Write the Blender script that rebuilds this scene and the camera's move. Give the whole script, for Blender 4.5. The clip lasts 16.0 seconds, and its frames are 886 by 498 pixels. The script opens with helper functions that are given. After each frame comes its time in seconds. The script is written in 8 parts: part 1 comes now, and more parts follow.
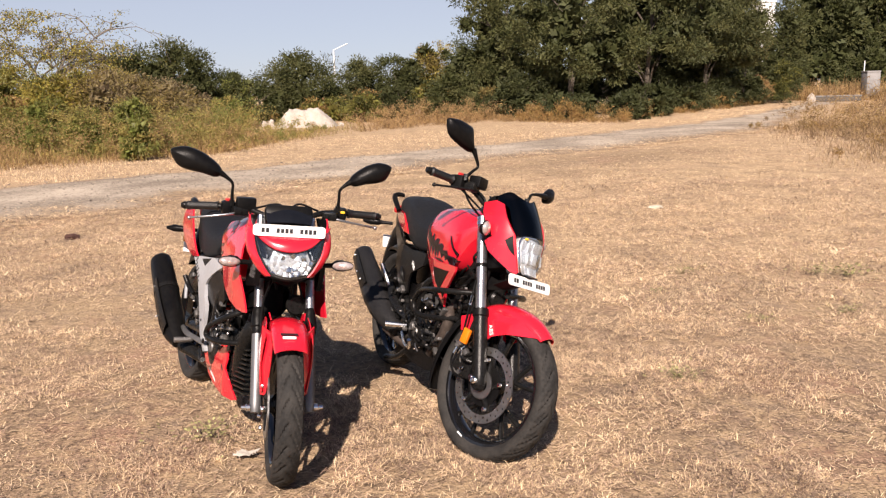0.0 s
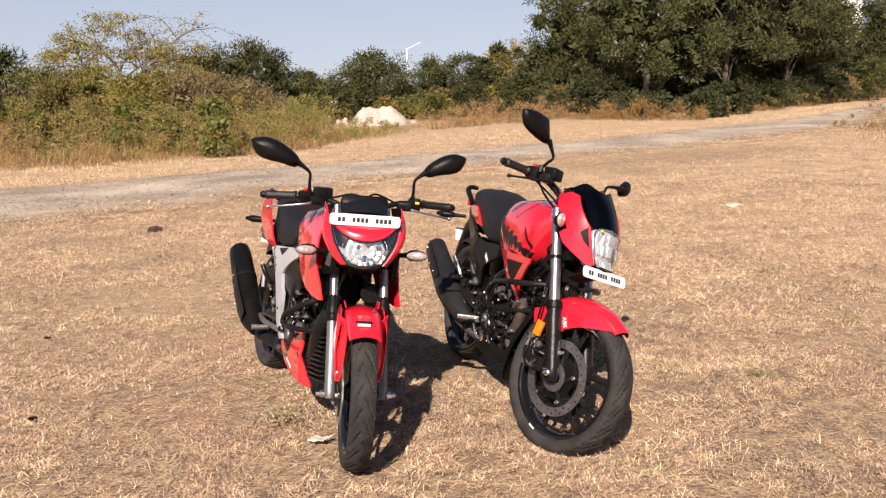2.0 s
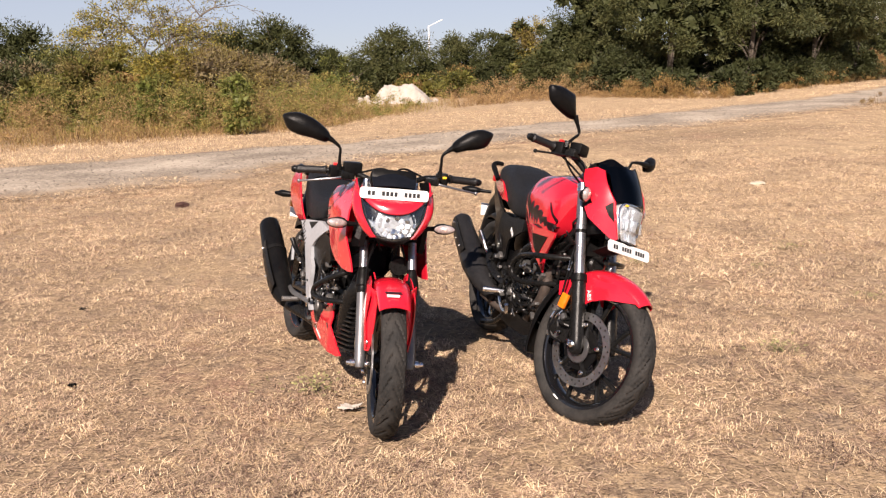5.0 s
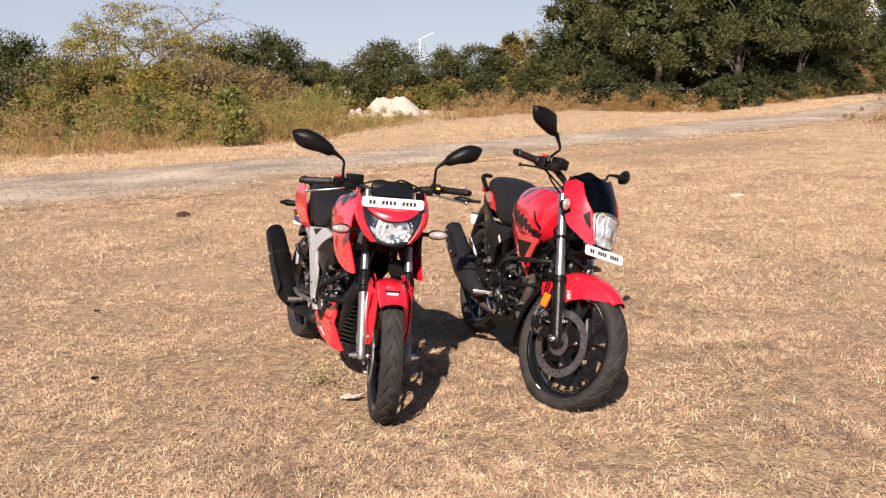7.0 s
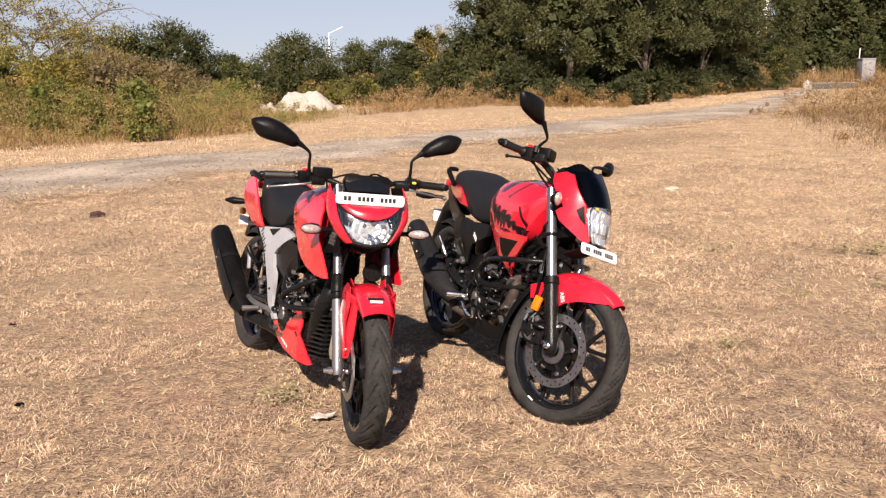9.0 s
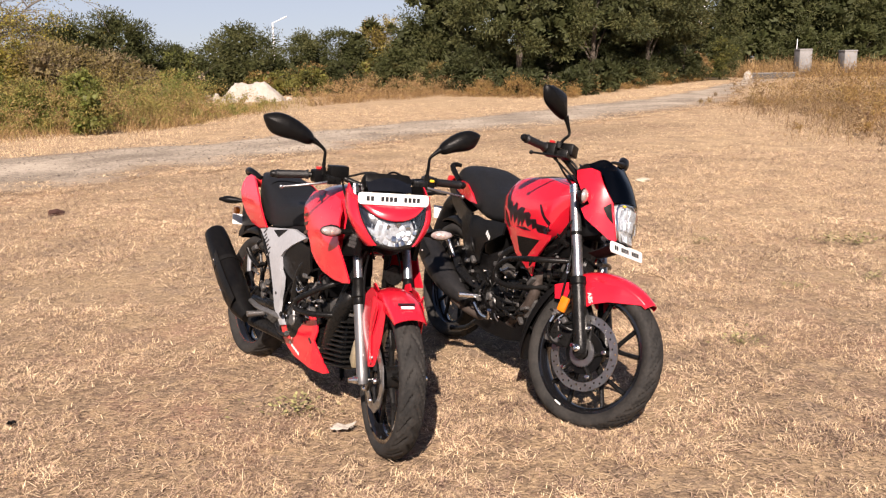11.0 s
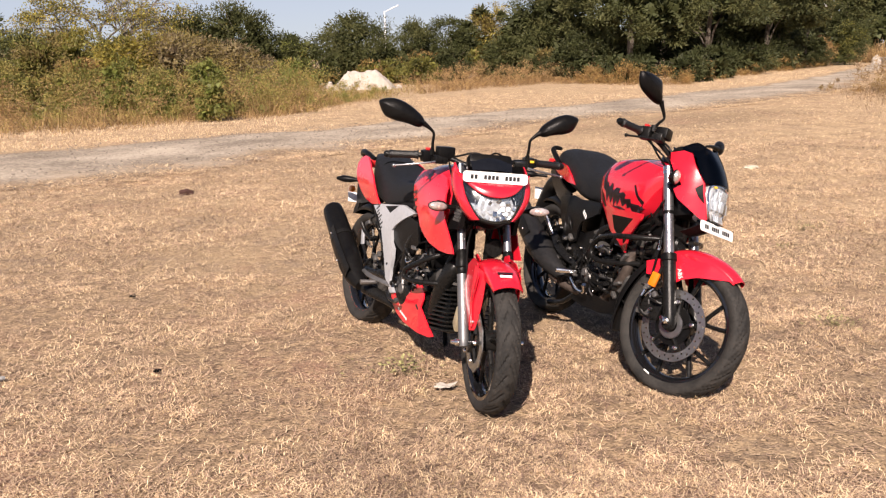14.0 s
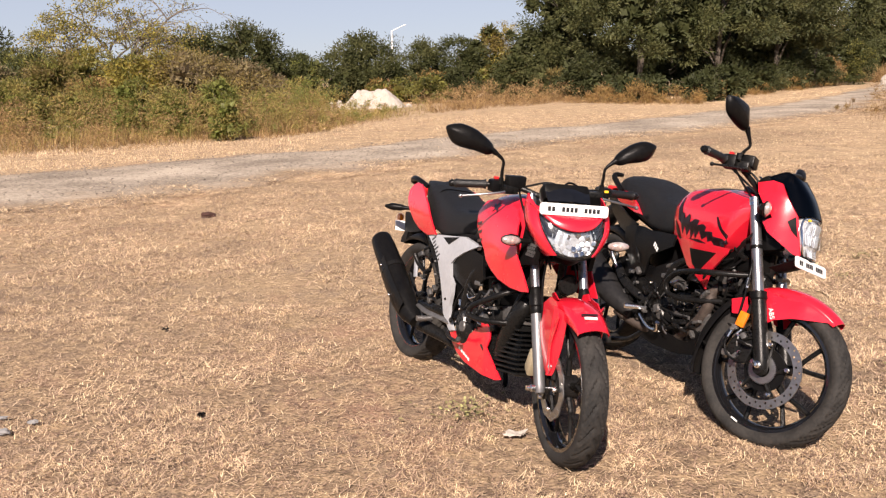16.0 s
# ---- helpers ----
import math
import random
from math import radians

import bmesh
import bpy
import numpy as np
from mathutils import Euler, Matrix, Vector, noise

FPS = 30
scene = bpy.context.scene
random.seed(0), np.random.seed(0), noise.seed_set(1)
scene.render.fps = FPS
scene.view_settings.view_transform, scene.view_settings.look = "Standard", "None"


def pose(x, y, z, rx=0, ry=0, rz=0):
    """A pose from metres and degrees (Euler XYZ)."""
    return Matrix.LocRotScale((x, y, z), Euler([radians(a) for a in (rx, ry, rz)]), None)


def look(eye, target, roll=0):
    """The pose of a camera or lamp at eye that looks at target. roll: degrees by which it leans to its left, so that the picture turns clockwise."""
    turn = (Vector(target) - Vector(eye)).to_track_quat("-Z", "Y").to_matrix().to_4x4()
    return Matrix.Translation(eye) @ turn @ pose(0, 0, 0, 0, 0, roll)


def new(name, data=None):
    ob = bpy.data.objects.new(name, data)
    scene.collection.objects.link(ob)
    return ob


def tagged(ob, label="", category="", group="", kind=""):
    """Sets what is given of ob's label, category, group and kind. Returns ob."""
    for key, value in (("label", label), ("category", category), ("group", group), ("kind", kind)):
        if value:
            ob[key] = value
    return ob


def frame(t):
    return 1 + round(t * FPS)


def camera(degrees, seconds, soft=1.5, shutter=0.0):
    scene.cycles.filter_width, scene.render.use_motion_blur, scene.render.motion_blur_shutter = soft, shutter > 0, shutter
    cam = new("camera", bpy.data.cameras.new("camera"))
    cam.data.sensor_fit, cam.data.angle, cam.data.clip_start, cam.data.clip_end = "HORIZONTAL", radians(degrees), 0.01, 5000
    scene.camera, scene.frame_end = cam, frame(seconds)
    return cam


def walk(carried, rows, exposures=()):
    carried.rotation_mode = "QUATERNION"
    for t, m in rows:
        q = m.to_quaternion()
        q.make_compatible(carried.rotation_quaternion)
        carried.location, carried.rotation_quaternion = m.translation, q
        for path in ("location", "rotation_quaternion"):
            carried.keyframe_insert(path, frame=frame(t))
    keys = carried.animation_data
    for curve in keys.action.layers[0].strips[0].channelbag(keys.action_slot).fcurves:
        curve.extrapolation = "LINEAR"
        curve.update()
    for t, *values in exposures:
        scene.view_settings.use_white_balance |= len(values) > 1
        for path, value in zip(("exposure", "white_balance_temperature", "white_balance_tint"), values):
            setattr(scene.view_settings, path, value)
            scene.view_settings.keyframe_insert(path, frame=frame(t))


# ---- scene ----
cam = camera(55.8, 16.0, 1.25)
PATH = [
    (0, (0.0724, -0.4033, 1.4025), (0.0094, 1.4429, 1.0528), -1.5),
    (0.5, (0.0573, -0.4004, 1.3799), (-0.0320, 1.4448, 1.0312), -1.6),
    (1, (0.0508, -0.4023, 1.3771), (-0.0902, 1.4401, 1.0284), -1.6),
    (1.5, (0.0592, -0.4070, 1.3771), (-0.1363, 1.4297, 1.0302), -1.7),
    (2, (0.0573, -0.4098, 1.3715), (-0.1626, 1.4250, 1.0237), -1.7),
    (2.5, (0.0555, -0.4174, 1.3771), (-0.1889, 1.4128, 1.0265), -1.7),
    (3, (0.0536, -0.4014, 1.3686), (-0.1974, 1.4279, 1.0161), -1.6),
    (3.5, (0.0620, -0.3976, 1.3621), (-0.1927, 1.4307, 1.0039), -1.7),
    (4, (0.0517, -0.4014, 1.3527), (-0.2096, 1.4222, 0.9748), -1.7),
    (4.5, (0.0357, -0.4174, 1.3564), (-0.2303, 1.4015, 0.9597), -1.7),
    (7, (0.0752, -0.8385, 1.4072), (-0.1692, 0.9889, 1.0387), -1.4),
    (7.5, (-0.0799, -0.8206, 1.4006), (-0.1692, 1.0190, 1.0237), -1.3),
    (8, (-0.1438, -0.8225, 1.4429), (-0.2322, 1.0180, 1.0688), -1.2),
    (8.5, (-0.1993, -0.7323, 1.3705), (-0.2585, 1.1083, 0.9926), -1.1),
    (9, (-0.2547, -0.5132, 1.3621), (-0.2980, 1.3273, 0.9804), -1.1),
    (11.5, (-0.6129, -0.3591, 1.3827), (-0.5236, 1.4702, 0.9579), -1.1),
    (12, (-0.6430, -0.3534, 1.3856), (-0.5640, 1.4626, 0.9052), -1.3),
    (12.5, (-0.6524, -0.3807, 1.3968), (-0.6289, 1.4288, 0.8883), -1.4),
    (13, (-0.6514, -0.4427, 1.4100), (-0.6458, 1.3780, 0.9400), -1.4),
    (13.5, (-0.5950, -0.5358, 1.4081), (-0.6806, 1.2878, 0.9597), -1.5),
    (14, (-0.5349, -0.6439, 1.3846), (-0.6937, 1.1806, 0.9588), -1.6),
    (14.5, (-0.5988, -0.7031, 1.4185), (-0.7887, 1.1252, 1.0208), -1.7),
    (15, (-0.7971, -0.6815, 1.3733), (-0.9259, 1.1524, 0.9795), -1.4),
    (15.5, (-0.8648, -0.6148, 1.3846), (-1.0002, 1.2192, 0.9926), -1.5),
    (16, (-0.8150, -0.4061, 1.4062), (-0.9814, 1.4260, 1.0199), -1.5),
]
walk(cam, [(t, look(eye, target, roll)) for t, eye, target, roll in PATH], [(0, 0.96, 6750, 19), (16, 0.96, 6750, 19)])

# ---- light ----
SUN_TO = Vector((-0.13, -1.22, 1.0)).normalized()
world = bpy.data.worlds.new("sky")
scene.world = world
world.use_nodes = True
wn = world.node_tree.nodes
sky = wn.new("ShaderNodeTexSky")
sky.sky_type = "NISHITA"
sky.sun_disc = False
sky.sun_elevation = math.asin(SUN_TO.z)
sky.sun_rotation = math.atan2(SUN_TO.x, SUN_TO.y)
sky.altitude, sky.air_density, sky.dust_density, sky.ozone_density = 600, 0.7, 0.5, 1.2
wn["Background"].inputs["Strength"].default_value = 0.053
haze = wn.new("ShaderNodeMix")
haze.data_type = "RGBA"
at, split, clear = wn.new("ShaderNodeTexCoord"), wn.new("ShaderNodeSeparateXYZ"), wn.new("ShaderNodeMapRange")
clear.interpolation_type = "SMOOTHSTEP"
for key, value in (("From Min", 0.08), ("From Max", 0.48), ("To Min", 0.72), ("To Max", 0.02)):
    clear.inputs[key].default_value = value
for a, b in ((at.outputs["Generated"], split.inputs[0]), (split.outputs["Z"], clear.inputs["Value"]), (clear.outputs[0], haze.inputs["Factor"])):
    world.node_tree.links.new(a, b)
haze.inputs["B"].default_value = (5.45, 6.2, 7.15, 1)
world.node_tree.links.new(sky.outputs[0], haze.inputs["A"])
world.node_tree.links.new(haze.outputs["Result"], wn["Background"].inputs["Color"])
sun = new("sun", bpy.data.lights.new("sun", "SUN"))
sun.data.energy, sun.data.angle, sun.data.color = 5.0, radians(0.55), (1.0, 0.91, 0.79)
sun.matrix_world = look(SUN_TO * 60, (0, 0, 0))
scene.view_settings.exposure = 0.0


# ---- materials ----
def shader(name, colour, rough=0.5, metal=0.0, vary=0.0, scale=20.0, bump=0.0, bump_scale=None, coat=0.0, second=None,
           island=0.0, random_object=0.0, spec=None, stretch=None):
    """A Principled material whose colour wanders between two tones at two scales, with bump."""
    m = bpy.data.materials.new(name)
    m.use_nodes = True
    nt = m.node_tree
    n, l = nt.nodes, nt.links
    b = n["Principled BSDF"]
    b.inputs["Base Color"].default_value = (*colour, 1)
    b.inputs["Roughness"].default_value = rough
    b.inputs["Metallic"].default_value = metal
    if coat:
        b.inputs["Coat Weight"].default_value = coat
        b.inputs["Coat Roughness"].default_value = 0.04
    if spec is not None:
        b.inputs["Specular IOR Level"].default_value = spec
    co = n.new("ShaderNodeTexCoord")
    vec = co.outputs["Object"]
    if stretch:
        mp = n.new("ShaderNodeMapping")
        mp.inputs["Scale"].default_value = stretch
        l.new(vec, mp.inputs["Vector"])
        vec = mp.outputs["Vector"]
    if vary or second:
        t1, t2 = n.new("ShaderNodeTexNoise"), n.new("ShaderNodeTexNoise")
        t1.inputs["Scale"].default_value, t2.inputs["Scale"].default_value = scale, scale * 7.3
        t1.inputs["Detail"].default_value = 6
        l.new(vec, t1.inputs["Vector"]), l.new(vec, t2.inputs["Vector"])
        add = n.new("ShaderNodeMath")
        add.operation = "MULTIPLY_ADD"
        l.new(t2.outputs[0], add.inputs[0])
        add.inputs[1].default_value = 0.45
        half = n.new("ShaderNodeMath")
        half.operation = "MULTIPLY"
        half.inputs[1].default_value = 0.72
        l.new(t1.outputs[0], half.inputs[0])
        l.new(half.outputs[0], add.inputs[2])
        ramp = n.new("ShaderNodeMapRange")
        ramp.inputs["From Min"].default_value, ramp.inputs["From Max"].default_value = 0.42, 0.76
        l.new(add.outputs[0], ramp.inputs["Value"])
        mix = n.new("ShaderNodeMix")
        mix.data_type = "RGBA"
        a = colour
        c2 = second or tuple(min(1, c * (1 - vary)) for c in colour)
        mix.inputs["A"].default_value, mix.inputs["B"].default_value = (*a, 1), (*c2, 1)
        l.new(ramp.outputs[0], mix.inputs["Factor"])
        out = mix.outputs["Result"]
        if island or random_object:
            src = n.new("ShaderNodeNewGeometry").outputs["Random Per Island"] if island else n.new("ShaderNodeObjectInfo").outputs["Random"]
            hsv = n.new("ShaderNodeHueSaturation")
            k = island or random_object
            for key, lo, hi in (("Value", 1 - k, 1 + k), ("Hue", 0.5 - 0.035 * k, 0.5 + 0.03 * k)):
                r = n.new("ShaderNodeMapRange")
                r.inputs["To Min"].default_value, r.inputs["To Max"].default_value = lo, hi
                l.new(src, r.inputs["Value"])
                l.new(r.outputs[0], hsv.inputs[key])
            l.new(out, hsv.inputs["Color"])
            out = hsv.outputs["Color"]
        l.new(out, b.inputs["Base Color"])
        rr = n.new("ShaderNodeMapRange")
        rr.inputs["To Min"].default_value, rr.inputs["To Max"].default_value = max(0.02, rough - 0.08), min(1, rough + 0.12)
        l.new(t2.outputs[0], rr.inputs["Value"])
        l.new(rr.outputs[0], b.inputs["Roughness"])
    if bump:
        t3 = n.new("ShaderNodeTexNoise")
        t3.inputs["Scale"].default_value, t3.inputs["Detail"].default_value = bump_scale or scale * 4, 5
        l.new(vec, t3.inputs["Vector"])
        bp = n.new("ShaderNodeBump")
        bp.inputs["Strength"].default_value, bp.inputs["Distance"].default_value = bump, 0.01
        l.new(t3.outputs[0], bp.inputs["Height"])
        l.new(bp.outputs[0], b.inputs["Normal"])
    return m


def leaf_shader(name, a, b2, island=0.35, gloss=0.5, through_light=0.35):
    """Leaves and blades: colour by island, some light passing through."""
    m = shader(name, a, gloss, vary=0.2, scale=1.3, second=b2, island=island, spec=0.25)
    nt = m.node_tree
    n, l = nt.nodes, nt.links
    p = n["Principled BSDF"]
    col = p.inputs["Base Color"].links[0].from_socket
    tr = n.new("ShaderNodeBsdfTranslucent")
    l.new(col, tr.inputs["Color"])
    mx = n.new("ShaderNodeMixShader")
    mx.inputs[0].default_value = through_light
    l.new(p.outputs[0], mx.inputs[1]), l.new(tr.outputs[0], mx.inputs[2])
    l.new(mx.outputs[0], n["Material Output"].inputs["Surface"])
    return m


def glass_shader(name, tint=(1, 1, 1), rough=0.02, clear=0.85):
    """Thin clear plastic or glass: mostly see-through with a glossy face."""
    m = bpy.data.materials.new(name)
    m.use_nodes = True
    n, l = m.node_tree.nodes, m.node_tree.links
    p = n["Principled BSDF"]
    tp, gl, mx, lw, pw, fr = (n.new("ShaderNode" + k) for k in ("BsdfTransparent", "BsdfGlossy", "MixShader", "LayerWeight", "Math", "MapRange"))
    n.remove(p)
    tp.inputs["Color"].default_value = (*[t * clear for t in tint], 1)
    gl.inputs["Roughness"].default_value = rough
    lw.inputs["Blend"].default_value = 0.5
    pw.operation = "POWER"
    pw.inputs[1].default_value = 4.0
    fr.inputs["To Min"].default_value, fr.inputs["To Max"].default_value = 0.04, 0.65
    l.new(lw.outputs["Facing"], pw.inputs[0]), l.new(pw.outputs[0], fr.inputs["Value"])
    l.new(fr.outputs[0], mx.inputs[0])
    l.new(tp.outputs[0], mx.inputs[1]), l.new(gl.outputs[0], mx.inputs[2])
    l.new(mx.outputs[0], n["Material Output"].inputs["Surface"])
    return m


RED = shader("red_paint", (0.60, 0.013, 0.028), 0.22, vary=0.10, scale=3, coat=0.9, bump=0.02, bump_scale=350)
BLACK = shader("black_plastic", (0.0035, 0.0035, 0.004), 0.33, vary=0.5, scale=9, second=(0.007, 0.0066, 0.0062), bump=0.10, bump_scale=900, spec=0.11)
MUFFLER = shader("muffler_grey", (0.012, 0.012, 0.013), 0.40, 0.2, vary=0.4, scale=8, second=(0.022, 0.021, 0.021), bump=0.1, bump_scale=500, spec=0.3)
GLOSSY = shader("gloss_black", (0.008, 0.008, 0.009), 0.12, vary=0.4, scale=8, coat=0.6)
METAL_BLACK = shader("black_metal", (0.0055, 0.0055, 0.0055), 0.27, 0.1, vary=0.4, scale=12, second=(0.012, 0.0115, 0.011), bump=0.12, bump_scale=260, spec=0.18)
CAST = shader("cast_metal", (0.10, 0.10, 0.10), 0.42, 0.7, vary=0.4, scale=14, second=(0.22, 0.21, 0.20), bump=0.2, bump_scale=220)
SILVER = shader("silver_paint", (0.56, 0.575, 0.60), 0.36, 0.45, vary=0.15, scale=10, bump=0.05, bump_scale=500)
CHROME = shader("chrome", (0.78, 0.78, 0.78), 0.20, 1.0, vary=0.2, scale=18)
FORK_GREY = shader("fork_grey", (0.17, 0.17, 0.175), 0.42, 0.6, vary=0.25, scale=16)
STEEL = shader("disc_steel", (0.44, 0.43, 0.42), 0.34, 0.95, vary=0.3, scale=30, second=(0.30, 0.29, 0.28))
RUBBER = shader("tyre_rubber", (0.013, 0.0125, 0.012), 0.75, vary=0.5, scale=14, second=(0.034, 0.031, 0.028), bump=0.25, bump_scale=160, spec=0.25)
LAMP = shader("lamp_silver", (0.80, 0.82, 0.85), 0.26, 0.55, vary=0.2, scale=45, second=(0.55, 0.57, 0.60), coat=0.4)
STANCHION = shader("fork_tube", (0.36, 0.36, 0.37), 0.28, 0.9, vary=0.2, scale=14)
GRIP = shader("grip_rubber", (0.007, 0.007, 0.007), 0.42, vary=0.4, scale=30, bump=0.3, bump_scale=420)
VINYL = shader("seat_vinyl", (0.008, 0.0085, 0.0095), 0.55, vary=0.4, scale=6, second=(0.011, 0.011, 0.012), bump=0.22, bump_scale=520, spec=0.25)
RUST_PIPE = shader("exhaust_pipe", (0.065, 0.050, 0.043), 0.5, 0.5, vary=0.5, scale=25, second=(0.12, 0.095, 0.08), bump=0.15)
REFLECT = shader("reflector", (0.72, 0.74, 0.77), 0.14, 1.0, vary=0.15, scale=40, second=(0.55, 0.57, 0.60))
LENS = glass_shader("clear_lens", (0.97, 0.99, 1.0), 0.03, 0.93)
VISOR = glass_shader("smoked_visor", (0.19, 0.20, 0.23), 0.05, 0.45)
AMBER = shader("amber_lens", (0.80, 0.20, 0.01), 0.22, vary=0.25, scale=60, coat=0.6)
PINKLENS = shader("indicator_lens", (0.55, 0.53, 0.52), 0.16, 0.35, vary=0.3, scale=60, second=(0.30, 0.20, 0.18), coat=0.9)
PINKBULB = shader("indicator_bulb", (0.85, 0.42, 0.34), 0.3, vary=0.2, scale=40)
PLATE_W = shader("plate_white", (0.82, 0.82, 0.80), 0.38, vary=0.08, scale=12)
INK = shader("black_ink", (0.012, 0.012, 0.014), 0.45, vary=0.2, scale=30)
DECAL = shader("dark_decal", (0.03, 0.012, 0.014), 0.30, vary=0.4, scale=40, coat=0.5)
WHITE = shader("white_decal", (0.80, 0.80, 0.78), 0.4, vary=0.1, scale=30)
REDRING = shader("red_stripe", (0.55, 0.02, 0.02), 0.4, vary=0.2, scale=30)
MIRROR = shader("mirror_glass", (0.85, 0.86, 0.87), 0.02, 1.0, vary=0.03, scale=4)
BRASS = shader("caliper_gold", (0.62, 0.55, 0.38), 0.4, 0.5, vary=0.25, scale=25)
SCREEN = shader("cluster_screen", (0.012, 0.013, 0.015), 0.16, vary=0.3, scale=10, coat=0.5)
YELLOW = shader("yellow_switch", (0.85, 0.50, 0.03), 0.4, vary=0.1, scale=40)

# ---- building helpers ----


def spline(pts, n=6):
    """A smooth run of points through pts."""
    p = [Vector(q) for q in pts]
    if n <= 1 or len(p) < 3:
        return p
    p = [2 * p[0] - p[1], *p, 2 * p[-1] - p[-2]]
    out = []
    for a, b, c, d in zip(p, p[1:], p[2:], p[3:]):
        for k in range(n):
            t = k / n
            out.append(0.5 * (2 * b + (c - a) * t + (2 * a - 5 * b + 4 * c - d) * t * t + (3 * b - a - 3 * c + d) * t ** 3))
    return out + [p[-2]]


def loft(bm, rings, cap=True, closed=True):
    rows = [[bm.verts.new(v) for v in ring] for ring in rings]
    k = len(rows[0])
    for a, b in zip(rows, rows[1:]):
        for i in range(k if closed else k - 1):
            j = (i + 1) % k
            bm.faces.new((a[i], a[j], b[j], b[i]))
    if cap and closed:
        bm.faces.new(rows[0][::-1])
        bm.faces.new(rows[-1])
    return bm


def tube(bm, pts, r, seg=10, n=6, cap=True, squash=1.0):
    """A round bar along pts; r is one radius or one for each point."""
    path = spline(pts, n)
    rs = r if isinstance(r, (list, tuple)) else [r] * len(pts)
    step = (len(rs) - 1) / max(1, len(path) - 1)
    up = None
    rings = []
    for i, p in enumerate(path):
        d = (path[min(i + 1, len(path) - 1)] - path[max(i - 1, 0)]).normalized()
        if up is None:
            up = d.orthogonal().normalized()
        up = (up - d * up.dot(d)).normalized()
        s = d.cross(up)
        q = i * step
        k = min(int(q), len(rs) - 2) if len(rs) > 1 else 0
        rad = rs[k] + (rs[min(k + 1, len(rs) - 1)] - rs[k]) * (q - k)
        rings.append([p + (up * math.cos(a) + s * math.sin(a) * squash) * rad for a in (2 * math.pi * j / seg for j in range(seg))])
    return loft(bm, rings, cap)


def lathe(bm, profile, seg=48, centre=(0, 0, 0), ripple=None, close=False):
    """Turns a profile of (radius, y) about the y axis through centre."""
    c = Vector(centre)
    rings = []
    for k in range(seg):
        a = 2 * math.pi * k / seg
        ring = []
        for r, y in profile:
            q = r - (ripple(a, y, r) if ripple else 0)
            ring.append(c + Vector((math.cos(a) * q, y, math.sin(a) * q)))
        rings.append(ring)
    rows = [[bm.verts.new(v) for v in ring] for ring in rings]
    m = len(profile)
    for i in range(seg):
        a, b = rows[i], rows[(i + 1) % seg]
        for j in range(m if close else m - 1):
            bm.faces.new((a[j], a[(j + 1) % m], b[(j + 1) % m], b[j]))
    if not close:
        for j in (0, m - 1):
            if profile[j][0] > 1e-5:
                bm.faces.new([rows[i][j] for i in range(seg)][:: 1 if j else -1])
    return bm


def block(bm, size, at=(0, 0, 0), turn=(0, 0, 0), bevel=0.004, taper=1.0):
    made = bmesh.ops.create_cube(bm, size=1)["verts"]
    for v in made:
        k = taper if v.co.z > 0 else 1.0
        v.co = Vector((v.co.x * size[0] * k, v.co.y * size[1] * k, v.co.z * size[2]))
    m = pose(*at, *turn)
    if bevel:
        edges = {e for v in made for e in v.link_edges}
        got = bmesh.ops.bevel(bm, geom=list(edges), offset=bevel, segments=2, affect="EDGES", profile=0.6)
        made = list({v for f in got["faces"] for v in f.verts} | {v for v in made if v.is_valid})
    bmesh.ops.transform(bm, matrix=m, verts=made)
    return bm


def sheet(bm, upper, lower, n=16, m=6, bulge=(0, 0, 0), thick=0.004):
    """A curved panel between two edges, with thickness."""
    def resample(pts):
        p = spline(pts, 8)
        acc = [0.0]
        for a, b in zip(p, p[1:]):
            acc.append(acc[-1] + (b - a).length)
        out, j = [], 0
        for i in range(n + 1):
            t = acc[-1] * i / n
            while j < len(p) - 2 and acc[j + 1] < t:
                j += 1
            k = (t - acc[j]) / max(1e-9, acc[j + 1] - acc[j])
            out.append(p[j].lerp(p[j + 1], min(1, max(0, k))))
        return out
    a, b, g = resample(upper), resample(lower), Vector(bulge)
    grid = [[a[i].lerp(b[i], j / m) + g * math.sin(math.pi * j / m) * (0.35 + 0.65 * math.sin(math.pi * i / n)) for j in range(m + 1)] for i in range(n + 1)]
    normal = Vector((0, 0, 0))
    for i in range(n):
        for j in range(m):
            normal += (grid[i + 1][j] - grid[i][j]).cross(grid[i][j + 1] - grid[i][j])
    normal = normal.normalized() if normal.length > 0 else Vector((0, 1, 0))
    if g.length > 0 and normal.dot(g) < 0:
        normal = -normal
    top = [[bm.verts.new(p) for p in row] for row in grid]
    low = [[bm.verts.new(p - normal * thick) for p in row] for row in grid]
    for i in range(n):
        for j in range(m):
            bm.faces.new((top[i][j], top[i + 1][j], top[i + 1][j + 1], top[i][j + 1]))
            bm.faces.new((low[i][j + 1], low[i + 1][j + 1], low[i + 1][j], low[i][j]))
    rim = [(i, 0) for i in range(n)] + [(n, j) for j in range(m)] + [(i, m) for i in range(n, 0, -1)] + [(0, j) for j in range(m, 0, -1)]
    for (i, j), (k, q) in zip(rim, rim[1:] + rim[:1]):
        bm.faces.new((top[i][j], low[i][j], low[k][q], top[k][q]))
    return bm


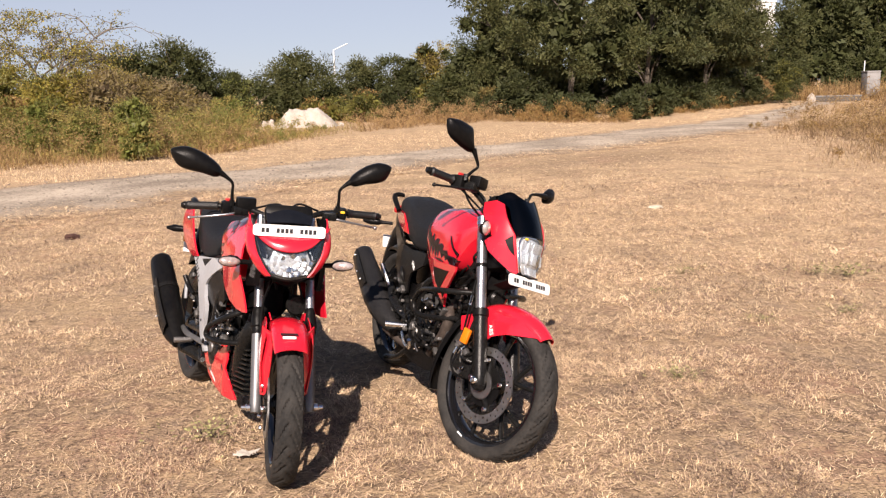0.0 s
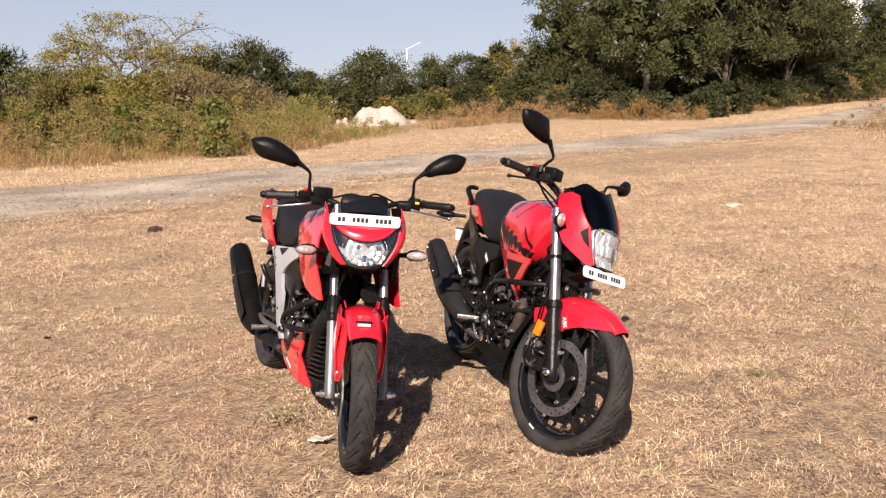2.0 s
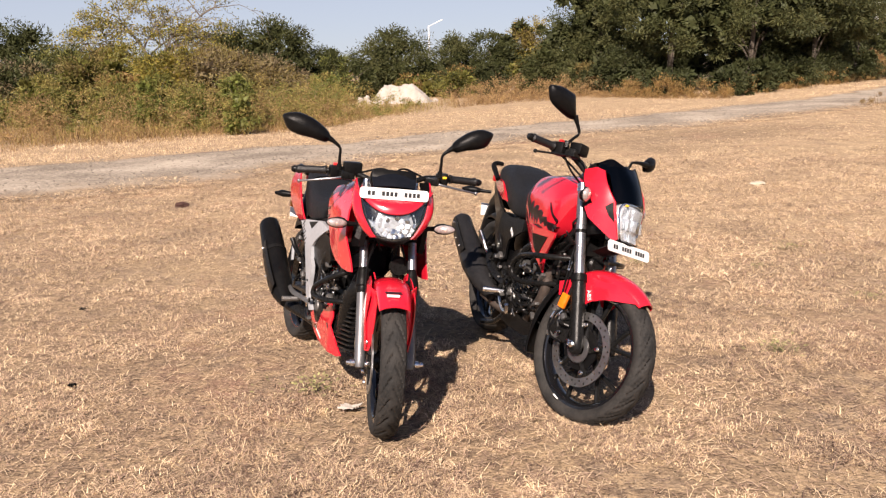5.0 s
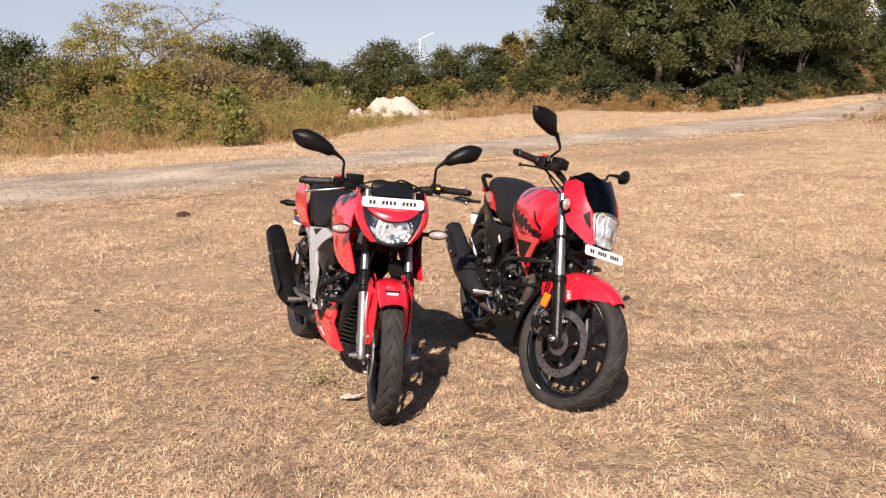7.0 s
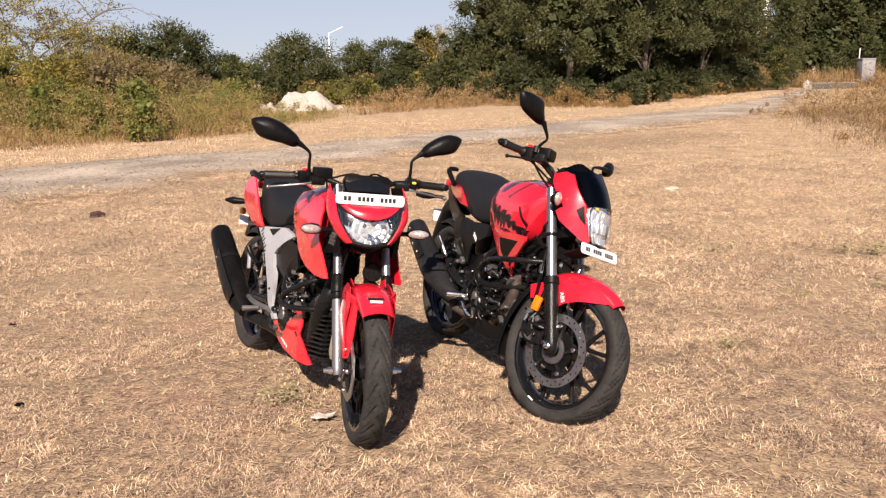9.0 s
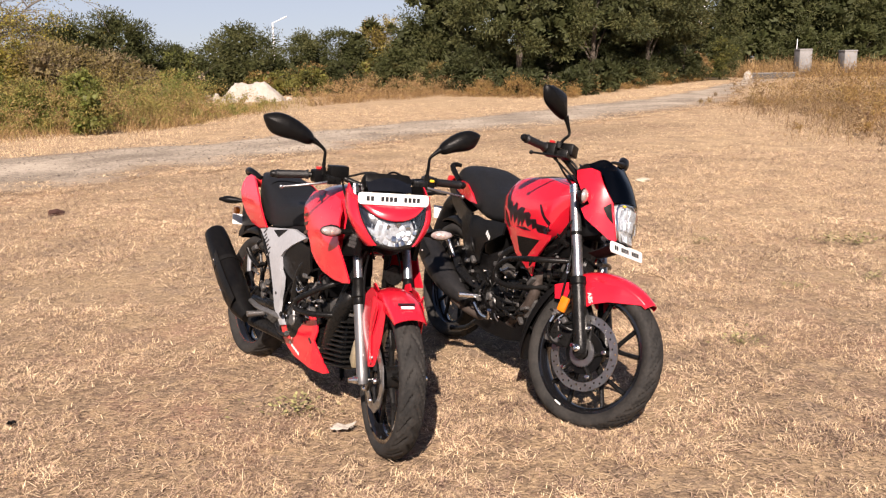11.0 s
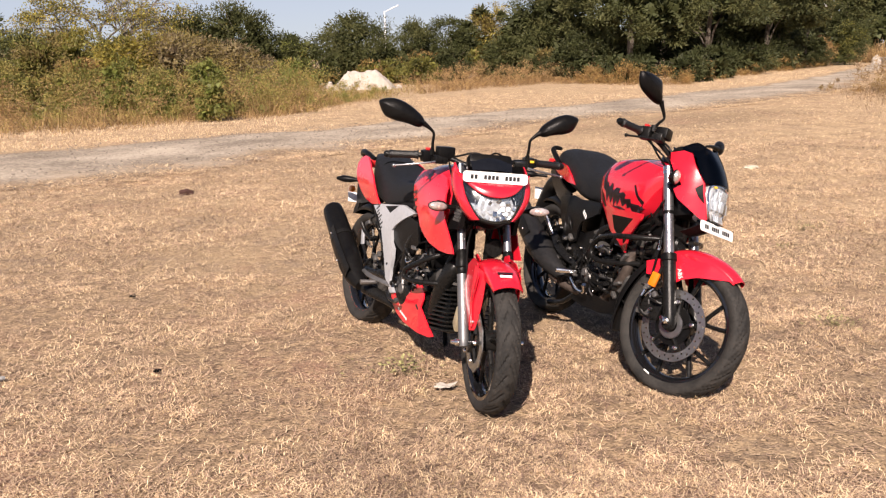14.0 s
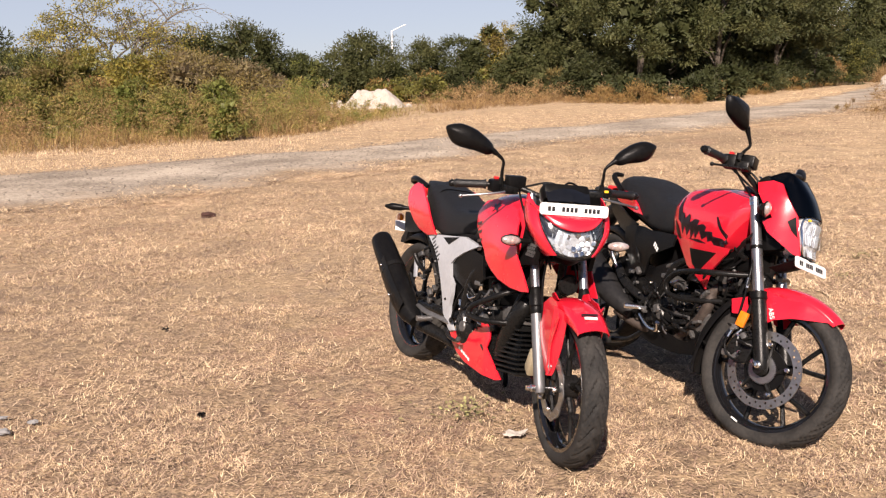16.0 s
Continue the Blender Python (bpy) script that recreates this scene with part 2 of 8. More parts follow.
def cutout(bm, outline, holes=(), thick=0.006, lay=None, fine=0):
    """A flat plate from an outline (and holes) in a plane, laid in space by lay(u, v, w)."""
    lay = lay or (lambda u, v, w: Vector((u, w, v)))
    edges = []
    for ring in (outline, *holes):
        vs = [bm.verts.new((u, v, 0)) for u, v in ring]
        edges += [bm.edges.new((p, q)) for p, q in zip(vs, vs[1:] + vs[:1])]
    made = bmesh.ops.triangle_fill(bm, edges=edges, use_beauty=True, use_dissolve=False)
    faces = [g for g in made["geom"] if isinstance(g, bmesh.types.BMFace)]
    for _ in range(fine):
        es = list({e for f in faces for e in f.edges})
        got = bmesh.ops.subdivide_edges(bm, edges=es, cuts=1, use_grid_fill=True)
        faces = [f for f in bm.faces if all(abs(v.co.z) < 1e-9 for v in f.verts)]
    ext = bmesh.ops.extrude_face_region(bm, geom=faces)
    moved = [g for g in ext["geom"] if isinstance(g, bmesh.types.BMVert)]
    for v in moved:
        v.co.z = thick
    for v in bm.verts:
        v.co = lay(v.co.x, v.co.y, v.co.z)
    return bm


def part(name, bm, material, parent=None, label="", m=None, flat=False, sharp=38):
    """Links bm as ONE mesh under a thing or a part."""
    if m is not None:
        bm.transform(m)
    bmesh.ops.recalc_face_normals(bm, faces=bm.faces)
    lim = radians(sharp)
    for f in bm.faces:
        f.smooth = not flat
    for e in bm.edges:
        e.smooth = len(e.link_faces) == 2 and e.calc_face_angle(0) < lim
    me = bpy.data.meshes.new(name)
    bm.to_mesh(me)
    bm.free()
    me.materials.append(material)
    ob = new(name, me)
    if parent is not None:
        ob.parent = parent
    return tagged(ob, label)


def nb():
    return bmesh.new()


def raw(name, verts, faces_quads, faces_tris, material, parent=None):
    """A big mesh straight from arrays."""
    me = bpy.data.meshes.new(name)
    q, t = np.asarray(faces_quads, np.int32).reshape(-1, 4), np.asarray(faces_tris, np.int32).reshape(-1, 3)
    me.vertices.add(len(verts))
    me.vertices.foreach_set("co", np.asarray(verts, np.float32).ravel())
    loops = np.concatenate([q.ravel(), t.ravel()])
    me.loops.add(len(loops))
    me.loops.foreach_set("vertex_index", loops)
    starts = np.concatenate([np.arange(len(q)) * 4, len(q) * 4 + np.arange(len(t)) * 3]).astype(np.int32)
    me.polygons.add(len(starts))
    me.polygons.foreach_set("loop_start", starts)
    me.update(calc_edges=True)
    me.validate()
    me.materials.append(material)
    ob = new(name, me)
    if parent is not None:
        ob.parent = parent
    return ob


GRID = np.random.RandomState(7).rand(256, 256)


def field(x, y, scale):
    """Smooth random values from 0 to 1 over the plane."""
    u, v = np.asarray(x) / scale + 71.3, np.asarray(y) / scale + 37.7
    i, j = np.floor(u).astype(int), np.floor(v).astype(int)
    a, b = u - i, v - j
    a, b = a * a * (3 - 2 * a), b * b * (3 - 2 * b)
    g = lambda p, q: GRID[p % 256, q % 256]
    return (g(i, j) * (1 - a) + g(i + 1, j) * a) * (1 - b) + (g(i, j + 1) * (1 - a) + g(i + 1, j + 1) * a) * b

# ---- ground ----
rng = np.random.RandomState(11)


def ground_z(x, y):
    """Gentle unevenness of the trodden field, level under the wheels and far away."""
    near = np.clip((11 - np.abs(np.asarray(y) - 3)) / 5, 0, 1)
    return near * ((field(x, y, 0.9) - 0.5) * 0.022 + (field(x, y, 0.23) - 0.5) * 0.010) - 0.004


def soil_shader():
    m = shader("dry_soil", (0.115, 0.080, 0.055), 0.95, vary=0.3, scale=18, second=(0.33, 0.235, 0.155), bump=0.9, bump_scale=70, spec=0.1)
    n, l = m.node_tree.nodes, m.node_tree.links
    p = n["Principled BSDF"]
    first = p.inputs["Base Color"].links[0].from_socket
    co = n.new("ShaderNodeTexCoord")
    prev = first
    for scale, lo, hi, tone in ((0.5, 0.46, 0.66, (0.34, 0.245, 0.148)), (1.3, 0.52, 0.64, (0.22, 0.165, 0.125)), (0.9, 0.52, 0.64, (0.29, 0.175, 0.122)), (9.0, 0.47, 0.62, (0.37, 0.265, 0.158)), (42.0, 0.54, 0.64, (0.50, 0.365, 0.22)), (75.0, 0.525, 0.61, (0.060, 0.042, 0.028))):
        t = n.new("ShaderNodeTexNoise")
        t.inputs["Scale"].default_value, t.inputs["Detail"].default_value, t.inputs["Roughness"].default_value = scale, 9, 0.68
        r = n.new("ShaderNodeMapRange")
        r.inputs["From Min"].default_value, r.inputs["From Max"].default_value, r.inputs["To Max"].default_value = lo, hi, 0.8
        mx = n.new("ShaderNodeMix")
        mx.data_type = "RGBA"
        l.new(co.outputs["Object"], t.inputs["Vector"])
        l.new(t.outputs[0], r.inputs["Value"])
        l.new(r.outputs[0], mx.inputs["Factor"])
        l.new(prev, mx.inputs["A"])
        mx.inputs["B"].default_value = (*tone, 1)
        prev = mx.outputs["Result"]
    at, wide, spots, mat, thatch = (n.new("ShaderNode" + k) for k in ("Attribute", "TexNoise", "TexNoise", "Math", "Mix"))
    at.attribute_name = "matted"
    wide.inputs["Scale"].default_value, wide.inputs["Detail"].default_value = 2.2, 9
    wide.inputs["Roughness"].default_value = 0.7
    spots.inputs["Scale"].default_value, spots.inputs["Detail"].default_value = 22, 9
    spread = n.new("ShaderNodeMapRange")
    spread.inputs["From Min"].default_value, spread.inputs["From Max"].default_value = 0.34, 0.58
    l.new(co.outputs["Object"], wide.inputs["Vector"]), l.new(co.outputs["Object"], spots.inputs["Vector"])
    l.new(wide.outputs[0], spread.inputs["Value"])
    mat.operation, thatch.data_type = "MULTIPLY", "RGBA"
    l.new(spread.outputs[0], mat.inputs[0]), l.new(at.outputs["Fac"], mat.inputs[1])
    tone = n.new("ShaderNodeMix")
    tone.data_type = "RGBA"
    tone.inputs["A"].default_value, tone.inputs["B"].default_value = (0.32, 0.228, 0.138, 1), (0.66, 0.49, 0.305, 1)
    hard = n.new("ShaderNodeMapRange")
    hard.inputs["From Min"].default_value, hard.inputs["From Max"].default_value = 0.40, 0.62
    l.new(spots.outputs[0], hard.inputs["Value"]), l.new(hard.outputs[0], tone.inputs["Factor"])
    l.new(mat.outputs[0], thatch.inputs["Factor"]), l.new(prev, thatch.inputs["A"]), l.new(tone.outputs["Result"], thatch.inputs["B"])
    l.new(thatch.outputs["Result"], p.inputs["Base Color"])
    return m


SOIL = soil_shader()
STRAW = leaf_shader("straw", (0.91, 0.70, 0.47), (0.53, 0.385, 0.25), 0.6, 0.6, 0.2)
PALE_STRAW = leaf_shader("pale_straw", (0.73, 0.55, 0.365), (0.50, 0.37, 0.24), 0.55, 0.6, 0.2)
LITTER = leaf_shader("grass_litter", (0.67, 0.48, 0.33), (0.215, 0.149, 0.108), 0.75, 0.7, 0.1)
TALL = leaf_shader("tall_dry_grass", (0.38, 0.245, 0.112), (0.26, 0.168, 0.082), 0.45, 0.7, 0.3)
TALL_OLIVE = leaf_shader("olive_grass", (0.215, 0.195, 0.058), (0.34, 0.24, 0.082), 0.4, 0.7, 0.3)
GREEN = leaf_shader("fresh_leaf", (0.125, 0.148, 0.034), (0.19, 0.185, 0.052), 0.45, 0.5, 0.3)
OLIVE = leaf_shader("olive_leaf", (0.120, 0.118, 0.028), (0.17, 0.155, 0.042), 0.45, 0.5, 0.25)
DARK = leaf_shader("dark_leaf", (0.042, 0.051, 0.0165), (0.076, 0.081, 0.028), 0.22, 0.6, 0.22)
# darker copy of the dark leaf: shade of hollows and tree feet as colour
DEEP_SHADE = leaf_shader("deep_shade_leaf", (0.030, 0.037, 0.0125), (0.060, 0.065, 0.023), 0.22, 0.65, 0.18)
ACACIA = leaf_shader("feathery_leaf", (0.062, 0.068, 0.024), (0.104, 0.104, 0.038), 0.2, 0.65, 0.25)
YELLOWLEAF = leaf_shader("yellow_leaf", (0.37, 0.28, 0.055), (0.25, 0.215, 0.055), 0.4, 0.5, 0.35)
RUSTLEAF = leaf_shader("rust_leaf", (0.30, 0.175, 0.065), (0.22, 0.15, 0.055), 0.4, 0.6, 0.3)
DEADVINE = leaf_shader("dead_vine", (0.13, 0.100, 0.065), (0.20, 0.155, 0.075), 0.4, 0.7, 0.15)
CREEPER = leaf_shader("dry_creeper", (0.205, 0.145, 0.052), (0.15, 0.125, 0.045), 0.4, 0.6, 0.25)
THICKET = leaf_shader("thicket_brown", (0.30, 0.20, 0.105), (0.19, 0.13, 0.075), 0.45, 0.7, 0.2)
BARK = shader("bark", (0.060, 0.047, 0.036), 0.9, vary=0.4, scale=6, second=(0.11, 0.090, 0.070), bump=0.8, bump_scale=30)
PALEBARK = shader("pale_bark", (0.105, 0.088, 0.072), 0.85, vary=0.4, scale=5, second=(0.16, 0.135, 0.11), bump=0.6, bump_scale=24)
CHALK = shader("chalk_rock", (0.396, 0.365, 0.327), 0.9, vary=0.3, scale=3.5, second=(0.33, 0.28, 0.23), bump=1.0, bump_scale=12)
CONCRETE = shader("concrete", (0.26, 0.255, 0.25), 0.9, vary=0.35, scale=1.6, second=(0.18, 0.175, 0.17), bump=0.4, bump_scale=20)
LAMPWHITE = shader("lamp_paint", (0.80, 0.82, 0.84), 0.45, vary=0.1, scale=2)
PAPER = shader("paper_scrap", (0.50, 0.45, 0.39), 0.8, vary=0.25, scale=40, bump=0.4, bump_scale=120)



def track_shader():
    """Gravel in the middle of the track, giving way to soil in ragged patches at its edges."""
    m = soil_shader()
    m.name = "worn_track"
    n, l = m.node_tree.nodes, m.node_tree.links
    p = n["Principled BSDF"]
    soil = p.inputs["Base Color"].links[0].from_socket
    co, at, big, fine, ramp, mix, grain, tone = (n.new("ShaderNode" + k) for k in ("TexCoord", "Attribute", "TexNoise", "TexNoise", "MapRange", "Mix", "TexNoise", "Mix"))
    at.attribute_name = "worn"
    big.inputs["Scale"].default_value, big.inputs["Detail"].default_value = 1.1, 8
    grain.inputs["Scale"].default_value, grain.inputs["Detail"].default_value = 0.7, 9
    fine.inputs["Scale"].default_value, fine.inputs["Detail"].default_value = 17, 9
    fine.inputs["Roughness"].default_value = 0.75
    for t in (big, fine, grain):
        l.new(co.outputs["Object"], t.inputs["Vector"])
    add = n.new("ShaderNodeMath")
    add.operation = "ADD"
    l.new(at.outputs["Fac"], add.inputs[0]), l.new(big.outputs[0], add.inputs[1])
    ramp.inputs["From Min"].default_value, ramp.inputs["From Max"].default_value = 0.62, 1.12
    l.new(add.outputs[0], ramp.inputs["Value"])
    tone.data_type = mix.data_type = "RGBA"
    sharp = n.new("ShaderNodeMath")
    sharp.operation = "MULTIPLY_ADD"
    l.new(fine.outputs[0], sharp.inputs[0]), l.new(grain.outputs[0], sharp.inputs[2])
    sharp.inputs[1].default_value = 1.5
    span = n.new("ShaderNodeMapRange")
    span.inputs["From Min"].default_value, span.inputs["From Max"].default_value = 1.06, 1.44
    l.new(sharp.outputs[0], span.inputs["Value"])
    l.new(span.outputs[0], tone.inputs["Factor"])
    tone.inputs["A"].default_value, tone.inputs["B"].default_value = (0.195, 0.162, 0.128, 1), (0.445, 0.380, 0.303, 1)
    l.new(ramp.outputs[0], mix.inputs["Factor"]), l.new(soil, mix.inputs["A"]), l.new(tone.outputs["Result"], mix.inputs["B"])
    l.new(mix.outputs["Result"], p.inputs["Base Color"])
    return m


TRACK = track_shader()
# patches worn bare beside the track: (x, y, radius)
WORN = [(2.2, 16.2, 1.2), (3.6, 16.9, 1.1), (0.7, 14.9, 0.9), (-1.0, 12.9, 0.7), (1.7, 13.6, 0.5), (5.0, 17.9, 0.8), (-3.6, 10.2, 0.5)]


def worn_here(x, y):
    """How bare the ground is beside the track, 0 to 1."""
    return np.clip(sum(np.exp(-((x - a) ** 2 + ((y - b) * 0.8) ** 2) / (q * q)) for a, b, q in WORN), 0, 1)


axis_x = [-2600, -900, -350, -140, -70, -45, -30, -22] + [round(-16 + 0.28 * k, 3) for k in range(115)] + [17.5, 22, 30, 45, 70, 140, 350, 900, 2600]
axis_y = [-900, -200, -60, -20, -8] + [round(-3 + 0.26 * k, 3) for k in range(90)] + [21.5, 25, 31, 40, 55, 80, 130, 260, 700, 2600]
gx, gy = np.meshgrid(axis_x, axis_y)
gz = ground_z(gx, gy)
cols, rows_n = len(axis_x), len(axis_y)
idx = np.arange(cols * rows_n).reshape(rows_n, cols)
quads = np.stack([idx[:-1, :-1], idx[:-1, 1:], idx[1:, 1:], idx[1:, :-1]], -1)
ground = raw("ground", np.stack([gx, gy, gz], -1).reshape(-1, 3), quads, [], SOIL)
ground.data.polygons.foreach_set("use_smooth", [True] * len(ground.data.polygons))
matted = ground.data.attributes.new("matted", "FLOAT", "POINT")
matted.data.foreach_set("value", (np.clip((gy - 3.6) / 3.5, 0, 1) * (0.74 - 0.44 * np.clip((-0.5 - gx) / 2.5, 0, 1) * np.clip((13 - gy) / 5, 0, 1)) * (1 - 0.85 * worn_here(gx, gy))).ravel().astype(np.float32))
tagged(ground, "dry trodden field of brown soil and withered grass", "ground", kind="structure")

NEAR_EDGE = [(-24, -5.4), (-13.1, 2.2), (-8.6, 5.7), (-5.3, 9.0), (-3.6, 11.1), (-1.6, 13.7), (0.4, 16.6), (2.1, 18.0), (3.6, 19.1), (5.2, 20.5), (7.5, 23.2), (9.3, 25.8), (11.6, 30.2), (14.2, 35.8), (17.8, 44.0), (24, 54.5)]
FAR_EDGE = [(-28, -1), (-17, 6.6), (-11.5, 10.5), (-8.3, 13.2), (-6.2, 14.8), (-4.9, 15.8), (-3.4, 17.4), (-0.6, 20.6), (1.3, 22.5), (3.2, 24.6), (5.2, 27.0), (7.8, 30.0), (9.9, 33.2), (12.4, 37.4), (16.2, 44.4), (22.0, 56.0)]


def road_strip():
    def even(edge, n=180):
        p = spline([(x, y, 0) for x, y in edge], 14)
        far = np.cumsum([0.0] + [(q - o).length for o, q in zip(p, p[1:])])
        t = np.linspace(0, 1, n) ** 1.2 * far[-1]
        return [Vector((x, y, 0)) for x, y in zip(np.interp(t, far, [q.x for q in p]), np.interp(t, far, [q.y for q in p]))]
    a, b = even(NEAR_EDGE), even(FAR_EDGE)
    verts, across = [], 12
    for i, (p, q) in enumerate(zip(a, b)):
        w = (q - p)
        j0 = (float(field(p.x, p.y, 0.8)) - 0.5) * 1.0 + (float(field(p.x, p.y, 0.25)) - 0.5) * 0.5
        j1 = (float(field(q.x, q.y, 0.9)) - 0.5) * 1.0 + (float(field(q.x, q.y, 0.3)) - 0.5) * 0.5
        u = w.normalized()
        for k in range(across + 1):
            t = k / across
            s = p + u * j0 * 0.8 + (w + u * (j1 - j0) * 0.8) * t
            rise = 0.002 + 0.03 * math.sin(math.pi * t) - (0.014 if k in (0, across) else 0)
            verts.append((s.x, s.y, rise + 0.010 * (float(field(s.x, s.y, 0.7)) - 0.5)))
    n = len(a)
    ids = np.arange(n * (across + 1)).reshape(n, across + 1)
    q = np.stack([ids[:-1, :-1], ids[:-1, 1:], ids[1:, 1:], ids[1:, :-1]], -1)
    ob = raw("road", verts, q, [], TRACK)
    worn = ob.data.attributes.new("worn", "FLOAT", "POINT")
    worn.data.foreach_set("value", np.tile([min(1.0, 2.2 * t, 4.5 * (1 - t)) for t in (k / across for k in range(across + 1))], n).astype(np.float32))
    ob.data.polygons.foreach_set("use_smooth", [True] * len(ob.data.polygons))
    return tagged(ob, "unpaved grey gravel track across the dry field", "road", kind="structure")


road = road_strip()


def on_road(x, y, slack=0.0):
    """True where a point lies on the track."""
    a = np.interp(y, [p[1] for p in NEAR_EDGE], [p[0] for p in NEAR_EDGE])
    b = np.interp(y, [p[1] for p in FAR_EDGE], [p[0] for p in FAR_EDGE])
    return (x < a - slack) & (x > b + slack)


# ---- grass ----
def blade_mesh(name, x, y, z, length, width, heading, rise, curl, material, simple=False):
    """Blades of two segments; rise: slope at the root in radians, curl: how far the tip sinks."""
    n = len(x)
    d = np.stack([np.cos(heading), np.sin(heading)], -1)
    s = np.stack([-d[:, 1], d[:, 0]], -1)
    p0 = np.stack([x, y, z], -1)
    mid = p0.copy()
    mid[:, :2] += d * (length * 0.5 * np.cos(rise))[:, None]
    mid[:, 2] += length * 0.5 * np.sin(rise)
    tip = mid.copy()
    r2 = rise - curl
    tip[:, :2] += d * (length * 0.5 * np.cos(r2))[:, None]
    tip[:, 2] = np.maximum(tip[:, 2] + length * 0.5 * np.sin(r2), z + 0.002)
    off = np.zeros((n, 3))
    off[:, :2] = s * (width * 0.5)[:, None]
    if simple:
        v = np.stack([p0 - off, p0 + off, mid * 0.4 + tip * 0.6 + off * 0.5, mid * 0.4 + tip * 0.6 - off * 0.5], 1).reshape(-1, 3)
        return raw(name, v, np.arange(n * 4).reshape(-1, 4), [], material)
    v = np.stack([p0 - off, p0 + off, mid + off * 0.85, mid - off * 0.85, tip], 1).reshape(-1, 3)
    b = np.arange(n)[:, None] * 5
    return raw(name, v, b + np.array([[0, 1, 2, 3]]), b + np.array([[3, 2, 4]]), material)


def scatter(n, y0, y1, power=1.0, side=0.62):
    """Random spots in the wedge of ground before the camera."""
    y = y0 + (y1 - y0) * rng.rand(n) ** power
    x = -0.4 + (rng.rand(n) * 2 - 1) * (side * (y + 0.9) + 1.1)
    return x, y


BARE = [(0.19, 3.34, 0.22), (0.56, 3.03, 0.3), (0.69, 3.49, 0.2), (2.06, 4.81, 0.35), (-1.71, 2.94, 0.25), (-1.56, 2.16, 0.3), (-1.37, 3.03, 0.25), (-2.7, 3.13, 0.35), (4.02, 13.67, 0.9), (-0.26, 3.62, 0.18)]


def thick_here(x, y):
    """How thickly the grass stands: tufted, with bare patches."""
    bare = sum(np.exp(-((x - a) ** 2 + ((y - b) * 0.8) ** 2) / (q * q)) for a, b, q in BARE)
    worn = 1 - 0.52 * np.clip((-0.2 - x) / 1.6, 0, 1) * np.clip((9 - y) / 3, 0, 1)
    far = np.clip((y - 4.0) / 4.0, 0, 1)
    return (1 - 0.8 * worn_here(x, y)) * (worn + 0.25 * far) * (1 - 0.85 * np.clip(bare * (0.5 + field(x, y, 0.13)), 0, 1)) * np.clip(1.5 * (field(x, y, 1.1) - 0.26) + 1.5 * (field(x, y, 0.33) - 0.5) + 1.3 * (field(x, y, 0.13) - 0.5) + 0.32 * far, 0.02 + 0.30 * far, 1)


def litter(name, n, y0, y1, grow, label, wide=1.0):
    x, y = scatter(n, y0, y1, 1.0)
    keep = (rng.rand(n) < 0.12 + 1.1 * thick_here(x, y)) & ~on_road(x, y, 0.15 + 3.0 * rng.rand(n) ** 2.5)
    x, y = x[keep], y[keep]
    k = len(x)
    ob = blade_mesh(name, x, y, ground_z(x, y) + 0.003 + 0.012 * rng.rand(k), (0.022 + 0.052 * rng.rand(k)) * grow, (0.0018 + 0.0026 * rng.rand(k)) * grow * wide,
                    rng.rand(k) * 6.283, rng.rand(k) * 0.55, rng.rand(k) * 0.6, LITTER, True)
    return tagged(ob, label, "grass", kind="stuff")


def tufts(name, n, per, y0, y1, grow, label, material=None, wide=1.0):
    x, y = scatter(n, y0, y1, 1.0)
    keep = (rng.rand(n) < thick_here(x, y) * 1.15) & ~on_road(x, y, 0.1 + 2.4 * rng.rand(n) ** 3)
    x, y = np.repeat(x[keep], per), np.repeat(y[keep], per)
    k = len(x)
    spread = np.abs(rng.randn(k)) * 0.022 * grow
    a = rng.rand(k) * 6.283
    x, y = x + np.cos(a) * spread, y + np.sin(a) * spread
    size = np.repeat(0.6 + 0.7 * rng.rand(k // per), per)
    ob = blade_mesh(name, x, y, ground_z(x, y) - 0.002, (0.024 + 0.036 * rng.rand(k)) * grow * size, (0.0018 + 0.0018 * rng.rand(k)) * grow * wide,
                    a + rng.randn(k) * 0.9, 0.25 + 0.85 * rng.rand(k), 0.5 + 1.6 * rng.rand(k), material or STRAW)
    return tagged(ob, label, "grass", kind="stuff")


litter("grass_litter", 290000, 0.9, 4.6, 0.85, "matted litter of broken dry grass on the soil")
litter("grass_litter", 150000, 4.6, 12, 1.2, "matted litter of broken dry grass on the soil", 1.3)
litter("grass_litter", 50000, 11, 27, 1.7, "matted litter of broken dry grass on the soil", 1.5)


def verge_litter(n):
    """Broken grass that frays the near edge of the track."""
    y = 4.5 + 22 * rng.rand(n)
    x = np.interp(y, [p[1] for p in NEAR_EDGE], [p[0] for p in NEAR_EDGE]) - np.abs(rng.randn(n)) * 1.3 * (0.3 + field(y, y, 0.9)) + 0.4
    keep = field(x, y, 0.35) + 0.5 * field(x, y, 0.12) > 0.72
    x, y = x[keep], y[keep]
    k = len(x)
    ob = blade_mesh("grass_litter", x, y, 0.012 + 0.02 * rng.rand(k), 0.04 + 0.07 * rng.rand(k), 0.004 + 0.006 * rng.rand(k), rng.rand(k) * 6.283, rng.rand(k) * 0.5, rng.rand(k) * 0.6, PALE_STRAW, True)
    return tagged(ob, "broken dry grass fraying the edge of the track", "grass", kind="stuff")


verge_litter(36000)
tufts("dry_grass", 50000, 9, 0.9, 4.6, 0.80, "short withered straw-coloured grass tufts on the field", wide=0.85)
tufts("dry_grass", 44000, 6, 4.6, 10, 1.0, "short withered straw-coloured grass tufts on the field", PALE_STRAW, 0.85)
tufts("dry_grass", 30000, 5, 9.5, 27, 1.25, "short withered straw-coloured grass tufts on the field", PALE_STRAW, 1.3)


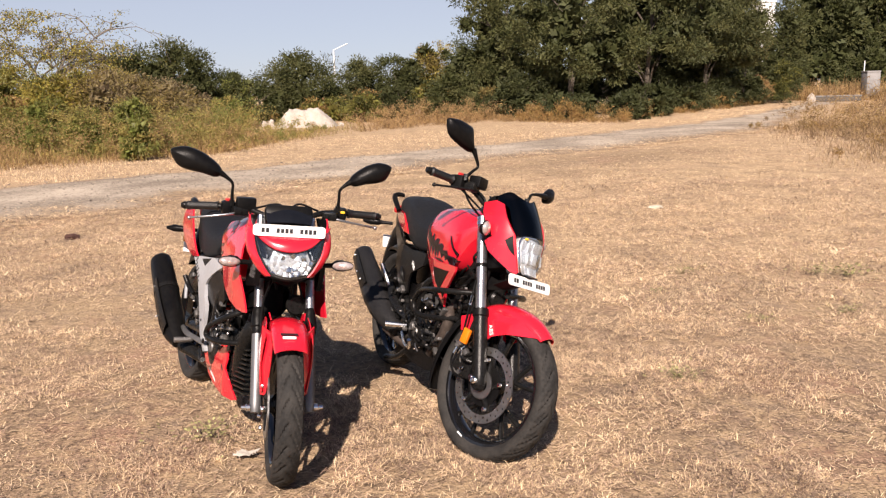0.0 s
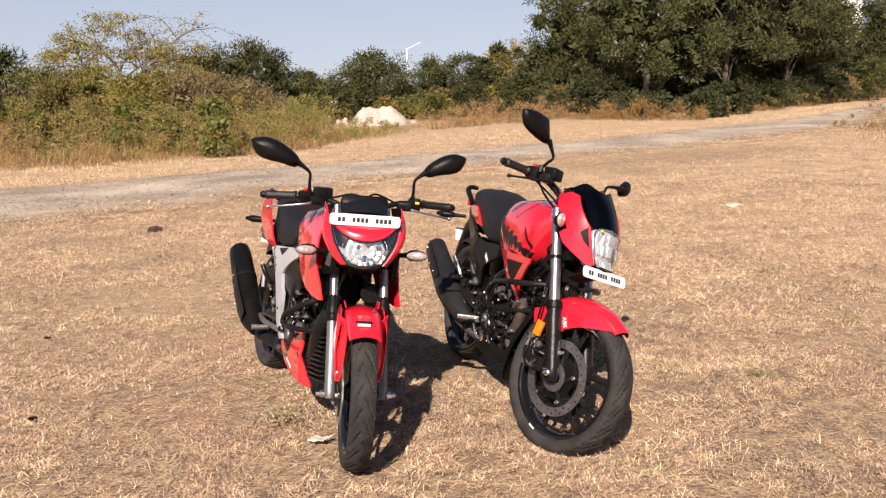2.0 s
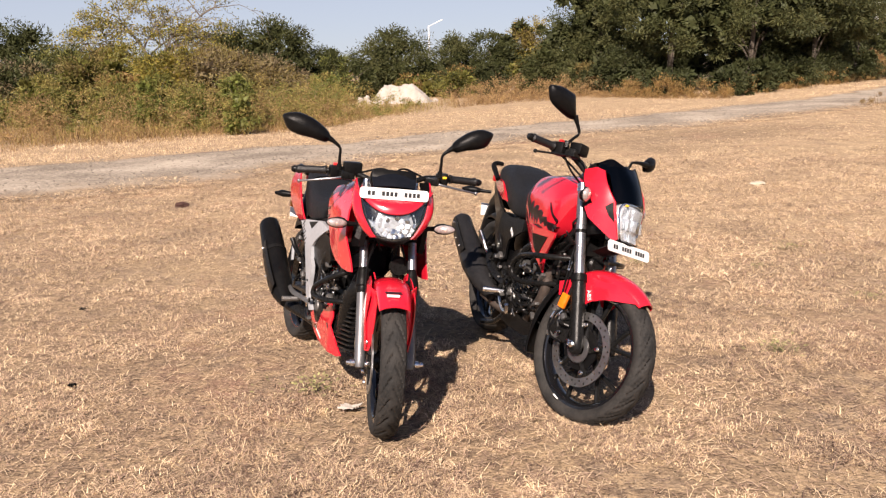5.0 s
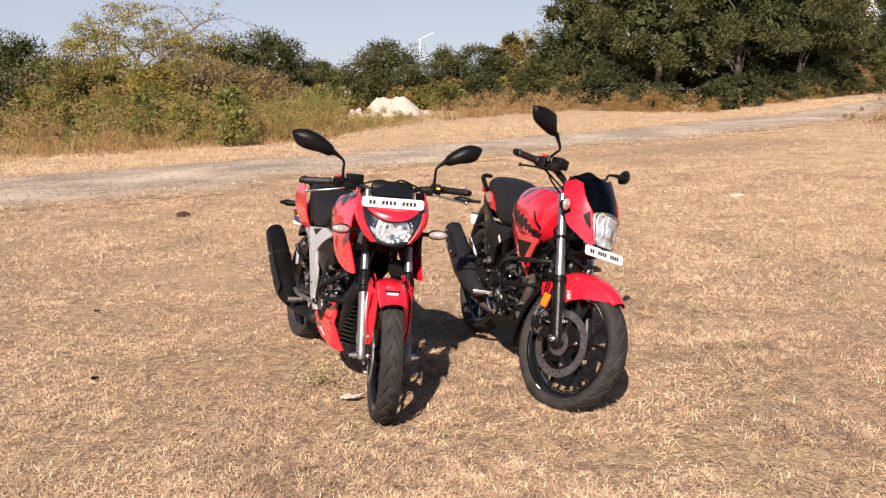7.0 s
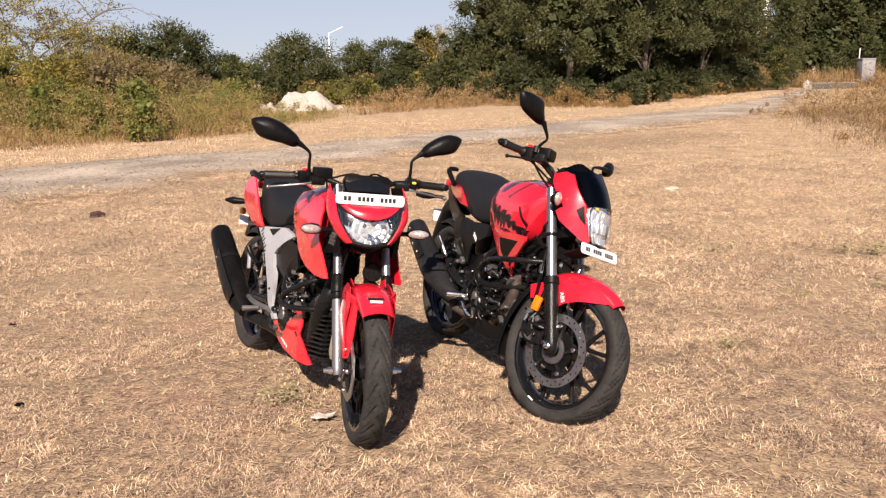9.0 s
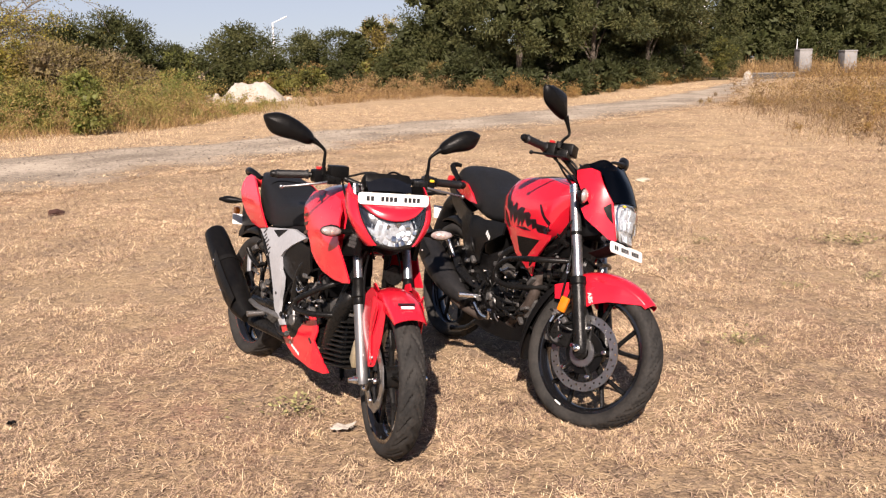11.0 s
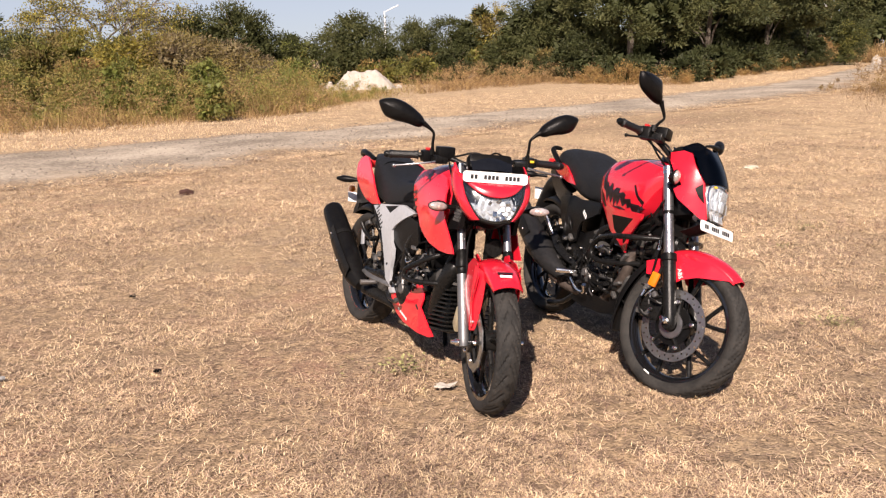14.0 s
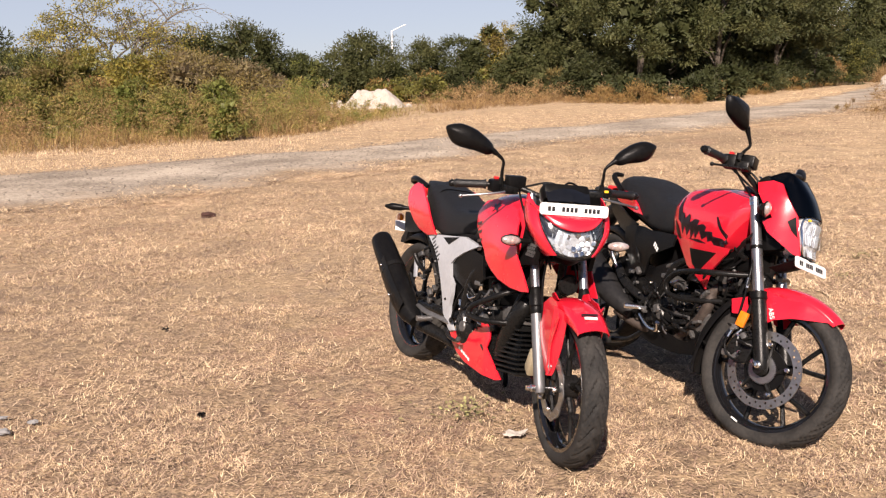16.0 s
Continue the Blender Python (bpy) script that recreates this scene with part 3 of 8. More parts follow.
def meadow(name, n, spots, low, high, width, material, label, sway=0.35):
    """Tall standing grass: clumps at spots(n)."""
    got = spots(n)
    x, y = got[:2]
    grow = got[2] if len(got) > 2 else np.ones(n)
    x, y = np.repeat(x, 7) + rng.randn(n * 7) * 0.14, np.repeat(y, 7) + rng.randn(n * 7) * 0.14
    k = len(x)
    tall = np.repeat(low + (high - low) * rng.rand(n) ** 1.4, 7) * (0.6 + 0.5 * rng.rand(k)) * (0.35 + 1.2 * field(x, y, 1.3)) * np.repeat(grow, 7)
    ob = blade_mesh(name, x, y, np.zeros(k) - 0.01, tall, width * (0.6 + 0.8 * rng.rand(k)), rng.rand(k) * 6.283, 1.45 - sway * rng.rand(k), 0.15 + 0.8 * rng.rand(k), material, True)
    return tagged(ob, label, "grass", kind="stuff")


def strip(path, depth, skew=1.3):
    """Spots behind a line of the plan, thickest at its front."""
    px, py = np.array([p[0] for p in path], float), np.array([p[1] for p in path], float)

    def spots(n):
        t = rng.rand(n) * (len(path) - 1)
        i = np.minimum(t.astype(int), len(path) - 2)
        f = t - i
        x, y = px[i] + (px[i + 1] - px[i]) * f, py[i] + (py[i + 1] - py[i]) * f
        q = rng.rand(n) ** skew * depth
        view = (x > -0.275 * (y + q)) & (x < -4.6) & (y + q > 21)
        return x + q * 0.12 * rng.randn(n), y + q + (field(x, x, 1.1) - 0.5) * 2.4, np.clip(0.30 + q / 2.6, 0.3, 1) * np.where(view, 0.5, 1)
    return spots


LEFT_EDGE = [(-30, 12.6), (-18, 13.6), (-12.5, 15.0), (-10.2, 16.0), (-8.8, 17.0), (-7.4, 18.0), (-6.5, 19.4), (-6.0, 22.5), (-5.9, 27.5)]
MID_EDGE = [(-4.0, 29.5), (-2, 33), (1, 37.0), (3.4, 36.4)]
UNDER_EDGE = [(2.4, 36.0), (4.2, 33.4), (6.0, 32.2), (8.4, 36.4), (12, 43.5), (16.5, 50.5), (21.5, 57.5)]
def verge(n):
    """Spots on the open grass between the track and the trees."""
    y = 21 + 29 * rng.rand(n)
    edge = np.interp(y, [p[1] for p in FAR_EDGE], [p[0] for p in FAR_EDGE])
    return edge - 0.3 - 8 * rng.rand(n) ** 1.3, y


def left_verge(n):
    """Spots on the strip of pale grass between the track and the tall weeds."""
    x = -22 + 17 * rng.rand(n)
    a = np.interp(x, [p[0] for p in FAR_EDGE], [p[1] for p in FAR_EDGE])
    b = np.interp(x, [p[0] for p in LEFT_EDGE], [p[1] for p in LEFT_EDGE])
    return x, a + 0.1 + (b - a + 0.6) * rng.rand(n), 0.5 + 0.5 * rng.rand(n)


meadow("tall_grass", 5200, left_verge, 0.05, 0.16, 0.008, PALE_STRAW, "short pale grass between the track and the weeds", 1.4)
meadow("tall_grass", 3400, strip(LEFT_EDGE, 7, 1.0), 0.20, 0.62, 0.009, TALL, "tall rusty dry grass along the gravel track", 1.35)
meadow("tall_grass", 2800, strip([(p[0], p[1] + 1.2) for p in LEFT_EDGE], 9, 0.9), 0.30, 0.85, 0.010, TALL_OLIVE, "tall olive and yellow weeds behind the dry grass", 1.2)
meadow("tall_grass", 1500, strip(MID_EDGE, 9, 0.9), 0.30, 0.70, 0.011, TALL, "tall dry grass before the bushes", 1.35)
meadow("tall_grass", 1300, strip(UNDER_EDGE, 3.5, 0.9), 0.2, 0.5, 0.012, TALL, "dry grass at the foot of the trees", 1.4)
meadow("tall_grass", 5200, verge, 0.04, 0.14, 0.008, PALE_STRAW, "short pale grass between the track and the trees", 1.4)


def right_thicket(n):
    y = 12.6 + 14 * rng.rand(n)
    q = 6.5 * rng.rand(n) ** 0.9
    return 6.7 + (y - 12.6) * 0.21 + q + 0.6 * rng.randn(n), y + 0.8 * rng.randn(n), np.clip(0.15 + q / 2.2, 0.15, 1)


def right_field(n):
    y = 26 + 36 * rng.rand(n)
    return np.interp(y, [p[1] for p in NEAR_EDGE], [p[0] for p in NEAR_EDGE]) + 1.0 + 16 * rng.rand(n), y


meadow("tall_grass", 4200, right_thicket, 0.30, 0.85, 0.008, THICKET, "thicket of dry brown weeds beside the track", 1.35)
meadow("tall_grass", 3200, right_field, 0.15, 0.45, 0.015, TALL, "rusty dry grass field beside the track", 1.3)
meadow("tall_grass", 9000, lambda n: (24.5 + 26 * rng.rand(n), 59.5 + 13 * rng.rand(n)), 0.9, 1.9, 0.022, TALL, "orange dry grass field beyond the track", 1.3)


def scrub(name, path, count, n, low, high, size, material, label, depth=6.0, seed=5):
    """Fuzzy low weeds and shoots: many small lobes of leaves behind a line of the plan."""
    r = np.random.RandomState(seed)
    x, y, g = path(count) if callable(path) else strip(path, depth, 1.0)(count)
    h = (low + (high - low) * r.rand(count)) * g
    lobes = [(a, b, c * 0.55, c * (0.5 + 0.5 * q), c * 0.6, c * 0.6) for a, b, c, q in zip(x, y, h, r.rand(count))]
    return tagged(leaf_cloud(name, lobes, n, size * 1.5, material, None, 0.6, slim=0.09), label, "weeds", kind="stuff")


def pebbles(n):
    """Loose stones on the track."""
    y = 7 + 22 * rng.rand(n) ** 1.5
    a = np.interp(y, [p[1] for p in NEAR_EDGE], [p[0] for p in NEAR_EDGE])
    b = np.interp(y, [p[1] for p in FAR_EDGE], [p[0] for p in FAR_EDGE])
    x = a + (b - a) * rng.rand(n)
    r = 0.004 + 0.015 * rng.rand(n) ** 3.5
    unit = np.array([(1, 0, 0), (-1, 0, 0), (0, 1, 0), (0, -1, 0), (0, 0, 0.8), (0, 0, -0.6)])
    tri = np.array([(0, 2, 4), (2, 1, 4), (1, 3, 4), (3, 0, 4), (2, 0, 5), (1, 2, 5), (3, 1, 5), (0, 3, 5)])
    v = unit[None] * r[:, None, None] * (0.7 + 0.6 * rng.rand(n, 6, 1))
    v = v + np.stack([x, y, np.full(n, 0.034)], -1)[:, None]
    f = (np.arange(n)[:, None, None] * 6 + tri[None]).reshape(-1, 3)
    return tagged(raw("pebble", v.reshape(-1, 3), [], f, shader("pebble_stone", (0.31, 0.265, 0.215), 0.9, vary=0.3, scale=3, second=(0.17, 0.14, 0.115), island=0.35)),
                  "loose grey pebbles on the gravel track", "stones", kind="stuff")


pebbles(14000)


# ---- trees and bushes ----
def leaf_cloud(name, lobes, n, size, material, parent, clump=0.22, ragged=1.0, slim=0.24, lump=90):
    """Many small leaves gathered in clumps inside and on the lobes (x, y, z, rx, ry, rz)."""
    lobes = np.array(lobes, float)
    vol = (lobes[:, 3] * lobes[:, 4] * lobes[:, 5]) ** 0.67
    nc = max(12, int(n / lump))
    which = rng.choice(len(lobes), nc, p=vol / vol.sum())
    d = rng.randn(nc, 3)
    d /= np.linalg.norm(d, axis=1)[:, None]
    rad = 0.45 + 0.58 * rng.rand(nc) ** 0.6
    rad *= 1 + 0.08 * ragged * rng.randn(nc)
    c = lobes[which, :3] + d * rad[:, None] * lobes[which, 3:]
    cs = (0.6 + 0.8 * rng.rand(nc)) * clump * np.cbrt(lobes[which, 3:].prod(1))
    pick = rng.randint(0, nc, n)
    ball = rng.randn(n, 3)
    ball *= (rng.rand(n) ** 0.5 / np.linalg.norm(ball, axis=1))[:, None]
    p = c[pick] + ball * cs[pick][:, None] * np.array([1, 1, 0.8])
    p[:, 2] = np.maximum(p[:, 2], 0.05 + 0.1 * rng.rand(n))
    u = rng.randn(n, 3) + d[pick] * 0.5
    u /= np.linalg.norm(u, axis=1)[:, None]
    w = np.cross(u, rng.randn(n, 3))
    w /= np.linalg.norm(w, axis=1)[:, None]
    ln = size * (0.6 + 0.8 * rng.rand(n))[:, None]
    v = np.stack([p, p + u * ln * 0.5 + w * ln * slim, p + u * ln, p + u * ln * 0.5 - w * ln * slim], 1).reshape(-1, 3)
    return raw(name, v, np.arange(n * 4).reshape(-1, 4), [], material, parent)


def limbs(parent, height, spread, count, material, thick, lean=0.0, seed=1):
    """A tapered trunk with limbs, each a part of its own."""
    r = random.Random(seed)
    top = Vector((lean, 0, height * 0.62))
    trunk = part("trunk", tube(nb(), [(0, 0, -0.1), (lean * 0.25 + r.uniform(-.1, .1), r.uniform(-.1, .1), height * 0.2), (lean * 0.6, 0, height * 0.42), top], [thick * 1.3, thick, thick * 0.8, thick * 0.4], 8, 4), material, parent)
    for k in range(count):
        a = 2 * math.pi * k / count + r.uniform(-0.4, 0.4)
        t = r.uniform(0.18, 0.85)
        s = Vector((lean * t, 0, height * 0.62 * t))
        e = s + Vector((math.cos(a) * spread * r.uniform(0.6, 1), math.sin(a) * spread * r.uniform(0.6, 1), height * r.uniform(0.15, 0.36)))
        mid = s.lerp(e, 0.5) + Vector((0, 0, height * 0.04))
        part("limb", tube(nb(), [s, mid, e], [thick * 0.5, thick * 0.33, thick * 0.1], 6, 4), material, trunk)


def foliage(name, lobes, n, size, material, parent, clump, slim=0.13, seed=1, droop=0.1):
    """Leaves in tufts over the outer face of a cluster of lobes (x, y, z, rx, ry, rz), with gaps between the tufts."""
    r = np.random.RandomState(seed)
    lobes = np.array(lobes, float)
    area = (lobes[:, 3] * lobes[:, 4] * lobes[:, 5]) ** 0.67
    nc = max(16, int(n / 95))
    which = r.choice(len(lobes), nc * 4, p=area / area.sum())
    d = r.randn(nc * 4, 3) - np.array([0, 0.35, 0])
    d /= np.linalg.norm(d, axis=1)[:, None]
    c = lobes[which, :3] + d * (0.80 + 0.26 * r.rand(nc * 4))[:, None] * lobes[which, 3:]
    gap = np.linalg.norm((c[:, None] - lobes[None, :, :3]) / lobes[None, :, 3:], axis=2)
    gap[np.arange(len(c)), which] = 9
    good = np.where((gap.min(1) > 0.84) & (c[:, 2] > 0.05))[0][:nc]
    c, d = c[good], d[good]
    cs = clump * (0.5 + 0.9 * r.rand(len(c)))
    pick = r.randint(0, len(c), n)
    ball = r.randn(n, 3)
    ball *= (r.rand(n) ** 0.45 / np.linalg.norm(ball, axis=1))[:, None]
    p = c[pick] + ball * cs[pick][:, None] * np.array([1.15, 1.0, 0.7])
    p[:, 2] = np.maximum(p[:, 2], 0.04 + 0.1 * r.rand(n))
    u = ball * 0.7 + d[pick] * 0.6 + r.randn(n, 3) * 0.55 - np.array([0, 0, droop])
    u /= np.linalg.norm(u, axis=1)[:, None]
    w = np.cross(u, r.randn(n, 3))
    w /= np.linalg.norm(w, axis=1)[:, None]
    ln = size * (0.55 + 0.9 * r.rand(n))[:, None]
    v = np.stack([p, p + u * ln * 0.5 + w * ln * slim, p + u * ln, p + u * ln * 0.5 - w * ln * slim], 1).reshape(-1, 3)
    return raw(name, v, np.arange(n * 4).reshape(-1, 4), [], material, parent)


def bush(name, x, y, w, h, size, material, label, category="bush", seed=1, low=0.0, depth=None, extra=None, thick=0.06, cover=2.1, clump=None, core=1.0, bare=False, tiers=0):
    """A bush or tree: trunk, limbs, inner leaves (in trees coloured darker, as hollow shade) and an uneven crown of
    tufts, from low to h.
    """
    r = random.Random(seed)
    ob = tagged(new(name), label, category)
    ob.location = (x, y, 0)
    a, b = w / 2, (depth or w * 0.75) / 2
    up, down = (h - low) * 0.62, (h - low) * 0.38
    zc = low + down
    lobes = [(0, 0, zc + 0.05 * h, a * 0.62, b * 0.62, (h - low) * 0.40)]
    for k in range(16):
        t = 2 * math.pi * (k * 0.618 + r.uniform(-0.08, 0.08))
        e = math.asin(max(-0.75, min(0.97, -0.65 + 1.62 * (k + 0.5) / 16)))
        q = r.uniform(0.56, 0.72)
        z = math.sin(e) * q * (up if e > 0 else down)
        f = r.uniform(0.26, 0.42)
        lobes.append((math.cos(t) * math.cos(e) * a * q, math.sin(t) * math.cos(e) * b * q, zc + z, a * f, b * f, (h - low) * 0.5 * f * r.uniform(0.8, 1.05)))
    inner = lobes
    if tiers:
        inner, lobes = [(*q[:3], *[k * 0.82 for k in q[3:]]) for q in lobes], []
        for k in range(tiers):
            t = 2 * math.pi * (k * 0.618 + r.uniform(-0.1, 0.1))
            e = math.asin(-0.55 + 1.5 * (k + 0.5) / tiers)
            q, f = r.uniform(0.70, 0.98), r.uniform(0.14, 0.27)
            z = math.sin(e) * q * (up if e > 0 else down)
            lobes.append((math.cos(t) * math.cos(e) * a * q, math.sin(t) * math.cos(e) * b * q, zc + z, a * f, b * f, a * f * r.uniform(0.45, 0.8)))
    limbs(ob, h, w * 0.3, 6, BARK, thick, r.uniform(-0.2, 0.2), seed)
    face = 4 * math.pi * (((a * b) ** 1.6 + (a * (h - low) / 2) ** 1.6 + (b * (h - low) / 2) ** 1.6) / 3) ** (1 / 1.6)
    size *= 1.06
    n = int(0.86 * cover * face / (size * size * 0.2))
    cl = clump or min(0.62, 0.11 * (w + h) * 0.5 + 0.06)
    share = extra[0] if extra else 0.0
    foliage("crown", lobes, int(n * (1 - share)), size, material, ob, cl, seed=seed)
    if extra:
        foliage("crown", lobes, int(n * share), size, extra[1], ob, cl, seed=seed + 500)
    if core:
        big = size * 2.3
        # tree cores get the darkest leaf, so the crown's shade is in its colour
        leaf_cloud("inner_foliage", [(*q[:3], *[k * 0.76 for k in q[3:]]) for q in inner], int(core * 1.5 * face / (big * big * 0.3)), big, extra[1] if bare else DEEP_SHADE if category == "tree" else material, ob, 0.5, 0.2, slim=0.3)
    return ob


def open_tree(x, y, h, w, seed=3):
    """A nearly bare tree with thin twigs and a few yellow leaves."""
    r = random.Random(seed)
    ob = tagged(new("tree"), "nearly bare spreading tree with thin pale branches and yellow leaves", "tree")
    ob.location = (x, y, 0)
    tips = []

    def grow(s, d, length, rad, level, parent):
        e1 = s + d * length * 0.5 + Vector((r.uniform(-1, 1), r.uniform(-1, 1), r.uniform(-.2, .4))) * length * 0.08
        e = s + d * length + Vector((0, 0, -0.06 * length * level))
        ob2 = part("trunk" if level == 0 else "limb" if level == 1 else "twig", bm_all if level > 1 else tube(nb(), [s, e1, e], [rad, rad * 0.8, rad * 0.6], 7, 3), PALEBARK, parent) if level < 2 else None
        if level >= 2:
            tube(bm_all, [s, e1, e], [rad, rad * 0.75, rad * 0.5], 5, 2)
        if level > 1:
            tips.append(e)
            tips.append(e1)
        if level < 6:
            for _ in range(3 if level < 3 else 2):
                nd = (d + Vector((r.uniform(-1.25, 1.25), r.uniform(-.7, .7), r.uniform(-0.60, 0.32))) * (0.9 if level else 1.2)).normalized()
                grow(e if r.random() < 0.7 else e1, nd, length * r.uniform(0.66, 0.9), rad * 0.6, level + 1, ob)
    bm_all = nb()
    grow(Vector((0, 0, -0.1)), Vector((0.12, 0, 1)).normalized(), h * 0.33, 0.16, 0, ob)
    for _ in range(6):
        grow(Vector((0.1, 0, h * 0.28)), Vector((r.choice((-1, 1)) * r.uniform(.5, .9), r.uniform(-.4, .4), 0.7)).normalized(), h * 0.25, 0.065, 2, ob)
    part("twig", bm_all, PALEBARK, ob, "thin bare branches")
    c = np.array([t for t in tips])
    n = 20000
    pick = rng.randint(0, len(c), n)
    leafy = np.where(c[:, 0] < 0.6, 1.0, np.where(c[:, 2] < h * 0.6, 0.6, 0.16)) * (rng.rand(len(c)) < 0.75)
    pick = rng.choice(len(c), n, p=leafy / leafy.sum())
    p = c[pick] + rng.randn(n, 3) * np.array([0.17, 0.17, 0.10])
    u = rng.randn(n, 3)
    u /= np.linalg.norm(u, axis=1)[:, None]
    ww = np.cross(u, rng.randn(n, 3))
    ww /= np.linalg.norm(ww, axis=1)[:, None]
    s = 0.088 * (0.6 + 0.8 * rng.rand(n))[:, None]
    v = np.stack([p, p + u * s * 0.5 + ww * s * 0.3, p + u * s, p + u * s * 0.5 - ww * s * 0.3], 1).reshape(-1, 3)
    half = n * 2
    raw("crown", v[:half], np.arange(half).reshape(-1, 4), [], YELLOWLEAF, ob)
    raw("crown", v[half:], np.arange(n * 4 - half).reshape(-1, 4), [], OLIVE, ob)
    return ob


def open_scrub(n):
    """Spots between the green bushes and the rubble mound, lower towards the mound."""
    y = 20.5 + 15.5 * rng.rand(n)
    t = rng.rand(n)
    return y * (-0.60 + 0.355 * t), y, np.clip(1.25 - 0.65 * t, 0.5, 1)


scrub("weeds", LEFT_EDGE, 320, 36000, 0.35, 0.95, 0.042, TALL, "fuzzy dry brown weeds along the gravel track", 6, 1)
scrub("weeds", [(p[0], p[1] + 1.5) for p in LEFT_EDGE], 200, 24000, 0.5, 1.25, 0.055, TALL_OLIVE, "fuzzy olive weeds behind the dry grass", 8, 2)
scrub("weeds", [(p[0], p[1] + 1.0) for p in LEFT_EDGE], 70, 13000, 0.5, 1.2, 0.055, GREEN, "green weeds among the dry grass", 6, 3)
scrub("weeds", open_scrub, 280, 26000, 0.5, 1.05, 0.055, TALL_OLIVE, "fuzzy olive and golden weeds before the trees", 6, 11)
scrub("weeds", open_scrub, 220, 18000, 0.45, 0.95, 0.055, TALL, "fuzzy rusty weeds before the trees", 6, 12)
scrub("weeds", MID_EDGE, 200, 26000, 0.35, 0.85, 0.06, TALL, "fuzzy dry brown weeds before the bushes", 9, 4)
scrub("weeds", UNDER_EDGE, 200, 26000, 0.3, 0.75, 0.07, RUSTLEAF, "dry rusty weeds at the foot of the trees", 3.2, 6)
scrub("weeds", right_thicket, 300, 22000, 0.55, 1.20, 0.060, THICKET, "thicket of dry brown weed stalks", 3.5, 7)
scrub("weeds", right_thicket, 260, 20000, 0.50, 1.10, 0.055, RUSTLEAF, "thicket of dry brown weed stalks", 4.0, 8)


open_tree(-18.6, 36, 6.3, 7)
bush("tree", -24.0, 34, 4.2, 4.5, 0.15, DARK, "dark green leafy tree behind the bushes", "tree", 4, cover=1.6)
for k, (bx, by, bw, bh, mat, ex) in enumerate(((-22.2, 26.5, 4.8, 2.5, OLIVE, (0.45, DEADVINE)), (-18.3, 26.5, 3.4, 2.35, DARK, (0.5, DEADVINE)), (-16.2, 27.5, 3.4, 2.5, OLIVE, (0.5, CREEPER)), (-20.0, 32, 4.6, 2.9, DARK, (0.3, OLIVE)), (-15.0, 30.5, 3.4, 2.3, DARK, (0.4, DEADVINE)))):
    bush("bush", bx, by, bw, bh, 0.12, mat, "tangled olive and brown bush behind the weeds", seed=5 + k, extra=ex)
bush("bush", -17.2, 31, 2.8, 3.1, 0.12, YELLOWLEAF, "bush with yellowing leaves", seed=73, extra=(0.5, OLIVE), cover=1.5)
bush("bush", -12.9, 26.0, 2.5, 2.6, 0.10, YELLOWLEAF, "bush with bright yellow leaves", seed=71, extra=(0.45, OLIVE))
bush("bush", -11.7, 27.2, 5.4, 2.5, 0.10, CREEPER, "mound of dead brown creepers over a bush", seed=8, extra=(0.42, DEADVINE), bare=True)
bush("bush", -10.4, 29, 3.2, 2.0, 0.10, DEADVINE, "mound of dead brown creepers over a bush", seed=81, extra=(0.4, CREEPER))
bush("bush", -13.7, 24.4, 1.5, 1.75, 0.09, RUSTLEAF, "bush of rusty brown leaves", seed=9, extra=(0.3, OLIVE))
for k, (bx, by, bw, bh) in enumerate(((-10.6, 20.6, 1.05, 1.62), (-9.4, 20.2, 0.9, 1.42), (-8.2, 20.0, 1.15, 1.66), (-7.5, 18.7, 0.95, 0.95), (-12.8, 22.4, 1.6, 1.4), (-14.6, 21.6, 1.8, 1.35), (-16.8, 20.9, 1.8, 1.3), (-19.2, 20.4, 1.8, 1.2), (-15.6, 23.6, 2.2, 1.6), (-18.2, 23.4, 2.4, 1.6))):
    bush("bush", bx, by, bw, bh, 0.065 if k < 4 else 0.078, GREEN if k < 4 else OLIVE, "fresh green weedy bush in the dry grass" if k < 4 else "olive weedy bush in the dry grass", seed=20 + k, thick=0.025, extra=(0.45 if k < 4 else 0.35, TALL_OLIVE), cover=1.3 if k < 4 else 1.7)
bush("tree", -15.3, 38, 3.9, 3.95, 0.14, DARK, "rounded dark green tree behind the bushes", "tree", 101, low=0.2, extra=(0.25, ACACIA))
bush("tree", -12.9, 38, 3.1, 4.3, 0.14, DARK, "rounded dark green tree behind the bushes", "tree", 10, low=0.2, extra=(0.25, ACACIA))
bush("bush", -11.4, 39, 2.6, 2.7, 0.13, DARK, "low dark green bush beside the tree", seed=11)
bush("bush", -10.4, 38.5, 1.5, 2.45, 0.12, DARK, "light green wispy bush", seed=12, thick=0.04, extra=(0.5, GREEN), cover=1.0, core=0.4)
bush("bush", -11.9, 34.5, 3.0, 1.7, 0.11, DEADVINE, "bare grey brown thorn bush", seed=121, thick=0.04, extra=(0.4, DARK))
bush("bush", -9.9, 33, 2.4, 1.35, 0.11, GREEN, "light green wispy bush", seed=122, thick=0.04, extra=(0.5, TALL_OLIVE), cover=1.3)
bush("tree", -8.82, 45, 4.9, 3.95, 0.15, DARK, "round bushy green tree beyond the dry grass", "tree", 13, extra=(0.65, ACACIA), cover=2.0)
bush("tree", -5.75, 46.5, 3.1, 3.7, 0.15, DARK, "bushy green tree beyond the dry grass", "tree", 14, extra=(0.65, ACACIA))
bush("tree", -3.75, 46.2, 3.0, 3.75, 0.15, DARK, "bushy green tree beyond the dry grass", "tree", 15, extra=(0.25, ACACIA))
bush("bush", -3.6, 43.6, 1.9, 1.75, 0.13, DEEP_SHADE, "dark green bush under the trees", seed=152)
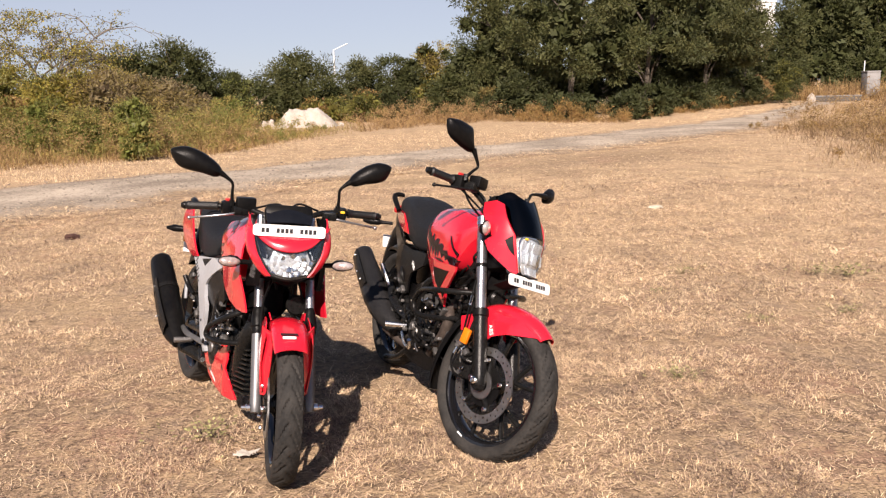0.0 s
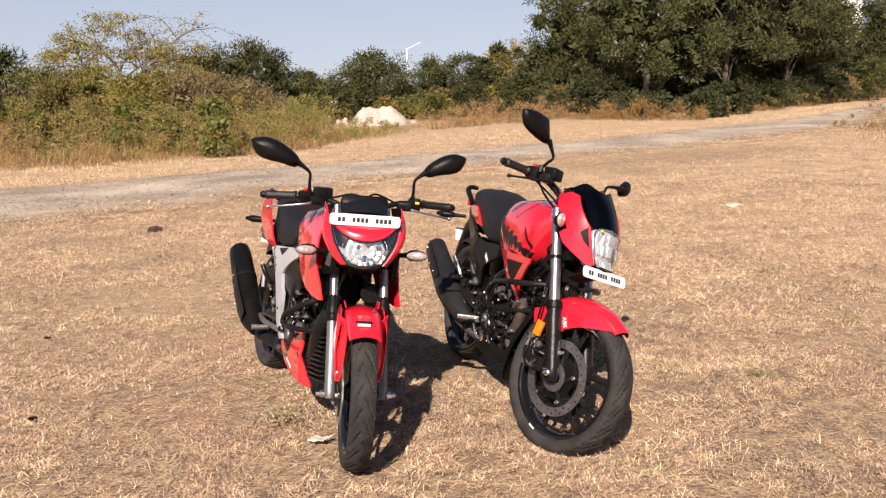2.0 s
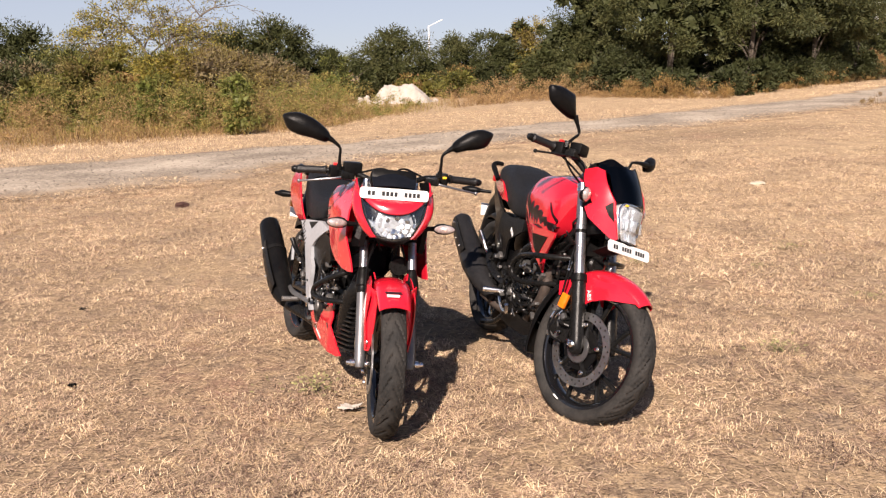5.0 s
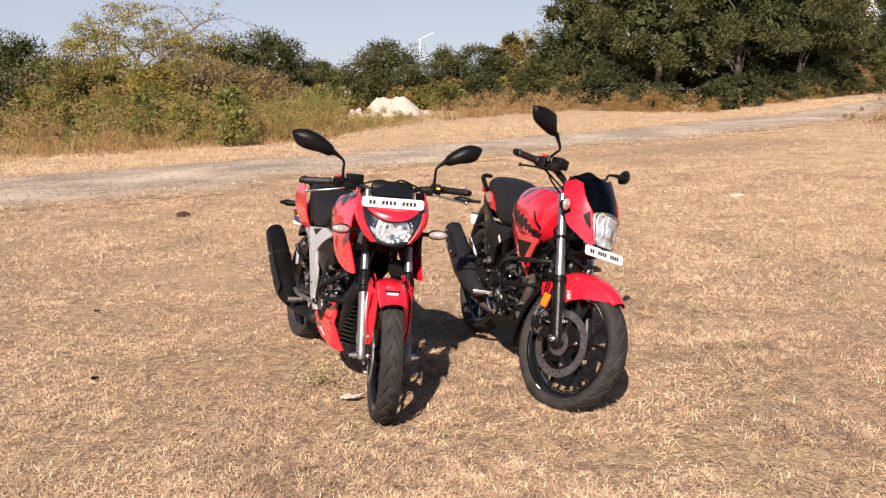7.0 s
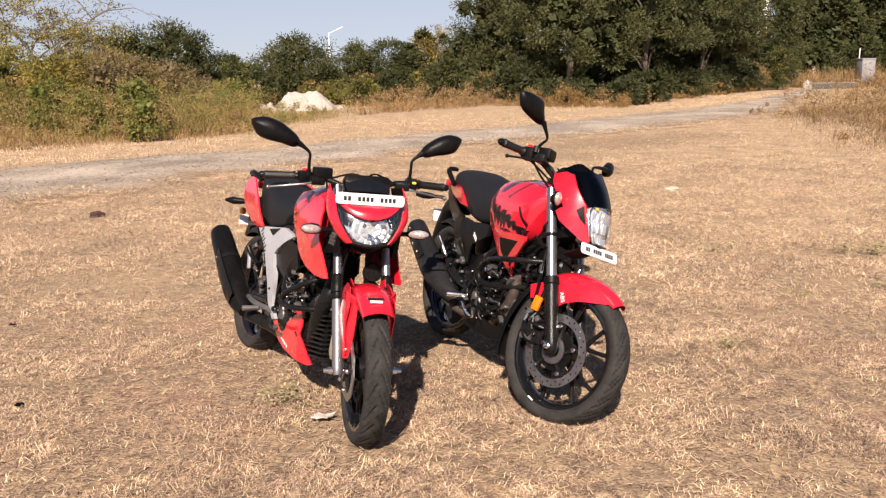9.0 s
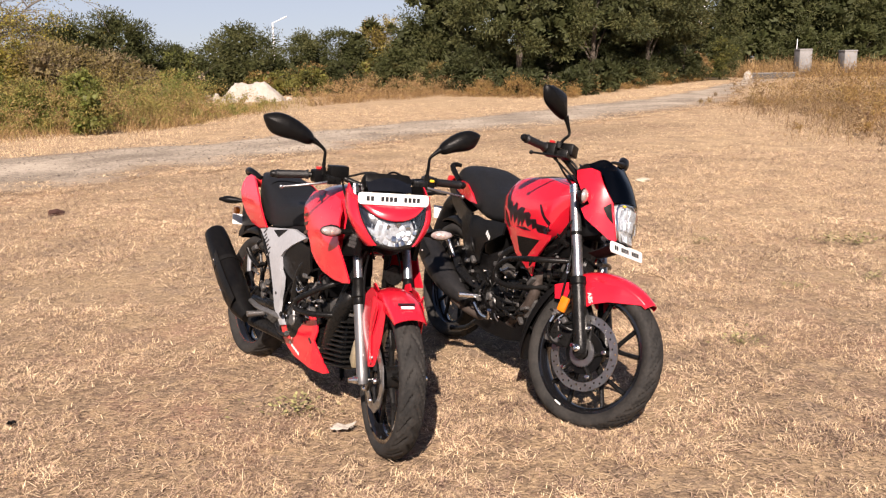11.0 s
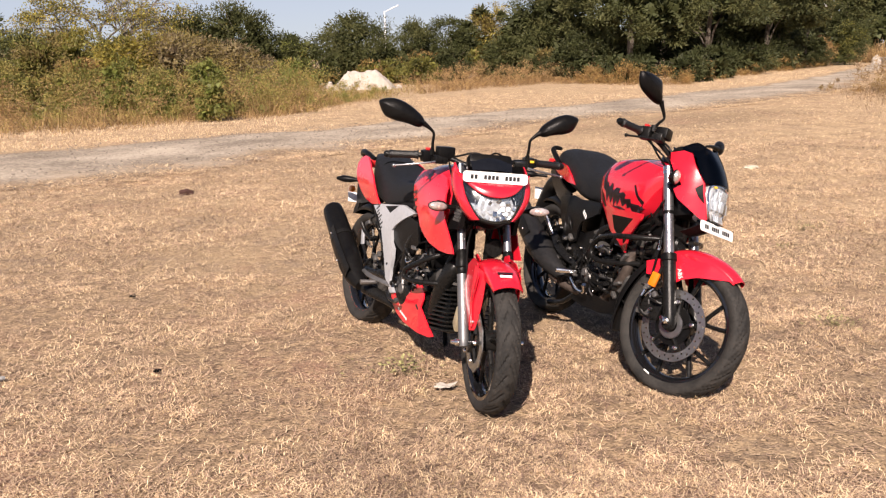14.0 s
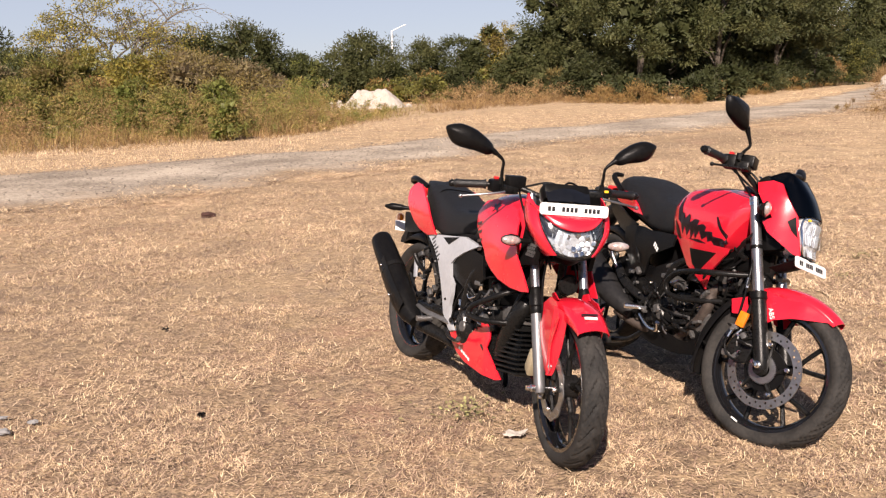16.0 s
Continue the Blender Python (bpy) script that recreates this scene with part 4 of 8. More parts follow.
bush("bush", -4.95, 40.5, 1.7, 1.4, 0.11, OLIVE, "grey green bush beside the white rocks", seed=151, extra=(0.4, DARK))
bush("tree", -1.6, 47, 2.9, 4.5, 0.14, CREEPER, "tree with brownish yellow leaves", "tree", 16, low=1.0, extra=(0.4, YELLOWLEAF), cover=1.6)
bush("bush", -0.7, 43, 3.0, 2.5, 0.14, DARK, "olive green bush at the foot of the trees", seed=17, extra=(0.45, ACACIA))
BIG = ((1.9, 44.5, 5.6, 7.2), (5.1, 40.6, 5.9, 8.0), (9.2, 43.2, 6.3, 8.6), (13.8, 49.4, 7.0, 8.8), (15.9, 54.2, 5.4, 8.4), (3.8, 49.5, 8.0, 10.0), (11.5, 53.0, 9.0, 10.5))
for k, (bx, by, bw, bh) in enumerate(BIG):
    bush("tree", bx, by, bw, bh, 0.17 if k < 5 else 0.34, DARK if k < 2 else DEEP_SHADE, "large dense dark green tree beside the track", "tree", 30 + k, low=0.45 if k < 2 else 1.3, extra=(0.6 if k < 2 else 0.4, ACACIA), thick=0.12, cover=1.3 if k < 5 else 1.0, clump=0.5, tiers=44 if k < 5 else 0)
for k, (bx, by, bw, bh) in enumerate(((0.9, 41.2, 2.4, 1.7), (13.0, 47.6, 1.8, 0.9))):
    bush("bush", bx, by, bw, bh, 0.13, ACACIA, "scrubby bush at the foot of the trees", seed=50 + k, extra=(0.4, CREEPER), thick=0.04, cover=1.4)
bush("bush", 21.1, 57.2, 2.3, 3.1, 0.12, DARK, "upright dark green bush beside the pale marker stone", seed=53, extra=(0.3, OLIVE), thick=0.04)
bush("bush", 18.9, 55.6, 2.0, 2.1, 0.11, RUSTLEAF, "heap of dead orange brown weeds under the trees", seed=54, extra=(0.4, TALL), thick=0.03, cover=1.4, bare=True)
bush("bush", 18.6, 57.0, 2.4, 4.6, 0.13, CREEPER, "brown dead creeper hanging in the trees", seed=55, extra=(0.4, DARK), low=2.4, thick=0.04, cover=1.3)
bush("tree", 22.5, 61.0, 2.9, 8.2, 0.2, DARK, "slim dark green tree at the bend of the track", "tree", 58, low=0.4, extra=(0.3, ACACIA))
for k, (bx, by, bw, bh) in enumerate(((23.2, 78, 6.0, 10.5), (33.2, 80, 9, 11.5), (39, 82, 10, 12), (46, 84, 11, 12), (54, 85, 12, 12), (19, 86, 9, 10))):
    bush("tree", bx, by, bw, bh, 0.33, DARK, "tall green tree behind the dry field", "tree", 60 + k, low=0.3, extra=(0.4, ACACIA), thick=0.2, cover=1.6, clump=0.8, core=4.0)
# added fill behind the trunks: leaf colour carries the shade, bright gaps are closed
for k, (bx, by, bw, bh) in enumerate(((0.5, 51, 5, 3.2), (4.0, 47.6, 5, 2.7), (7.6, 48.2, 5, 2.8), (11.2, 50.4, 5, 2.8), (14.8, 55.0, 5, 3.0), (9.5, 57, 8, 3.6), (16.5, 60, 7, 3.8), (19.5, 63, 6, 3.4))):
    bush("bush", bx, by, bw, bh, 0.22, DEEP_SHADE, "undergrowth added behind the large trees, leaves coloured dark as shade", seed=90 + k, thick=0.05, cover=1.5, depth=2.0)
for k in range(6):
    bush("bush", 23 + 6.2 * k, 74.5 + 0.8 * k, 8.0, 4.2, 0.30, DARK, "dark undergrowth below the far trees", seed=170 + k, thick=0.08, depth=3, cover=1.3)
# front row at the tree feet, its dark leaves standing in for the shade
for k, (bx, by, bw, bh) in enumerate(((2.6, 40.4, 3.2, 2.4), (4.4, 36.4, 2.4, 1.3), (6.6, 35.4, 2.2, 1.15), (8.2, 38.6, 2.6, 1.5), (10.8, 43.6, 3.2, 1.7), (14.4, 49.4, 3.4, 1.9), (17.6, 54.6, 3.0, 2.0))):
    bush("bush", bx, by, bw, bh, 0.15, DEEP_SHADE, "bush added close under the large trees, leaves coloured dark as shade", seed=130 + k, thick=0.05, depth=1.8, cover=1.5)
for k, (bx, by, bw, bh) in enumerate(((-17.5, 41.5, 4.0, 2.2), (-14.2, 42.5, 4.0, 2.0), (-10.8, 43.0, 3.6, 1.9), (-7.4, 43.2, 3.4, 1.3), (-5.6, 44.2, 3.2, 1.6), (-1.8, 44.4, 3.2, 1.9))):
    bush("bush", bx, by, bw, bh, 0.14, OLIVE if k % 2 else DARK, "low olive green bush among the trees", seed=150 + k, thick=0.04, depth=1.6, extra=(0.25, RUSTLEAF), cover=1.4)
far = tagged(leaf_cloud("far_woods", [(-60 + 7.5 * k, 100 + 6 * math.sin(k * 2.1), 1.2, 5.2, 4, 2.2 + 0.9 * math.sin(k * 1.7)) for k in range(22)], 16000, 0.55, DARK, None, 0.3),
             "distant line of dark green woods", "woods", kind="stuff")


# ---- built things far off ----
def rough_rock(bm, at, size, seed):
    r = random.Random(seed)
    made = bmesh.ops.create_icosphere(bm, subdivisions=3, radius=1)["verts"]
    o = Vector((r.uniform(0, 50), r.uniform(0, 50), r.uniform(0, 50)))
    for v in made:
        q = v.co.copy()
        k = 1 + 0.42 * noise.noise(q * 1.3 + o) + 0.22 * noise.noise(q * 3.1 + o) + 0.10 * noise.noise(q * 7 + o)
        v.co = Vector((q.x * size[0] * k, q.y * size[1] * k, max(-0.12, q.z * size[2] * k))) + Vector(at)
    return bm


def rubble_mound(x, y, w, h):
    """A broad heap of white lime rubble with a lumpy flat top and some loose stones."""
    bm = nb()
    made = bmesh.ops.create_grid(bm, x_segments=56, y_segments=30, size=1)["verts"]
    for v in made:
        u, d = v.co.x, v.co.y
        ridge = 0.84 + 0.09 * math.exp(-((u - 0.30) / 0.16) ** 2) + 0.06 * math.exp(-((u + 0.25) / 0.22) ** 2)
        slope = min(1.0, max(0.0, (1 - abs(u + 0.04) ** 1.5) * 1.55)) * min(1.0, max(0.0, (1 - abs(d)) * 1.6))
        q = Vector((u * w, d * w * 0.6, 0))
        lump = 0.16 * noise.noise(q * 1.9) + 0.12 * noise.noise(q * 4.7) + 0.05 * noise.noise(q * 11)
        v.co = Vector((u * w, d * w * 0.6, h * slope * (ridge + lump) - 0.05))
    ob = part("rubble_mound", bm, CHALK, None, sharp=22)
    ob.location = (x, y, 0)
    return tagged(ob, "cream white mound of lime rubble in dry grass", "mound")


rubble_mound(-6.98, 36.4, 1.42, 0.88)
for k, (px, py, sx, sz) in enumerate(((-8.75, 37.3, 0.16, 0.28), (-9.2, 37.8, 0.14, 0.24), (-8.55, 36.6, 0.13, 0.15), (-5.5, 36.4, 0.12, 0.12), (-7.3, 36.1, 0.13, 0.12))):
    ob = part("white_rock", rough_rock(nb(), (0, 0, 0), (sx, sx * 0.8, sz), 40 + k), CHALK, None, flat=False, sharp=24)
    ob.location = (px, py, 0.02)
    tagged(ob, "white chalky rock beside the rubble mound", "rock", "loose white rocks")


def street_lamp(x, y):
    ob = tagged(new("street_lamp"), "tall white street lamp on a thin pole", "street lamp")
    ob.location = (x, y, 0)
    part("pole", tube(nb(), [(0, 0, 0), (0, 0, 3), (0, 0, 5.25)], [0.085, 0.07, 0.058], 12, 2), LAMPWHITE, ob)
    arm = part("arm", tube(nb(), [(0, 0, 5.2), (0.5, 0, 5.42), (0.75, 0, 5.52)], 0.038, 10, 3), LAMPWHITE, ob)
    part("lamp_head", block(nb(), (0.62, 0.22, 0.075), (1.0, 0, 5.63), (0, -22, 0), 0.03), LAMPWHITE, arm)
    part("base_plate", block(nb(), (0.36, 0.36, 0.05), (0, 0, 0.025)), LAMPWHITE, ob)


street_lamp(-11.85, 76)


def gate_pillar(x, y, w, h, label):
    ob = tagged(new("concrete_pillar"), label, "pillar")
    ob.location = (x, y, 0)
    part("shaft", block(nb(), (w, w, h - 0.1), (0, 0, (h - 0.1) / 2), bevel=0.05), CONCRETE, ob)
    part("cap", block(nb(), (w * 1.04, w * 1.04, 0.12), (0, 0, h - 0.05), bevel=0.03), CONCRETE, ob)


gate_pillar(29.1, 62, 0.95, 2.0, "weathered grey concrete gate pillar in dry grass")
gate_pillar(32.5, 62, 0.95, 1.85, "weathered grey concrete gate pillar in dry grass")
pole = tagged(part("white_post", tube(nb(), [(0, 0, 0), (0, 0, 1.5), (0.02, 0, 2.75)], 0.035, 10, 2), LAMPWHITE), "thin white post beside the concrete pillar", "post")
pole.location = (28.95, 62.8, 0)
wall = tagged(part("culvert_wall", block(nb(), (3.2, 0.35, 0.36), (0, 0, 0.17), (0, 0, -8), 0.04), shader("old_concrete", (0.06, 0.055, 0.05), 0.9, vary=0.3, scale=2, second=(0.10, 0.09, 0.08), bump=0.4)), "low grey concrete culvert wall at the track's end", "wall")
wall.location = (24.75, 57.5, 0)
part("coping", block(nb(), (3.26, 0.42, 0.06), (0, 0, 0.38), (0, 0, -8), 0.02), CONCRETE, wall, "paler coping")
stone = part("white_rock", rough_rock(nb(), (0, 0, 0), (0.27, 0.25, 0.55), 77), CHALK, None, sharp=24)
stone.location = (22.65, 56.2, 0)
tagged(stone, "pale marker stone at the bend of the track", "rock")


def far_house():
    ob = tagged(new("house"), "narrow white building far behind the trees", "house")
    ob.location = (40.9, 120, 0)
    white = shader("house_paint", (0.78, 0.78, 0.77), 0.8, vary=0.1, scale=0.6)
    dark = shader("house_glass", (0.05, 0.06, 0.07), 0.2, vary=0.2, scale=1)
    body = part("wall", block(nb(), (1.8, 4.0, 12.0), (0, 0, 6.0), bevel=0.05), white, ob)
    part("roof", block(nb(), (2.0, 4.3, 0.3), (0, 0, 12.1), bevel=0.05), white, ob)
    for fl in range(3):
        part("window", block(nb(), (0.9, 0.12, 1.3), (0, -2.03, 1.8 + 3 * fl), bevel=0.02), dark, body)


far_house()


# ---- small things on the field ----
def weed(x, y, s, seed):
    r = np.random.RandomState(seed)
    n = 130
    a = r.rand(n) * 6.283
    q = np.abs(r.randn(n)) * 0.07 * s
    p = np.stack([x + np.cos(a) * q, y + np.sin(a) * q * 0.8, 0.012 + 0.035 * s * r.rand(n)], -1)
    u = np.stack([np.cos(a), np.sin(a), 0.5 * r.rand(n)], -1)
    w = np.stack([-np.sin(a), np.cos(a), 0.3 * r.randn(n)], -1)
    ln = (0.008 + 0.009 * r.rand(n))[:, None] * s
    v = np.stack([p, p + u * ln * 0.5 + w * ln * 0.3, p + u * ln, p + u * ln * 0.5 - w * ln * 0.3], 1).reshape(-1, 3)
    v -= np.array([x, y, 0])
    ob = raw("weed", v, np.arange(n * 4).reshape(-1, 4), [], WEED)
    ob.location = (x, y, 0)
    return tagged(ob, "small grey green creeping weed in the dry grass", "weed", "weeds on the field", kind="stuff")


WEED = leaf_shader("weed_leaf", (0.23, 0.22, 0.09), (0.40, 0.36, 0.18), 0.4, 0.6, 0.25)
for k, (wx, wy, ws) in enumerate(((-1.02, 2.84, 1.5), (1.79, 4.44, 1.0), (1.07, 3.47, 1.3), (2.8, 5.6, 2.0), (2.62, 5.7, 1.5), (1.69, 5.8, 1.2), (0.55, 5.3, 1.0), (1.35, 5.2, 0.9), (2.35, 4.6, 1.1), (-0.3, 6.2, 1.1))):
    weed(wx, wy, ws, 300 + k)


def crumpled(name, x, y, size, material, label, category, seed, z=0.018):
    bm = nb()
    made = bmesh.ops.create_grid(bm, x_segments=7, y_segments=5, size=0.5)["verts"]
    o = Vector((seed * 3.1, seed * 1.7, 0))
    for v in made:
        q = v.co.copy()
        k = 0.75 + 0.5 * noise.noise(q * 3 + o)
        v.co = Vector((q.x * size[0] * k, q.y * size[1] * k, size[2] * (0.5 + noise.noise(q * 5 + o))))
    bmesh.ops.solidify(bm, geom=bm.faces[:], thickness=0.002)
    ob = part(name, bm, material, None, sharp=60)
    ob.location = (x, y, z)
    return tagged(ob, label, category)


crumpled("paper_scrap", -0.83, 2.66, (0.11, 0.06, 0.010), PAPER, "crumpled whitish paper scrap lying in dry grass", "litter", 3)
crumpled("plastic_scrap", -2.81, 4.0, (0.045, 0.036, 0.018), BLACK, "small black plastic scrap on the field", "litter", 5)
crumpled("plastic_scrap", -2.15, 2.80, (0.032, 0.036, 0.018), BLACK, "small black plastic scrap on the field", "litter", 6)
dung = part("dung", rough_rock(nb(), (0, 0, 0), (0.075, 0.045, 0.034), 88), shader("dung_brown", (0.055, 0.022, 0.015), 0.9, vary=0.3, scale=20, bump=0.5), None, sharp=24)
dung.location = (-4.02, 7.95, 0.02)
tagged(dung, "dried dark brown dung lying on the field", "dung")
for k, (px, py, sx) in enumerate(((-2.94, 2.64, 0.034), (-2.86, 2.74, 0.022), (-3.02, 2.78, 0.020))):
    ob = part("stone", rough_rock(nb(), (0, 0, 0), (sx, sx * 0.6, sx * 0.35), 60 + k), CONCRETE, None, sharp=24)
    ob.location = (px, py, 0.01)
    tagged(ob, "pale weathered stone half hidden in dry grass", "stone", "pale stones in the grass")
flat_stone = part("stone", rough_rock(nb(), (0, 0, 0), (0.10, 0.07, 0.022), 91), shader("stone_beige", (0.52, 0.46, 0.36), 0.9, vary=0.2, scale=30, bump=0.4), None, sharp=24)
flat_stone.location = (2.22, 9.3, 0.01)
tagged(flat_stone, "pale flat stone lying in the dry grass", "stone")


# ---- motorcycles ----
from mathutils.bvhtree import BVHTree


def leaning(x, y, head, lean):
    """A frame on the ground: x ahead along head, z up, leaning to its left."""
    a = radians(head)
    return Matrix.Translation((x, y, 0)) @ Matrix.Rotation(a, 4, "Z") @ Matrix.Rotation(-radians(lean), 4, "X")


def oval(x, top, bottom, half, p=2.5, n=28, low=None):
    """A rounded cross-section at x between bottom and top."""
    mid, hz = (top + bottom) / 2, (top - bottom) / 2
    out = []
    for k in range(n):
        a = 2 * math.pi * k / n
        c, s = math.cos(a), math.sin(a)
        e = 2 / (low if low and s < 0 else p)
        out.append(Vector((x, half * math.copysign(abs(c) ** e, c), mid + hz * math.copysign(abs(s) ** e, s))))
    return out


def body_loft(sections, p=2.5, n=28, sub=3, low=None):
    """A smooth closed body through sections (x, top, bottom, half width)."""
    dense = [tuple(v) + (w,) for v, w in zip(spline([(a, b, c) for a, b, c, _ in sections], sub), [q.x for q in spline([(d, 0, 0) for *_, d in sections], sub)])]
    return loft(nb(), [oval(a, b, c, d, p, n, low) for a, b, c, d in dense])


def faceted_loft(sections, sub=4):
    """A tank body with flat sides, a crease along the shoulder and a softly domed top."""
    half_ring = [(0.80, 0.0), (0.91, 0.03), (0.985, 0.28), (1.0, 0.34), (1.0, 0.56), (0.985, 0.62), (0.86, 0.79), (0.72, 0.91), (0.64, 0.945), (0.38, 0.985), (0.0, 1.0)]
    ring = half_ring + [(-a, b) for a, b in half_ring[-2::-1]]
    dense = [tuple(v) + (w,) for v, w in zip(spline([(a, b, c) for a, b, c, _ in sections], sub), [q.x for q in spline([(d, 0, 0) for *_, d in sections], sub)])]
    return loft(nb(), [[Vector((x, half * a, low + (top - low) * b)) for a, b in ring] for x, top, low, half in dense])


def bolt(c, r=0.006, h=0.006, side=-1):
    return lathe(nb(), [(0, 0), (r, 0), (r, side * h * 0.6), (r * 0.7, side * h), (0, side * h)], 10, c)


def wheel(ob, m, c, name, R=0.292, half=0.047, arms=5, spoke=0.010, disc=None, fork_side=-1):
    """Tyre, rim, spokes, hub and brake disc about the y axis through c."""
    w = part(name, lathe(nb(), [(0.0, -0.055), (0.020, -0.055), (0.028, -0.042), (0.044, -0.030), (0.047, 0), (0.044, 0.030), (0.028, 0.042), (0.020, 0.055), (0.0, 0.055)], 32, c), METAL_BLACK, ob, "black cast alloy wheel", m)
    k = R / 0.292
    crown = [(R - 0.018 * abs(t) ** 2.4, t * half * 0.93) for t in (-1 + 2 * i / 16 for i in range(17))]
    prof = [(0.224 * k, -half * 0.6), (0.231 * k, -half * 0.68), (0.239 * k, -half * 0.86), (0.253 * k, -half * 1.0), (0.266 * k, -half * 1.0)] + crown
    prof += [(0.266 * k, half * 1.0), (0.253 * k, half * 1.0), (0.239 * k, half * 0.86), (0.231 * k, half * 0.68), (0.224 * k, half * 0.6)]

    def tread(a, y, r):
        if r < R - 0.016:
            return 0.0
        t = y / half
        turn = a * 22 / (2 * math.pi)
        f = (turn + (0.5 if t < 0 else 0) + 0.9 * abs(t) + 0.35 * t * t) % 1.0
        cut = f < 0.19 and 0.08 < abs(t) < 0.92
        cut = cut or (f > 0.52 and f < 0.62 and 0.45 < abs(t) < 0.92)
        return 0.0065 if cut else 0.0
    part("tyre", lathe(nb(), prof, 264, c, tread, close=True), RUBBER, w, "dusty black road tyre with curved tread grooves", m, sharp=50)
    rim = [((q + 0.018) * k, y) for q, y in ((0.205, -0.036), (0.222, -0.037), (0.224, -0.033), (0.206, -0.027), (0.198, -0.012), (0.198, 0.012), (0.206, 0.027), (0.224, 0.033), (0.222, 0.037), (0.205, 0.036), (0.193, 0.024), (0.188, 0.0), (0.193, -0.024))]
    part("rim", lathe(nb(), rim, 72, c, close=True), GLOSSY, w, "", m)
    C = Vector(c)
    for i in range(arms):
        a = 2 * math.pi * i / arms + 0.4
        at = lambda r, b, y=0.0: C + Vector((math.cos(b) * r, y, math.sin(b) * r))
        bm = tube(nb(), [at(0.036, a), at(0.075, a), at(0.105, a)], [spoke * 1.7, spoke * 1.4, spoke * 1.3], 8, 3)
        for e in (-1, 1):
            tube(bm, [at(0.098, a), at(0.14, a + e * 0.17), at(0.212 * k, a + e * 0.26)], [spoke * 1.1, spoke * 0.9, spoke], 8, 3)
        part("spoke", bm, METAL_BLACK, w, "", m)
    if disc:
        r, y, teeth = disc
        wave, ratio = (0.0006, 0.775) if teeth else (0.0030, 0.70)
        ring = [(math.cos(t) * (r + wave * math.cos(10 * t)), math.sin(t) * (r + wave * math.cos(10 * t))) for t in (2 * math.pi * i / 120 for i in range(120))]
        inner = [(math.cos(t) * r * ratio, math.sin(t) * r * ratio) for t in (2 * math.pi * i / 60 for i in range(60))]
        holes = [inner]
        for i in range(40):
            t, q = 2 * math.pi * i / 40, r * (0.935 if i % 2 else ratio + 0.07)
            holes.append([(math.cos(t) * q + 0.0050 * math.cos(b), math.sin(t) * q + 0.0050 * math.sin(b)) for b in (2 * math.pi * j / 8 for j in range(8))])
        lay = lambda u, v, h: C + Vector((u, y + h, v))
        part("brake_disc", cutout(nb(), ring, holes, 0.005, lay), STEEL, w, "drilled steel brake disc", m)
        for i in range(5):
            a = 2 * math.pi * i / 5 + 0.2
            at = lambda q, b: C + Vector((math.cos(b) * q, y + 0.004, math.sin(b) * q))
            part("disc_carrier", tube(nb(), [at(0.036, a - 0.25), at(r * 0.5, a - 0.05), at(r * 0.735, a)], [0.012, 0.009, 0.010], 8, 3), METAL_BLACK, w, "", m)
            part("bolt", bolt(at(r * 0.66, a) + Vector((0, -0.017, 0)), 0.0095, 0.010), CHROME, w, "", m)
        part("disc_carrier", lathe(nb(), [(0.040, y + 0.006), (r * 0.56, y + 0.006), (r * 0.56, y + 0.010), (0.040, y + 0.010)], 40, c, close=True), BLACK, w, "", m)
        if teeth:
            star = [(math.cos(t) * (0.058 if i % 2 else 0.051), math.sin(t) * (0.058 if i % 2 else 0.051)) for i, t in enumerate(2 * math.pi * j / 96 for j in range(96))]
            hole = [(math.cos(t) * 0.030, math.sin(t) * 0.030) for t in (2 * math.pi * i / 32 for i in range(32))]
            part("sensor_ring", cutout(nb(), star, [hole], 0.003, lambda u, v, h: C + Vector((u, y - 0.012 + h, v))), STEEL, w, "toothed steel sensor ring", m)
    return w


